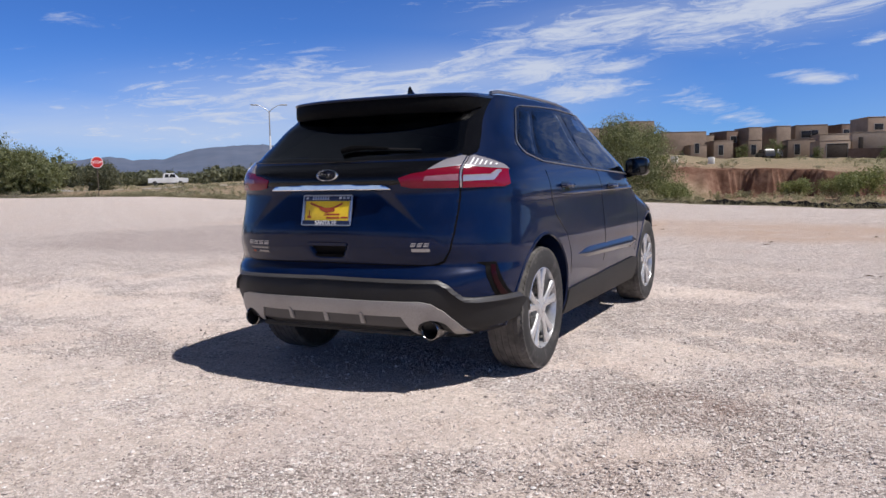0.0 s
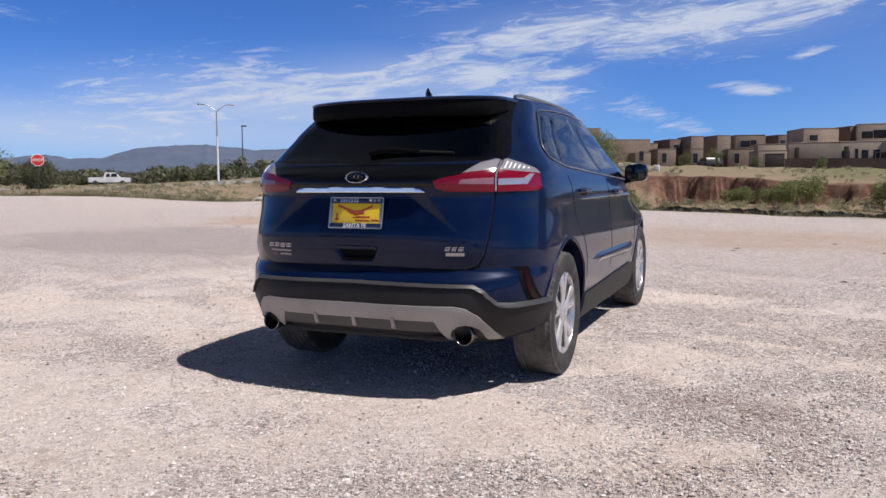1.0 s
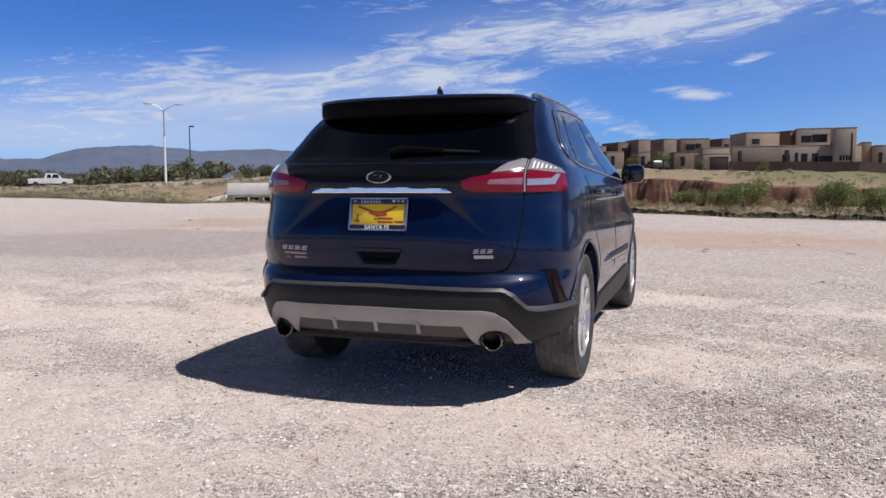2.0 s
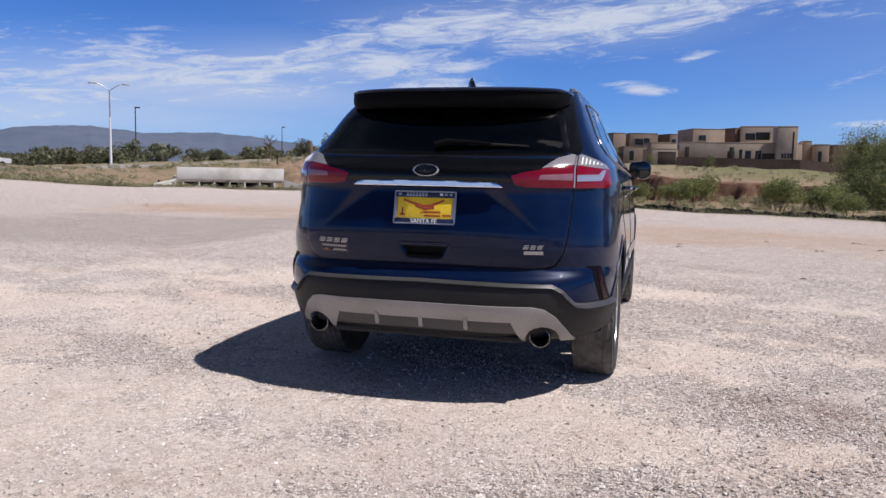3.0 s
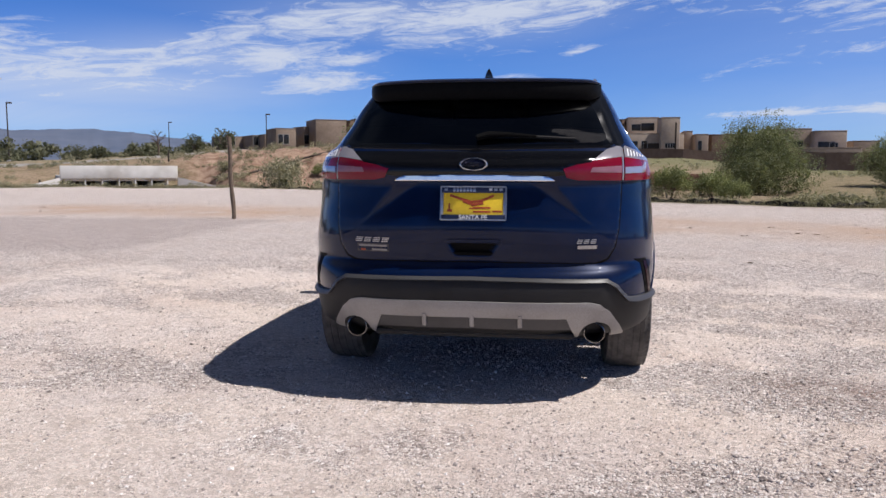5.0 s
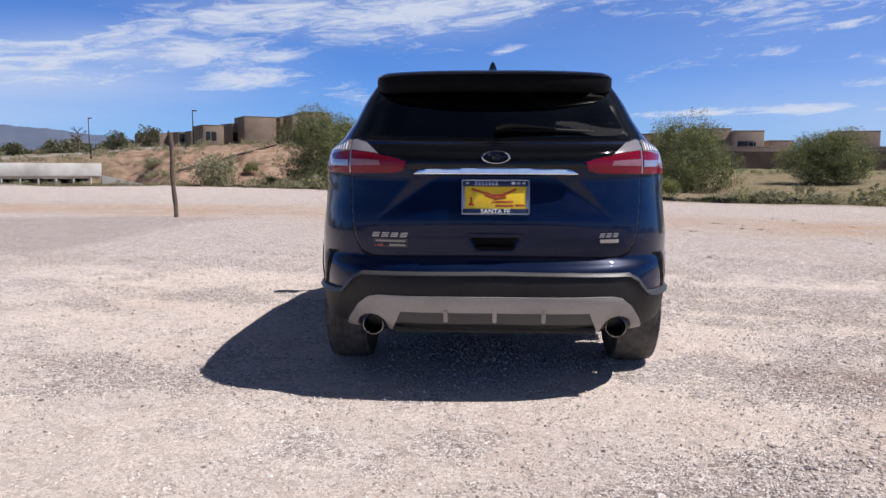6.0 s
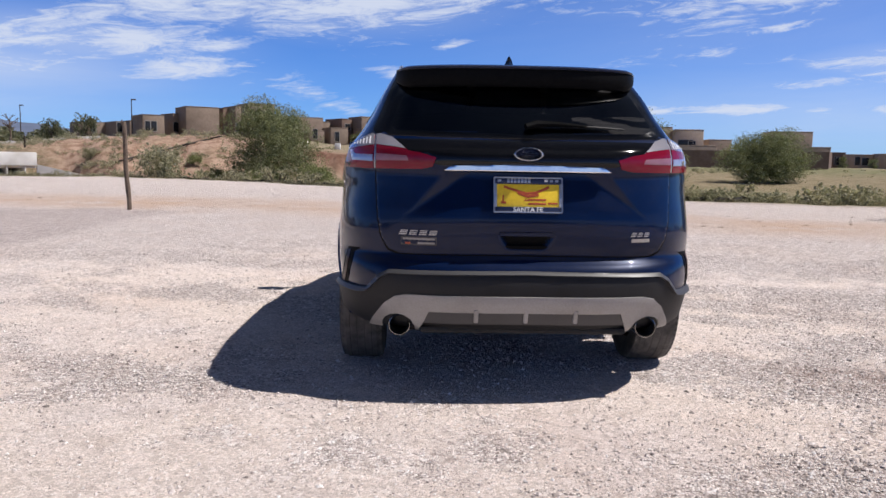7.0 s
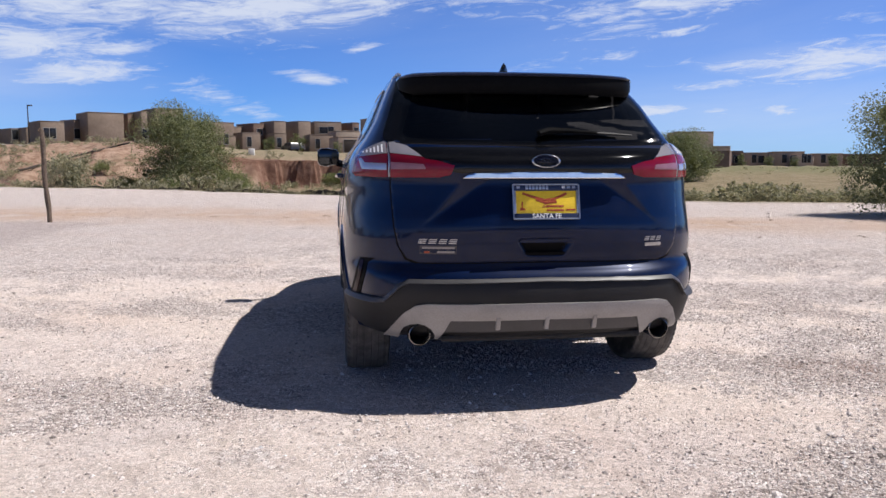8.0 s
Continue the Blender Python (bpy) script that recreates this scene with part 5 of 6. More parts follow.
STRAW = material("dry_grass", leaf_build((0.20, 0.175, 0.115), (0.33, 0.285, 0.20), (0.42, 0.37, 0.28)), Roughness=0.9)
BARK = material("bark", speckle((0.10, 0.075, 0.055), (0.20, 0.16, 0.12), 9, 1.5, 0.02), Roughness=0.9)
GREY_WOOD = material("weathered_wood", speckle((0.10, 0.07, 0.05), (0.21, 0.155, 0.115), 30, 3, 0.006), Roughness=0.9)


def leaf_cloud(lobes, count, size, seed, shell=0.4, core=0.5):
    """Leaf quads as arrays: lobes of (x, y, z, radius x, radius z)."""
    r = np.random.RandomState(seed)
    lob = np.array(lobes, float)
    w = lob[:, 3] ** 2 * lob[:, 4]
    pick = r.choice(len(lob), count, p=w / w.sum())
    d = r.normal(size=(count, 3))
    d /= np.linalg.norm(d, axis=1)[:, None]
    # twigs: leaves gather round a few hundred tips, so that gaps stay between them
    tips = max(20, count // 6)
    tip_d = r.normal(size=(tips, 3))
    tip_d /= np.linalg.norm(tip_d, axis=1)[:, None]
    tip_l = r.choice(len(lob), tips, p=w / w.sum())
    tip_r = shell + (1.03 - shell) * r.rand(tips) ** 0.7
    t = r.choice(tips, count)
    L = lob[tip_l[t]]
    c = L[:, :3] + tip_d[t] * tip_r[t][:, None] * np.stack([L[:, 3], L[:, 3], L[:, 4]], 1)
    c += d * (0.19 * L[:, 3] * r.rand(count) ** 0.7)[:, None] * (1, 1, 0.8)
    u = r.normal(size=(count, 3))
    u /= np.linalg.norm(u, axis=1)[:, None]
    v = np.cross(u, r.normal(size=(count, 3)))
    v /= np.linalg.norm(v, axis=1)[:, None]
    s = size * r.uniform(0.6, 1.35, count)[:, None]
    quad = np.stack([c - u * s, c + v * s * 0.45, c + u * s, c - v * s * 0.45], 1).reshape(-1, 3)
    # coarse inner foliage at all angles in each lobe, so that the crown is not hollow
    inner = []
    for x, y, z, rx, rz in lob:
        m = 26
        p = r.normal(size=(m, 3))
        p *= (core * r.rand(m) ** 0.33 / np.linalg.norm(p, axis=1))[:, None]
        p = p * (rx, rx, rz) + (x, y, z)
        a1 = r.normal(size=(m, 3))
        a1 *= 0.34 * rx * core / np.linalg.norm(a1, axis=1)[:, None]
        b1 = np.cross(a1, r.normal(size=(m, 3)))
        b1 *= 0.30 * rx * core / np.linalg.norm(b1, axis=1)[:, None]
        inner.append(np.stack([p - a1, p + b1, p + a1 * 0.8, p - b1], 1).reshape(-1, 3))
    return np.concatenate([quad] + inner)


def quads_object(name, v, mat, parent=None):
    me = bpy.data.meshes.new(name)
    me.from_pydata(v.tolist(), [], np.arange(len(v)).reshape(-1, 4).tolist())
    me.materials.append(mat)
    ob = new(name, me)
    if parent:
        ob.parent = parent
    return ob


def build_tree(height_m, wide, seed, mat, leaves=7000, leaf=0.10, trunk=0.30, core=0.30):
    """A bushy tree: forked trunk, limbs and an uneven leafy crown."""
    r = random.Random(seed)
    tree = new("tree")
    lobes = []
    for k in range(34):
        a = r.uniform(0, math.tau)
        q = r.random() ** 0.6 * wide * 0.34
        z = height_m * r.uniform(0.18, 0.80)
        z -= max(0, q / wide - 0.2) * height_m * 0.5
        s = wide * r.uniform(0.14, 0.22)
        lobes.append((q * math.cos(a), q * math.sin(a), max(z, s), s, s * r.uniform(0.75, 1.05)))
    for k in range(11):
        a, q = math.tau * k / 11 + r.uniform(-0.2, 0.2), wide * r.uniform(0.12, 0.30)
        s = wide * r.uniform(0.11, 0.16)
        lobes.append((q * math.cos(a), q * math.sin(a), height_m * r.uniform(0.08, 0.2), s, s * 0.8))
    lobes.append((0, 0, height_m * 0.80, wide * 0.15, height_m * 0.14))
    mx, my = [(max(q[i] + q[3] for q in lobes) + min(q[i] - q[3] for q in lobes)) / 2 for i in (0, 1)]
    lobes = [(x - mx, y - my, z, s, sz) for x, y, z, s, sz in lobes]
    quads_object("crown", leaf_cloud(lobes, leaves, leaf, seed, 0.35, core), mat, tree)
    part("trunk", tube([(0, 0, -0.3), (0.05, 0.03, height_m * 0.12), (-0.06, 0.05, height_m * 0.26), (0.05, -0.04, height_m * 0.45)], [trunk * 0.7, trunk * 0.5, trunk * 0.42, trunk * 0.22], 8), BARK, tree)
    for k, (x, y, z, s, sz) in enumerate(lobes[:9]):
        z0 = height_m * r.uniform(0.06, 0.28)
        part("limb", tube([(0, 0, z0), (x * 0.4 + r.uniform(-0.2, 0.2), y * 0.4, z0 + (z - z0) * 0.5), (x, y, z)], [trunk * 0.34, trunk * 0.2, trunk * 0.05], 6), BARK, tree)
    return tree


def build_shrub(name, tall, wide, seed, mat, leaves=900, leaf=0.07, lumps=15):
    r = random.Random(seed)
    shrub = new(name)
    lobes = [(r.uniform(-0.3, 0.3) * wide, r.uniform(-0.3, 0.3) * wide, tall * r.uniform(0.15, 0.62), wide * r.uniform(0.12, 0.24), tall * r.uniform(0.18, 0.32)) for k in range(lumps)]
    quads_object("foliage", leaf_cloud(lobes, leaves, leaf, seed, 0.25, 0.36), mat, shrub)
    for k in range(5):
        x, y, z = lobes[k][:3]
        part("stem", tube([(x * 0.2, y * 0.2, -0.15), (x * 0.6, y * 0.5, z * 0.6), (x, y, z)], [0.035, 0.025, 0.01], 5), BARK, shrub)
    return shrub


def plant(ob, az, d, scale=1.0, turn=0.0, sink=0.0, tall=1.0):
    x, y, z = ground_at(az, d)
    ob.matrix_world = pose(x, y, z - sink, 0, 0, turn) @ Matrix.Diagonal((scale, scale, scale * tall, 1))
    return ob


def copy_plant(ob, az, d, scale=1.0, turn=0.0, sink=0.0, tall=1.0):
    return plant(copy_thing(ob, Matrix.Identity(4)), az, d, scale, turn, sink, tall)


tagged(plant(build_tree(7.4, 8.6, 5, LEAF, 60000, 0.062), -11.9, 66, 1.06, 0, 0.1), "broad grey-green tree with an uneven crown beside the wash", "tree", "trees along the wash")
tagged(plant(build_tree(6.6, 10.5, 9, LEAF, 72000, 0.062), 14.4, 70, 1, 40, 0.1), "wide green tree with low branches beside the wash", "tree", "trees along the wash")
tagged(plant(build_tree(5.8, 8.2, 12, LEAF, 64000, 0.06), 23.1, 72, 1, 10, 0.1, 0.84), "rounded green tree on the dry bank", "tree", "trees along the wash")
tagged(plant(build_tree(3.4, 4.6, 15, LEAF, 150000, 0.030, 0.2, 0.45), 37.9, 20.4, 1.04, 70, 0.1), "tall green tree with feathery outer branches", "tree", "trees along the wash")
tagged(plant(build_tree(5.6, 11, 31, LEAF, 36000, 0.08, 0.3, 0.62), -57.5, 78, 1, 0, 0.2), "spreading green tree behind the road", "tree", "trees behind the road")
tagged(plant(build_tree(4.2, 8, 33, LEAF, 30000, 0.08, 0.3, 0.62), -54.5, 74, 1, 30, 0.2), "low spreading green tree behind the road", "tree", "trees behind the road")
tagged(plant(build_tree(3.6, 4.4, 35, JUNIPER, 15000, 0.08), -50.15, 84, 1, 0, 0.1), "dark rounded juniper tree behind the stop sign", "tree", "trees behind the road")

sage = build_shrub("shrub", 1.0, 1.6, 3, SAGE, 620, 0.062, 9)
tagged(sage, "pale grey-green sagebrush shrub on dry soil", "shrub", "shrubs on the scrubland")
olive = build_shrub("shrub", 2.5, 3.4, 7, FRESH, 9000, 0.052)
tagged(olive, "bright green leafy shrub in the wash", "shrub", "shrubs in the wash")
# Bearing, distance, size of the large shrubs
for k, (a, d, s, first) in enumerate([(-17.0, 72, 0.5, 1), (-15.6, 66, 0.6, 1), (-8.7, 62, 0.95, 0), (-8.9, 60, 1.0, 1), (8.4, 64, 1.25, 1), (1.5, 72, 1.0, 1), (-1.0, 74, 0.9, 1), (3.2, 66, 1.3, 1),
                                      (11.6, 60, 1.1, 1), (12.8, 56, 0.8, 1), (-12.2, float(EDGE(-12.2)) + 0.6, 0.55, 0), (-15.2, float(EDGE(-15.2)) + 0.8, 0.36, 0), (-9.9, float(EDGE(-9.9)) + 0.6, 0.42, 0), (-17.2, float(EDGE(-17.2)) + 0.8, 0.42, 0), (22.0, 60, 0.5, 0), (27.5, 56, 0.6, 0), (29.5, 60, 0.5, 0), (31.0, 58, 0.55, 0), (33.2, 50, 0.5, 0), (36.0, 48, 0.6, 0), (-12.8, 60, 0.7, 1), (25.8, float(EDGE(25.8)) + 1.6, 0.62, 0), (27.6, float(EDGE(27.6)) + 1.0, 0.5, 0), (20.4, float(EDGE(20.4)) + 1.4, 0.40, 0), (29.8, float(EDGE(29.8)) + 1.2, 0.36, 0), (18.6, float(EDGE(18.6)) + 3.0, 0.5, 0)]):
    src = olive if first else sage
    ob = src if (k == 0) else copy_thing(src, Matrix.Identity(4))
    plant(ob, a, d, s if first else s * 2.2, 37 * k, 0.05)
plant(sage, -14.0, 60, 2.0, 0, 0.05)
willow = build_shrub("shrub", 2.3, 3.2, 19, SAGE, 6500, 0.05, 18)
tagged(willow, "tall grey-green leafy shrub at the lot's edge", "shrub", "shrubs in the wash")
plant(willow, -19.9, float(EDGE(-19.9)) + 1.5, 1.05, 20, 0.1, 1.32)
copy_plant(willow, -21.6, float(EDGE(-21.6)) + 2.6, 0.6, 130, 0.1)
copy_plant(willow, -23.6, 74, 0.7, 210, 0.1)
rs = random.Random(8)
for k in range(150):
    a = rs.uniform(-60, 42)
    a = a if a > -38 or rs.random() < 0.35 else rs.uniform(17, 42)
    d = float(EDGE(a)) + rs.choice((1.2, 1.8, 3, 5, 8, 12, 18, 24)) * rs.uniform(0.8, 1.3)
    copy_plant(sage, a, d, rs.uniform(0.35, 0.8), rs.uniform(0, 360), 0.05)


def build_scrub():
    """Low sagebrush past counting, over the banks and along the lot's edge."""
    leaf = np.array([v.co[:] for ob in sage.children if ob.name.startswith("foliage") for v in ob.data.vertices])
    leaf = leaf.reshape(-1, 4, 3)[::2].reshape(-1, 3)
    places = [(rs.uniform(-48, -22), rs.uniform(56, 92), rs.uniform(0.3, 0.8), 1.0) for k in range(60)]
    places += [(rs.uniform(-46, -24), rs.uniform(66, 90), rs.uniform(0.5, 1.0), 0.8) for k in range(110)]
    for k in range(130):
        a = rs.uniform(-49, -23)
        if a < -34.5 or rs.random() < 0.45:
            places.append((a, float(EDGE(a)) + rs.uniform(0.2, 2.2), rs.uniform(0.4, 0.85), rs.uniform(0.6, 0.9)))
    places += [(rs.uniform(0, 40), rs.uniform(84, 134), rs.uniform(0.25, 0.7), 0.8) for k in range(130)]
    places += [(rs.uniform(-24, 14), rs.uniform(58, 82), rs.uniform(0.5, 1.2), 1.0) for k in range(110)]
    places += [(rs.uniform(-29, -7), rs.uniform(60, 96), rs.uniform(0.3, 0.75), 0.9) for k in range(190)]
    places += [(rs.uniform(-58, 40), rs.uniform(84, 118), rs.uniform(0.6, 1.3), 1.0) for k in range(60)]
    for k in range(430):
        a = rs.uniform(15, 42)
        places.append((a, float(EDGE(a)) + rs.choice((rs.uniform(0.3, 4.0), rs.uniform(0.3, 26.0))), rs.uniform(0.32, 1.0), rs.uniform(0.6, 0.9)))
    for k in range(150):
        a = rs.uniform(-29, -8)
        places.append((a, float(EDGE(a)) + rs.uniform(0.6, 3.5), rs.uniform(0.35, 0.8), rs.uniform(0.7, 1.1)))
    out = []
    for az, d, size, tall in places:
        x, y, z = ground_at(az, d)
        t = rs.uniform(0, math.tau)
        c, s = math.cos(t) * size, math.sin(t) * size
        out.append(np.stack([x + leaf[:, 0] * c - leaf[:, 1] * s, y + leaf[:, 0] * s + leaf[:, 1] * c, z - 0.04 + leaf[:, 2] * size * tall], 1))
    return quads_object("scrub", np.concatenate(out), SAGE)


tagged(build_scrub(), "pale grey-green sagebrush scattered over dry banks", "scrub", "", "stuff")


def build_far_woods():
    """Junipers on the rising ground, too many and too far to count."""
    r = random.Random(4)
    clouds = []
    for k in range(115):
        a = r.uniform(-64, -22)
        d = 122 + 100 * r.random() ** 1.6
        if -28 < a and d < 150:
            continue
        x, y = spot(a, d)
        z = float(height(a, d))
        w, h = r.uniform(3.0, 7.5), r.uniform(1.8, 4.9) * (0.72 if a > -34 else 1.0)
        lobes = [(x + r.uniform(-0.36, 0.36) * w, y + r.uniform(-0.36, 0.36) * w, z + h * r.uniform(0.06, 0.64), w * 0.26, h * 0.26) for j in range(10)]
        clouds.append(leaf_cloud(lobes, 1200, 0.10, k, shell=0.3, core=0.6))
    # an unseen belt added round the sides and back, for dark reflections in the paint
    for k in range(120):
        a = r.uniform(62, 292)
        d = r.uniform(52, 78)
        x, y = spot(a, d)
        w, h = r.uniform(3.5, 7.0), r.uniform(2.6, 5.4)
        lobes = [(x + r.uniform(-0.36, 0.36) * w, y + r.uniform(-0.36, 0.36) * w, h * r.uniform(0.22, 0.68), w * 0.26, h * 0.26) for j in range(8)]
        clouds.append(leaf_cloud(lobes, 260, 0.2, 300 + k, shell=0.4, core=0.7))
    return quads_object("far_woods", np.concatenate(clouds), JUNIPER)


tagged(build_far_woods(), "dark green junipers scattered over far rising ground", "woodland", "", "stuff")


def build_weeds():
    """Dry grass along the edge of the lot and over the scrubland."""
    r = np.random.RandomState(6)
    n = 42000
    a = r.uniform(-64, 46, n)
    d = EDGE(a) + np.where(a > -5, -0.1, -0.6) + np.abs(r.normal(0, 1, n)) * r.choice([1.0, 5, 22], n)
    z = height(a, d)
    x, y = EYE_X + d * np.sin(np.radians(a)), EYE_Y + d * np.cos(np.radians(a))
    h = r.uniform(0.06, 0.30, n) * np.where(d < EDGE(a) + 3, 0.6, 1.2)
    lean = r.normal(0, 0.12, (n, 2))
    w = r.uniform(0.005, 0.013, n)
    t = r.uniform(0, math.pi, n)
    dx, dy = np.cos(t) * w, np.sin(t) * w
    q = np.stack([np.stack([x - dx, y - dy, z - 0.03], 1), np.stack([x + dx, y + dy, z - 0.03], 1), np.stack([x + dx * 0.3 + lean[:, 0], y + dy * 0.3 + lean[:, 1], z + h], 1), np.stack([x - dx * 0.3 + lean[:, 0], y - dy * 0.3 + lean[:, 1], z + h], 1)], 1)
    return quads_object("dry_grass", q.reshape(-1, 3), STRAW)


def build_debris():
    """Flat clods, twigs and leaf litter lying about the lot."""
    r = np.random.RandomState(12)
    quads = []
    for k in range(110):
        x = r.uniform(-22, 12)
        y = np.interp(x, [-20, -13, -7.6, -1, 4.7, 11], [19, 18.5, 16.8, 15.0, 11.2, 10.8]) + r.normal(0, 2.6)
        w = r.uniform(0.012, 0.045)
        t = r.uniform(0, math.tau)
        for j in range(4):
            cx, cy, h = x + r.normal(0, w), y + r.normal(0, w * 0.5), r.uniform(0.004, 0.015)
            c, s = math.cos(t + j) * w, math.sin(t + j) * w
            a = [(cx - c, cy - s, 0.02), (cx + s * 0.4, cy - c * 0.4, 0.02), (cx + c, cy + s, 0.02), (cx - s * 0.3, cy + c * 0.3, 0.02 + h)]
            quads += a
    return quads_object("debris", np.array(quads), material("leaf_litter", leaf_build((0.08, 0.055, 0.04), (0.22, 0.15, 0.10), (0.30, 0.22, 0.15)), Roughness=0.95))


tagged(build_debris(), "brown clods and leaf litter scattered over the lot", "litter", "", "stuff")
tagged(build_weeds(), "straw-coloured dry grass along the lot's edge", "grass", "", "stuff")


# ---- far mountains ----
# air haze is put into the blue base colour and a weak glow
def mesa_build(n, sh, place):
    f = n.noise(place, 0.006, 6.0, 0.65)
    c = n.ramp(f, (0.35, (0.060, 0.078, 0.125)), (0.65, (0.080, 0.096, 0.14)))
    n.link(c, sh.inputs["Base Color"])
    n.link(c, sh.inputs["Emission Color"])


MESA = material("haze_painted_mountain", mesa_build, Roughness=1.0, Emission_Strength=0.55)


def build_mountains():
    top = at_az([(-80, 1.2), (-57, 1.4), (-52.5, 1.71), (-50.2, 2.02), (-48.8, 1.76), (-46.8, 1.82), (-44.7, 2.48), (-43, 2.66), (-40, 2.8), (-36.7, 2.46), (-32, 2.62), (-28.3, 2.25), (-24, 1.75), (-20, 1.5), (-10, 1.2), (-4, 0.7)])
    cols = np.arange(-80, -4, 0.2)
    verts, faces = [], []
    rows = 9
    for i in range(rows):
        t = i / (rows - 1)
        d = 2300 + 900 * t
        for a in cols:
            x, y = spot(a, d)
            e = float(top(a)) + 0.05 * float(fractal(np.array([a * 1.3]), np.array([0.0]), 31)[0]) + 0.03 * float(fractal(np.array([a * 5.0]), np.array([1.0]), 32)[0])
            z = (EYE_Z + 3200 * math.tan(radians(e))) * t ** 0.8 + 9 * math.sin(math.pi * t) * float(fractal(np.array([a * 0.7 + t]), np.array([t * 3.0]), 33)[0])
            verts.append((x, y, z - 3))
    n = len(cols)
    for i in range(rows - 1):
        faces += [(i * n + j, i * n + j + 1, (i + 1) * n + j + 1, (i + 1) * n + j) for j in range(n - 1)]
    me = bpy.data.meshes.new("backdrop")
    me.from_pydata(verts, [], faces)
    me.shade_smooth()
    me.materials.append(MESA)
    return new("backdrop", me)


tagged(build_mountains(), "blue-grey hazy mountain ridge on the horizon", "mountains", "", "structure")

# ---- adobe houses ----
STUCCO = material("adobe_stucco", speckle((0.33, 0.25, 0.195), (0.40, 0.305, 0.24), 2.0, 0.25, 0.01), Roughness=0.95)
# darker copy of the adobe: the rows' partial shade is put into its brown
STUCCO_SHADED = material("shaded_brown_stucco", speckle((0.235, 0.175, 0.135), (0.29, 0.22, 0.17), 2.0, 0.25, 0.01), Roughness=0.95)
STUCCO_DARK = material("brown_stucco", speckle((0.17, 0.11, 0.085), (0.21, 0.14, 0.11), 2.0, 0.3, 0.01), Roughness=0.95)
STUCCO_PALE = material("pale_stucco", speckle((0.41, 0.325, 0.26), (0.48, 0.385, 0.31), 2.0, 0.25, 0.01), Roughness=0.95)
PANE = material("dark_pane", speckle((0.02, 0.02, 0.022), (0.035, 0.035, 0.037), 0.8), Roughness=0.2, Specular_IOR_Level=0.25)
FRAME = material("window_frame_paint", speckle((0.30, 0.28, 0.25), (0.36, 0.34, 0.31), 4), Roughness=0.6)
# dark timber; also panels that stand for shade in porch and garage openings
SHADE_WOOD = material("timber_and_shade", speckle((0.035, 0.025, 0.02), (0.06, 0.045, 0.035), 4), Roughness=0.8)


def el_z(el, d):
    return EYE_Z + d * math.tan(radians(el))


def wall_block(house, a0, a1, el, d, deep=7.0, rot=20.0, mat=None, base=None):
    """A parapeted cube of a house that fills the bearings a0 to a1 and reaches up to el; returns its frame and width."""
    am = (a0 + a1) / 2
    x, y = spot(am, d)
    total = 2 * d * math.tan(radians((a1 - a0) / 2))
    c, s = math.cos(radians(rot)), abs(math.sin(radians(rot)))
    w = max((total - deep * s) / c, total * 0.35)
    deep = min(deep, (total - w * c) / max(s, 0.05)) if s > 0.05 else deep
    zb = float(height(am, d)) - 1.0 if base is None else base
    zt = el_z(el, d)
    m = pose(x, y, 0, 0, 0, -am + rot)
    bm = box((-w / 2, -deep / 2, zb), (w / 2, deep / 2, zt), 0.18)
    part("wall", bm, mat or STUCCO, house).matrix_local = m
    cap = bmesh.new()
    add_box(cap, (-w / 2 - 0.03, -deep / 2 - 0.03, zt - 0.02), (w / 2 + 0.03, deep / 2 + 0.03, zt + 0.10), 0.05)
    part("parapet", cap, mat or STUCCO, house).matrix_local = m
    return m, w, deep, zb + 1.0, zt


def opening(house, block, u, z0, wide, tall, name="window", mat=None):
    """A window or door in the front of a block: u from -1 to 1 across it, z0 over its ground."""
    m, w, deep, zb, zt = block
    x, y = u * (w / 2 - wide / 2 - 0.2), -deep / 2
    win = part(name, box((x - wide / 2, y - 0.03, zb + z0), (x + wide / 2, y + 0.05, zb + z0 + tall), 0.01), mat or PANE, house)
    win.matrix_local = m
    fr = bmesh.new()
    for lo, hi in (((-wide / 2 - 0.08, -0.08), (wide / 2 + 0.08, 0.0)), ((-wide / 2 - 0.08, tall), (wide / 2 + 0.08, tall + 0.08)), ((-wide / 2 - 0.08, 0), (-wide / 2, tall)), ((wide / 2, 0), (wide / 2 + 0.08, tall))):
        add_box(fr, (x + lo[0], y - 0.07, zb + z0 + lo[1]), (x + hi[0], y + 0.04, zb + z0 + hi[1]))
    part("frame", fr, FRAME, win, "", 0)
    return win


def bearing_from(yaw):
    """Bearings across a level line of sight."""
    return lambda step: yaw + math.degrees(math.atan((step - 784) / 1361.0))


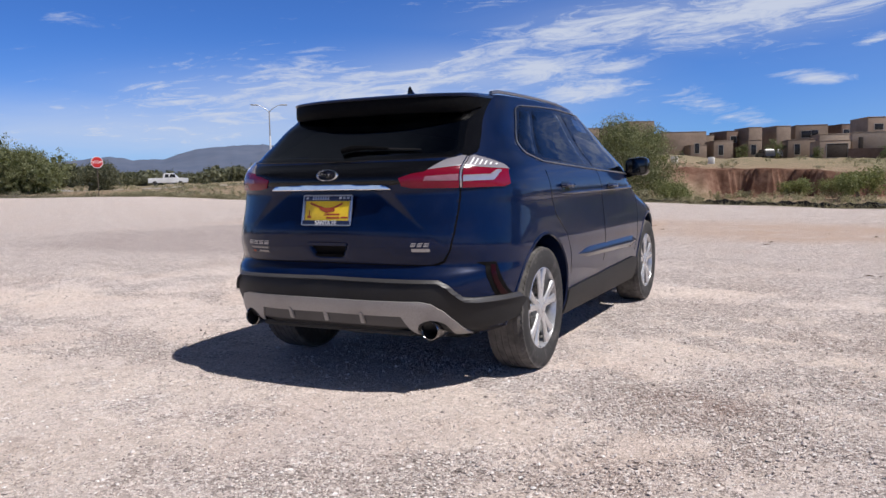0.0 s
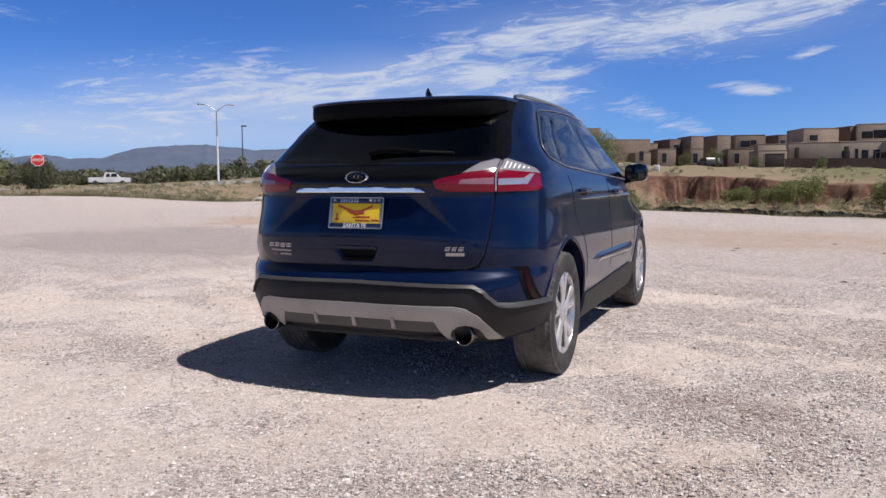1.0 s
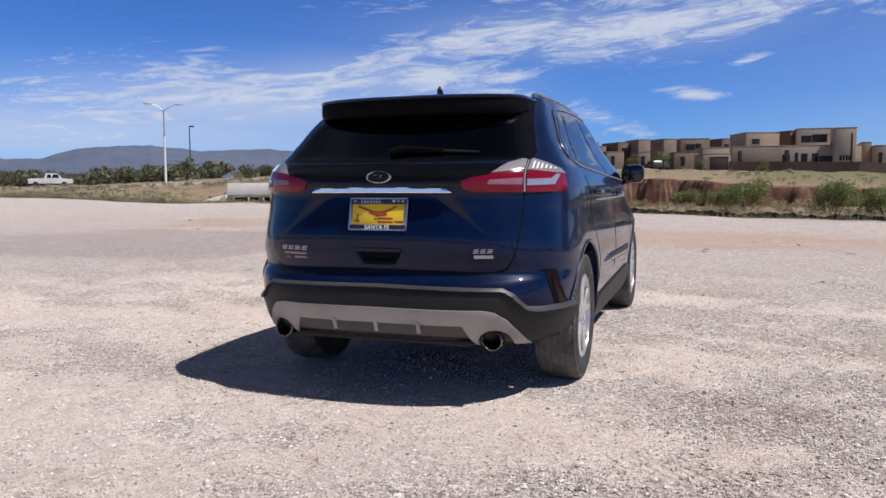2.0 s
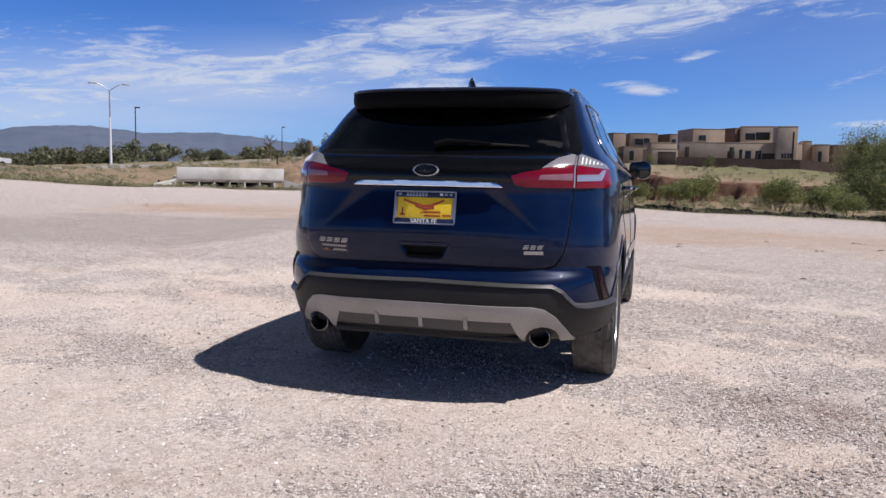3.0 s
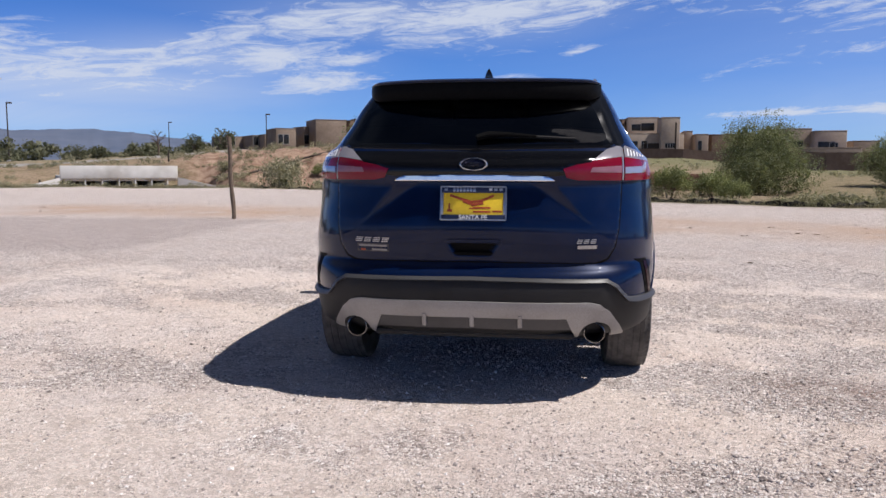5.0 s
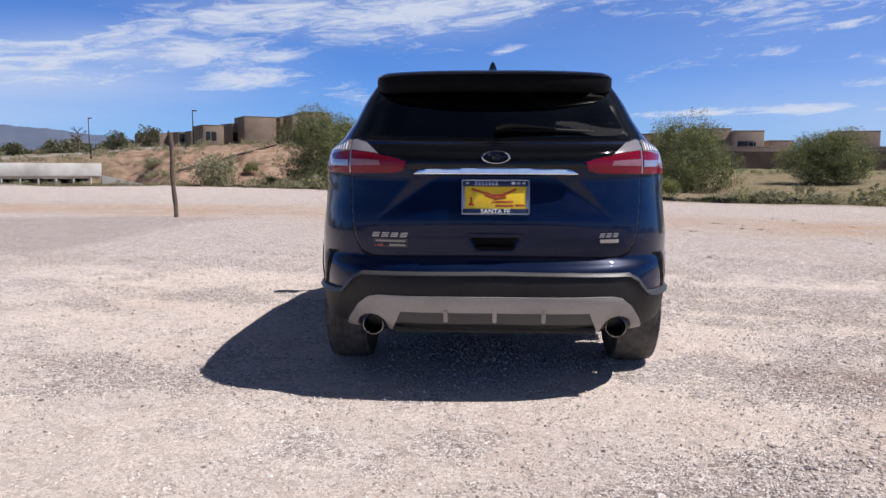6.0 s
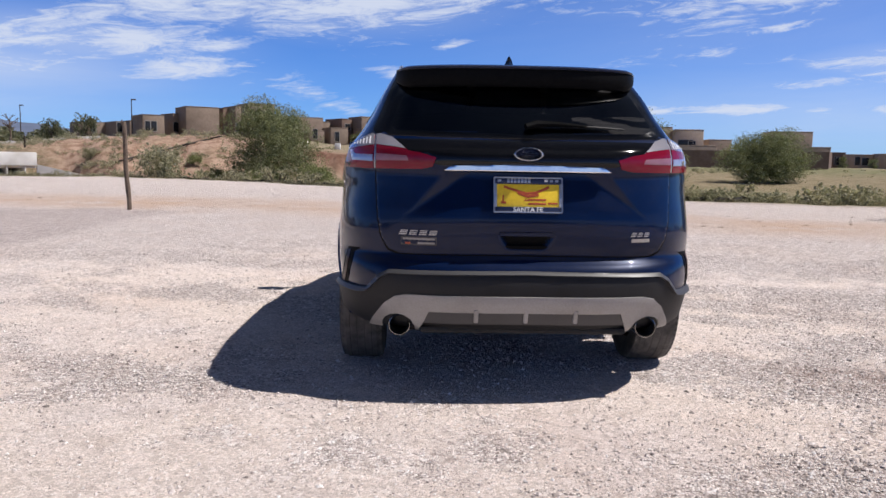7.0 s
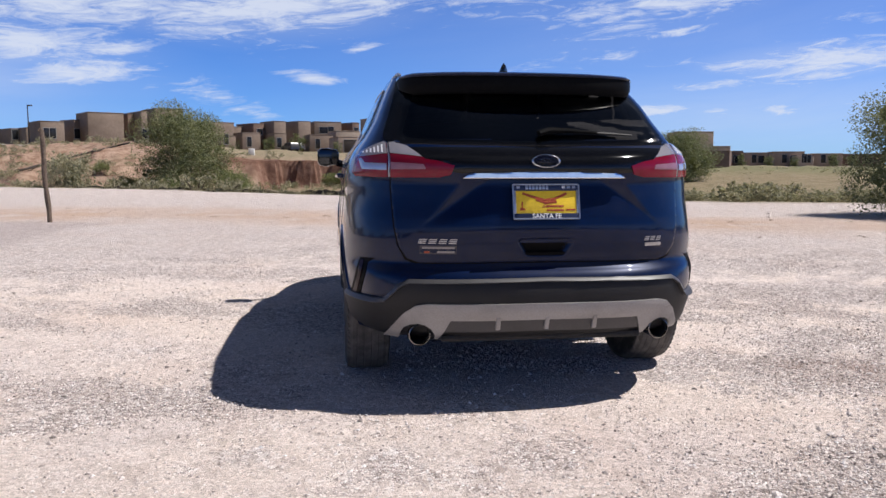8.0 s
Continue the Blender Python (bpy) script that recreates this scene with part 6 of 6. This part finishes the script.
def house_a():
    h = new("house")
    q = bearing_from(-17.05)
    d = 150
    low = wall_block(h, q(1236), q(1462), 2.43, d, 6, 8, STUCCO_PALE)
    for u, w, t in ((-0.15, 1.2, 1.9), (0.15, 1.0, 2.0), (0.02, 0.5, 2.2), (0.33, 1.0, 2.0)):
        opening(h, low, u, 0.8, w, t)
    opening(h, low, 0.68, 0.5, 4.6, 1.9, "porch_shade", SHADE_WOOD)
    up = wall_block(h, q(1236), q(1322), 3.33, d + 5, 8, 22, STUCCO)
    opening(h, up, -0.6, 4.6, 1.4, 1.0)
    # the dark stucco stands for shade on this block's turned face
    wall_block(h, q(1308), q(1352), 3.42, d + 7, 7, 38, STUCCO_DARK)
    mid = wall_block(h, q(1345), q(1412), 3.52, d + 6, 6, 6, STUCCO_PALE)
    opening(h, mid, -0.7, 4.9, 1.7, 1.2)
    opening(h, mid, 0.55, 4.9, 2.4, 1.4)
    tower = wall_block(h, q(1408), q(1454), 3.5, d - 1, 6, 8, STUCCO_PALE)
    for u in (-0.45, 0.0, 0.45):
        opening(h, tower, u, 1.6, 0.8, 0.8)
    m, w, deep, zb, zt = tower
    part("downpipe", box((w / 2 - 0.9, -deep / 2 - 0.12, zb), (w / 2 - 0.6, -deep / 2, zt - 0.9), 0.02), SHADE_WOOD, h).matrix_local = m
    ga = wall_block(h, q(1176), q(1240), 1.98, d - 2, 7, 14, STUCCO)
    opening(h, ga, 0.55, 0.0, 3.2, 2.3, "garage_opening", SHADE_WOOD)
    wall_block(h, q(1456), q(1480), 2.55, d + 3, 5, 8, STUCCO)
    ex = wall_block(h, q(1474), q(1512), 2.32, d + 1, 6, 10, STUCCO)
    opening(h, ex, -0.5, 1.0, 0.6, 2.2)
    wall_block(h, q(1490), q(1560), 2.28, d + 4, 6, 25, STUCCO_DARK)
    for step in (1256, 1336):
        a = q(step)
        x, y = spot(a, d - 5)
        part("buttress", box((-0.35, -0.35, float(height(a, d - 5)) - 0.3), (0.35, 0.35, el_z(2.2, d - 5)), 0.08), SHADE_WOOD, h).matrix_local = pose(x, y, 0)
    return h


def house_b():
    h = new("house")
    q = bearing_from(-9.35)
    d = 150
    wall_block(h, q(1296), q(1380), 2.3, d + 6, 7, 25, STUCCO_DARK)
    b = wall_block(h, q(1380), q(1476), 2.6, d + 2, 7, 12, STUCCO)
    opening(h, b, 0.5, 3.2, 2.2, 1.2)
    c = wall_block(h, q(1468), q(1540), 2.42, d, 7, 10, STUCCO_PALE)
    opening(h, c, -0.6, 3.0, 2.6, 1.6)
    opening(h, c, 0.3, 3.0, 1.2, 1.4)
    wall_block(h, q(1440), q(1568), 1.35, d - 7, 5, 6, STUCCO)
    wall_block(h, q(1530), q(1600), 1.75, d + 4, 7, 16, STUCCO)
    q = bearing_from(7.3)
    wall_block(h, q(1180), q(1262), 2.3, d + 3, 7, 14, STUCCO)
    wall_block(h, q(1230), q(1292), 1.3, d - 4, 6, 10, STUCCO)
    return h


def house_c():
    h = new("house")
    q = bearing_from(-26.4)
    d = 165
    rows = [(1200, 1222, 2.5, 4, 14, STUCCO_SHADED), (1216, 1262, 2.62, 6, 25, STUCCO_SHADED), (1252, 1304, 2.86, 4, 30, STUCCO_DARK), (1296, 1346, 3.04, 2, 24, STUCCO_SHADED), (1340, 1396, 3.06, 5, 28, STUCCO_SHADED),
            (1390, 1460, 3.04, 8, 12, STUCCO_SHADED), (1450, 1500, 3.0, 10, 30, STUCCO_DARK), (1206, 1250, 1.98, -4, 14, STUCCO_SHADED), (1244, 1296, 2.22, -3, 16, STUCCO_SHADED), (1306, 1346, 2.2, -3, 14, STUCCO_SHADED), (1380, 1440, 2.12, -4, 10, STUCCO_SHADED), (1430, 1500, 2.4, -2, 14, STUCCO_PALE)]
    for i, (p0, p1, e, dd, rot, mat) in enumerate(rows):
        b = wall_block(h, q(p0), q(p1), e, d + dd, 7, rot, mat)
        if i in (0, 2, 5, 6):
            opening(h, b, 0.3, (b[4] - b[3]) - 2.2, 1.2, 1.2)
        if i in (5,):
            opening(h, b, -0.5, (b[4] - b[3]) - 2.4, 1.8, 1.3)
        if i in (7, 8, 9, 10):
            opening(h, b, -0.4, 0.6, 0.9, 1.9)
        if i == 11:
            opening(h, b, 0.6, 0.0, 3.4, 2.4, "garage_opening", SHADE_WOOD)
    return h


def house_d():
    h = new("house")
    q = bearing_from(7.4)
    d = 150
    rows = [(-60, 14, 2.12, 20, 12, STUCCO_SHADED), (6, 44, 2.22, 14, 16, STUCCO_SHADED), (36, 66, 2.3, 10, 14, STUCCO_SHADED), (58, 122, 2.72, 0, 14, STUCCO_SHADED), (116, 150, 2.88, 5, 25, STUCCO_SHADED), (143, 226, 3.36, 2, 14, STUCCO_SHADED),
            (204, 246, 3.36, 4, 32, STUCCO_DARK), (234, 268, 3.52, 2, 20, STUCCO_SHADED), (258, 330, 3.72, 6, 18, STUCCO_SHADED), (320, 420, 2.9, 16, 20, STUCCO_SHADED)]
    for i, (p0, p1, e, dd, rot, mat) in enumerate(rows):
        b = wall_block(h, q(p0), q(p1), e, d + dd, 8, rot, mat)
        if i in (0, 1, 3, 4, 7):
            opening(h, b, 0.0, 1.0, 1.0, 1.7)
        if i == 3:
            opening(h, b, -0.8, 1.0, 0.9, 1.7)
    return h


def house_e():
    h = new("house")
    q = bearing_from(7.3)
    d = 190
    for i, (p0, p1, e, dd, mat) in enumerate([(1286, 1320, 0.98, 10, STUCCO_DARK), (1312, 1368, 0.86, 6, STUCCO), (1362, 1428, 0.92, 2, STUCCO), (1404, 1444, 0.6, -4, STUCCO_PALE), (1432, 1496, 0.78, 8, STUCCO), (1480, 1568, 0.74, 14, STUCCO_DARK)]):
        b = wall_block(h, q(p0), q(p1), e, d + dd, 7, 12, mat)
        opening(h, b, 0.4, 0.8, 1.4, 1.6)
        opening(h, b, -0.4, 0.8, 1.0, 1.8)
    return h


for make, words in ((house_a, "two-storey tan adobe house with a flat parapet roof and tower"), (house_b, "low tan adobe house behind a brown wall"), (house_c, "row of stepped brown adobe houses on the bank top"),
                    (house_d, "stepped brown adobe house with blank upper walls"), (house_e, "far low brown adobe houses on open grassland")):
    tagged(make(), words, "house", "adobe houses")


def garden_wall(points, tall):
    """A plain wall of brown stucco along bearings and distances."""
    bm = bmesh.new()
    for (a0, d0), (a1, d1) in zip(points, points[1:]):
        p, r = Vector(ground_at(a0, d0)), Vector(ground_at(a1, d1))
        n = Vector((-(r - p).y, (r - p).x, 0)).normalized() * 0.15
        lo = min(p.z, r.z) - 0.5
        vs = [bm.verts.new(v) for v in [(q.x + s * n.x, q.y + s * n.y, zz) for q, s in ((p, -1), (r, -1), (r, 1), (p, 1)) for zz in (lo, q.z + tall)]]
        for f in ((0, 2, 3, 1), (2, 4, 5, 3), (4, 6, 7, 5), (6, 0, 1, 7), (1, 3, 5, 7)):
            bm.faces.new([vs[i] for i in f])
    bmesh.ops.recalc_face_normals(bm, faces=bm.faces[:])
    return part("garden_wall", bm, STUCCO_DARK, None, "", 0)


tagged(garden_wall([(1.4, 138), (5, 136), (9.4, 136), (12.5, 138)], 1.5), "low brown stucco garden wall before a house", "wall", "garden walls")
tagged(garden_wall([(16.0, 128), (18.5, 124), (21.5, 126), (27.6, 130), (27.8, 140)], 2.6), "long dark brown stucco garden wall", "wall", "garden walls")

# ---- street lamps, sign, post ----
STEEL = material("galvanised_steel", speckle((0.42, 0.42, 0.42), (0.52, 0.52, 0.52), 6, 1), Metallic=0.6, Roughness=0.5)
BROWN_STEEL = material("brown_steel", speckle((0.06, 0.045, 0.035), (0.10, 0.075, 0.06), 6, 1), Roughness=0.6, Metallic=0.3)
SIGN_RED = material("sign_red", speckle((0.50, 0.02, 0.02), (0.58, 0.035, 0.03), 9), Roughness=0.45)
SIGN_BACK = material("sign_back", speckle((0.35, 0.35, 0.35), (0.45, 0.45, 0.45), 9), Metallic=0.7, Roughness=0.5)


def double_lamp(az, d, top):
    x, y, z = ground_at(az, d)
    lamp = new("street_lamp")
    lamp.matrix_world = pose(x, y, z, 0, 0, -az)
    h = top - z
    part("pole", tube([(0, 0, -0.3), (0, 0, h * 0.65)], [0.15, 0.11], 10), WHITE, lamp, "white lower pole")
    part("upper_pole", tube([(0, 0, h * 0.65), (0, 0, h)], [0.09, 0.07], 10), STEEL, lamp)
    part("base_plate", box((-0.25, -0.25, -0.1), (0.25, 0.25, 0.12), 0.03), STEEL, lamp)
    for s in (1, -1):
        arm = part("arm", tube([(0, 0, h - 0.1), (s * 0.5, 0, h + 0.32), (s * 1.0, 0, h + 0.62), (s * 1.45, 0, h + 0.72)], [0.05, 0.045, 0.04, 0.035], 6), STEEL, lamp)
        part("lamp_head", box((s * 1.75 - 0.45, -0.14, h + 0.66), (s * 1.75 + 0.45, 0.14, h + 0.80), 0.05), STEEL, arm)
    return lamp


def single_lamp(az, d, top):
    x, y, z = ground_at(az, d)
    lamp = new("street_lamp")
    lamp.matrix_world = pose(x, y, z, 0, 0, -az)
    h = top - z
    part("pole", tube([(0, 0, -0.3), (0, 0, h)], [0.12, 0.08], 8), BROWN_STEEL, lamp)
    part("lamp_head", box((-0.1, -0.18, h - 0.1), (0.75, 0.18, h + 0.12), 0.05), BROWN_STEEL, lamp)
    part("base_plate", box((-0.3, -0.3, -0.1), (0.3, 0.3, 0.3), 0.04), STEEL, lamp)
    return lamp


tagged(double_lamp(-38.6, 97, el_z(5.15, 97)), "tall street lamp with two arms and a white pole", "street lamp", "street lamps")
for a, d, e in ((-37.05, 135, 4.08), (-27.2, 190, 3.1), (-20.6, 150, 3.78)):
    tagged(single_lamp(a, d, el_z(e, d)), "slim brown street lamp with a single head", "street lamp", "street lamps")


def stop_sign():
    x, y, z = ground_at(-49.75, 56)
    sign = new("stop_sign")
    sign.matrix_world = pose(x, y, z, 0, 0, 51 - 6)
    h = el_z(1.6, 56) - z
    oct8 = lambda r: [(r * math.cos(k), r * math.sin(k)) for k in (math.tau * (j + 0.5) / 8 for j in range(8))]
    for name, r, y0, y1, mat in (("border", 0.41, -0.012, -0.002, WHITE), ("face", 0.372, -0.016, -0.008, SIGN_RED)):
        verts = [(a, yy, h + b) for yy in (y0, y1) for a, b in oct8(r)]
        bm = bm_mesh(verts, [tuple(range(8)), tuple(range(8, 16))] + [(j, (j + 1) % 8, 8 + (j + 1) % 8, 8 + j) for j in range(8)])
        bmesh.ops.recalc_face_normals(bm, faces=bm.faces[:])
        part(name, bm, mat, sign, "", 0)
    words = text_mesh("STOP", 0.25)
    bmesh.ops.transform(words, matrix=pose(0, -0.018, h, 90), verts=words.verts[:])
    part("words", words, WHITE, sign, "white letters", 0)
    part("post", box((-0.03, 0.0, -0.4), (0.03, 0.05, h + 0.35), 0.008), BROWN_STEEL, sign)
    return sign


tagged(stop_sign(), "red octagonal stop sign on a brown steel post", "sign")


def wooden_post():
    post = new("wooden_post")
    post.matrix_world = pose(-6.72, 13.1, 0.0)
    pts, rad = [], []
    for k in range(15):
        t = k / 14
        pts.append((-0.07 * t + 0.012 * math.sin(t * 9), 0.01 * math.sin(t * 7), -0.2 + 2.06 * t))
        rad.append(0.050 - 0.006 * t + 0.004 * math.sin(t * 23))
    bm = tube(pts, rad, 12)
    for v in bm.verts:
        v.co.x += 0.005 * math.sin(v.co.z * 31 + v.co.y * 80)
    part("shaft", bm, GREY_WOOD, post)
    part("knob", tube([(-0.075, 0, 1.80), (-0.12, 0, 1.85), (-0.10, 0.0, 1.90)], [0.03, 0.026, 0.012], 7), GREY_WOOD, post)
    wire = [(-0.03 + 0.056 * math.cos(a), 0.056 * math.sin(a), 1.15 + 0.01 * a) for a in np.linspace(0, 12.5, 40)]
    part("wire", tube(wire, 0.003, 5), BROWN_STEEL, post)
    return post


tagged(wooden_post(), "weathered round wooden post standing in the gravel", "post")

# ---- culvert with its concrete parapet ----
CONCRETE = material("pale_concrete", speckle((0.72, 0.70, 0.665), (0.80, 0.78, 0.75), 1.5, 0.4, 0.01), Roughness=0.9)


def culvert():
    c = new("culvert")
    d = 70
    x0, y0 = spot(-34.3, d)
    x1, y1 = spot(-26.9, d + 1)
    long = math.hypot(x1 - x0, y1 - y0)
    c.matrix_world = pose(x0, y0, 0, 0, 0, math.degrees(math.atan2(y1 - y0, x1 - x0)))
    zt, zm, zb = el_z(0.10, d), el_z(-0.78, d), el_z(-1.6, d)
    slab = box((0, -0.15, zm), (long, 0.35, zt), 0.04)
    part("parapet", slab, CONCRETE, c, "pale cast concrete parapet")
    part("deck", box((0, 0.3, zm - 0.2), (long, 9.0, zm + 0.25), 0.03), CONCRETE, c)
    for k in range(7):
        x = 0.55 + k * (long - 1.0) / 6.3
        part("pier", box((x - 0.05, -0.05, zb), (x + 0.05, 8.0, zm - 0.002), 0.02), CONCRETE, c)
    # black wall added behind the piers in place of the dark inside the openings
    part("shade_wall", box((0, 6.0, zb), (long, 6.4, zm - 0.22), 0.02), DARK, c)
    for s, xx in ((1, long), (-1, 0.0)):
        verts = [(xx, -0.1, zb), (xx + s * 3.4, -1.6, zb), (xx + s * 3.4, -1.6, zb + 0.25), (xx, -0.1, zm + 0.1)]
        verts += [(a, b + 0.3, e) for a, b, e in verts]
        bm = bm_mesh(verts, [(0, 1, 2, 3), (7, 6, 5, 4), (0, 4, 5, 1), (1, 5, 6, 2), (2, 6, 7, 3), (3, 7, 4, 0)])
        bmesh.ops.recalc_face_normals(bm, faces=bm.faces[:])
        part("wing_wall", bm, CONCRETE, c, "", 0)
    return c


tagged(culvert(), "long pale concrete road culvert with square openings", "culvert")
for a, d in ((-34.9, 72), (-35.5, 74), (-27.4, 84)):
    x, y, z = ground_at(a, d)
    m = part("marker_post", tube([(0, 0, -0.2), (0, 0, 0.9)], [0.09, 0.08], 8), SHADE_WOOD)
    m.matrix_world = pose(x, y, z)
    tagged(m, "short dark marker post by the road", "post", "marker posts")


def silt_fence(a0, a1):
    """A low black cloth fence that sags along the lot's edge."""
    bm = bmesh.new()
    prev = None
    for a in np.arange(a0, a1, 0.08):
        d = float(EDGE(a)) + 0.25 + 0.10 * math.sin(a * 1.9) + 0.05 * math.sin(a * 5)
        x, y, z = ground_at(a, d)
        t = (0.13 if a > -5 else 0.07) + 0.03 * math.sin(a * 1.3) + 0.025 * math.sin(a * 4.7) + 0.015 * math.sin(a * 11.7)
        now = [bm.verts.new((x + dx, y + dy, zz)) for dx, dy, zz in ((0, 0, -0.35), (0.02, -0.03, t * 0.5), (0, 0.02, t), (0, 0.05, t), (0.02, 0.03, -0.35))]
        if prev:
            for j in range(4):
                bm.faces.new((prev[j], now[j], now[j + 1], prev[j + 1]))
        prev = now
    return part("silt_fence", bm, material("black_cloth", speckle((0.012, 0.011, 0.010), (0.035, 0.032, 0.028), 5, 1, 0.01), Roughness=0.9))


tagged(silt_fence(-20, 21), "low sagging black silt fence along the lot edge", "fence")


# ---- far vehicles ----
WHITE_PAINT = material("white_paint", speckle((0.70, 0.70, 0.70), (0.78, 0.78, 0.78), 2, 0.5), Roughness=0.3, Coat_Weight=0.6)
DARK_PAINT = material("dark_paint", speckle((0.03, 0.03, 0.035), (0.05, 0.05, 0.055), 2, 0.5), Roughness=0.3, Coat_Weight=0.6)


def vehicle(name, mat, profile, windows, length, width=1.85):
    """A vehicle from its side profile (along, height), with glass and wheels."""
    car = new(name)
    n = len(profile)
    verts = []
    for s, k in ((-1, 1.0), (1, 1.0)):
        for x, z in profile:
            inset = 0.16 * max(0, (z - 1.0) / 0.8)
            verts.append((x, s * (width / 2 - inset), z))
    faces = [tuple(range(n))[::-1], tuple(range(n, 2 * n))] + [(j, (j + 1) % n, n + (j + 1) % n, n + j) for j in range(n)]
    bm = bm_mesh(verts, faces)
    bmesh.ops.recalc_face_normals(bm, faces=bm.faces[:])
    bmesh.ops.bevel(bm, geom=bm.edges[:], offset=0.05, segments=2, affect="EDGES", clamp_overlap=True)
    part("body", bm, mat, car)
    for x0, x1, z0, z1 in windows:
        for s in (-1, 1):
            y = lambda z: s * (width / 2 - 0.16 * max(0, (z - 1.0) / 0.8) + 0.01)
            vs = [(x0, y(z0), z0), (x1, y(z0), z0), (x1 - 0.08, y(z1), z1), (x0 + 0.12, y(z1), z1)]
            part("side_window", bm_mesh(vs + [(a, b - s * 0.03, c) for a, b, c in vs], [(0, 1, 2, 3), (7, 6, 5, 4), (0, 4, 5, 1), (1, 5, 6, 2), (2, 6, 7, 3), (3, 7, 4, 0)]), PANE, car, "", 0)
    for x in (0.9, length - 1.0):
        for s in (-1, 1):
            w = part("wheel", add_lathe(bmesh.new(), [(0.0003, 0.12), (0.20, 0.12), (0.22, 0.13), (0.33, 0.13), (0.37, 0.09), (0.37, -0.09), (0.33, -0.13), (0.0003, -0.13)], 20), RUBBER, car)
            w.matrix_local = pose(x, s * (width / 2 - 0.1), 0.37, 0, 0, 90)
    return car


PICKUP = [(0, 0.45), (5.4, 0.45), (5.45, 0.95), (5.35, 1.1), (4.1, 1.2), (3.5, 1.82), (2.15, 1.85), (1.95, 1.18), (0.0, 1.15)]
WAGON = [(0, 0.4), (4.6, 0.4), (4.65, 0.85), (4.5, 1.0), (3.6, 1.1), (2.9, 1.68), (0.5, 1.7), (0.1, 1.1)]
truck = vehicle("pickup_truck", WHITE_PAINT, PICKUP, [(2.25, 2.85, 1.22, 1.70), (2.9, 3.75, 1.22, 1.70)], 5.4)
truck.matrix_world = pose(*ground_at(-47.2, 118), 0, 0, 42)
tagged(truck, "white pickup truck on the far road", "pickup truck")
for az, d, turn, mat, words in ((-4.0, 160, 78, WHITE_PAINT, "white van parked before adobe houses"), (-3.35, 152, 118, DARK_PAINT, "dark car parked before adobe houses"), (-2.9, 158, 120, WHITE_PAINT, "white car parked beside a dark one"), (0.6, 160, 176, WHITE_PAINT, "white car parked before a garage")):
    v = vehicle("parked_car", mat, WAGON, [(0.55, 1.5, 1.08, 1.58), (1.55, 3.2, 1.08, 1.58)], 4.6)
    v.matrix_world = pose(*ground_at(az, d), 0, 0, turn)
    tagged(v, words, "car", "parked cars")
# pale utility boxes on the bank top
for az, d in ((-6.8, 98), (-9.2, 92)):
    x, y, z = ground_at(az, d)
    b = part("utility_box", box((-0.35, -0.3, -0.1), (0.35, 0.3, 0.85), 0.05), CONCRETE)
    b.matrix_world = pose(x, y, z)
    tagged(b, "small pale utility box on the bank", "utility box", "utility boxes")


# a dark round bar laid up the slope of the bank, straight to the eye
pts = []
for k in range(25):
    t = k / 24
    a, rise = -22.2 + 7.1 * t, math.tan(radians(-0.55 + 1.95 * t))
    ds = np.arange(58.0, 81.5, 0.1)
    d = float(ds[np.argmin(np.abs(height(a, ds) - EYE_Z - ds * rise))])
    x, y, z = ground_at(a, d)
    pts.append((x, y, z + 0.12))
pipe = part("bank_bar", tube(pts, 0.09, 8), SHADE_WOOD)
tagged(pipe, "dark straight bar lying up the dry bank", "pipe")


def dead_tree(az, d, top):
    x, y, z = ground_at(az, d)
    t = new("dead_tree")
    t.matrix_world = pose(x, y, z)
    h = top - z
    r = random.Random(2)
    part("trunk", tube([(0, 0, -0.3), (0.1, 0, h * 0.3), (-0.05, 0, h * 0.55), (0.1, 0, h * 0.8)], [0.16, 0.12, 0.08, 0.03], 7), GREY_WOOD, t)
    for k in range(16):
        z0 = h * r.uniform(0.28, 0.72)
        a, q, up = r.uniform(0, math.tau), r.uniform(0.5, 1.3), h * r.uniform(0.12, 0.26)
        bm = tube([(0, 0, z0), (q * 0.5 * math.cos(a), q * 0.5 * math.sin(a), z0 + up * 0.55), (q * math.cos(a), q * math.sin(a), z0 + up)], [0.05, 0.035, 0.012], 5)
        for j in range(4):
            e, f = a + r.uniform(-1.2, 1.2), r.uniform(0.25, 0.6)
            p = Vector((q * 0.7 * math.cos(a), q * 0.7 * math.sin(a), z0 + up * 0.72))
            add_tube(bm, [p, p + Vector((f * math.cos(e), f * math.sin(e), r.uniform(0.1, 0.5)))], [0.022, 0.008], 4)
        part("branch", bm, GREY_WOOD, t)
    return t


tagged(dead_tree(-28.0, 120, el_z(2.7, 120)), "bare dead tree with grey branches by the road", "tree")
for k, (a, d, s) in enumerate([(-25.6, 130, 0.62), (-23.6, 128, 0.75), (-5.2, 158, 0.55), (-6.6, 160, 0.5), (-33.0, 112, 0.42), (3.6, 134, 0.42), (-0.4, 140, 0.4), (-3.1, 158, 0.7), (28.6, 172, 0.5), (30.4, 176, 0.45), (32.0, 170, 0.4), (34.3, 174, 0.5), (35.4, 168, 0.45), (26.6, 170, 0.4)]):
    ob = build_tree(5.6, 6.0, 50 + k, JUNIPER if k < 2 or k == 4 else LEAF, 2600, 0.17)
    plant(ob, a, d, s, 40 * k, 0.1)
    tagged(ob, "small dark green tree on far dry ground", "tree", "small far trees")
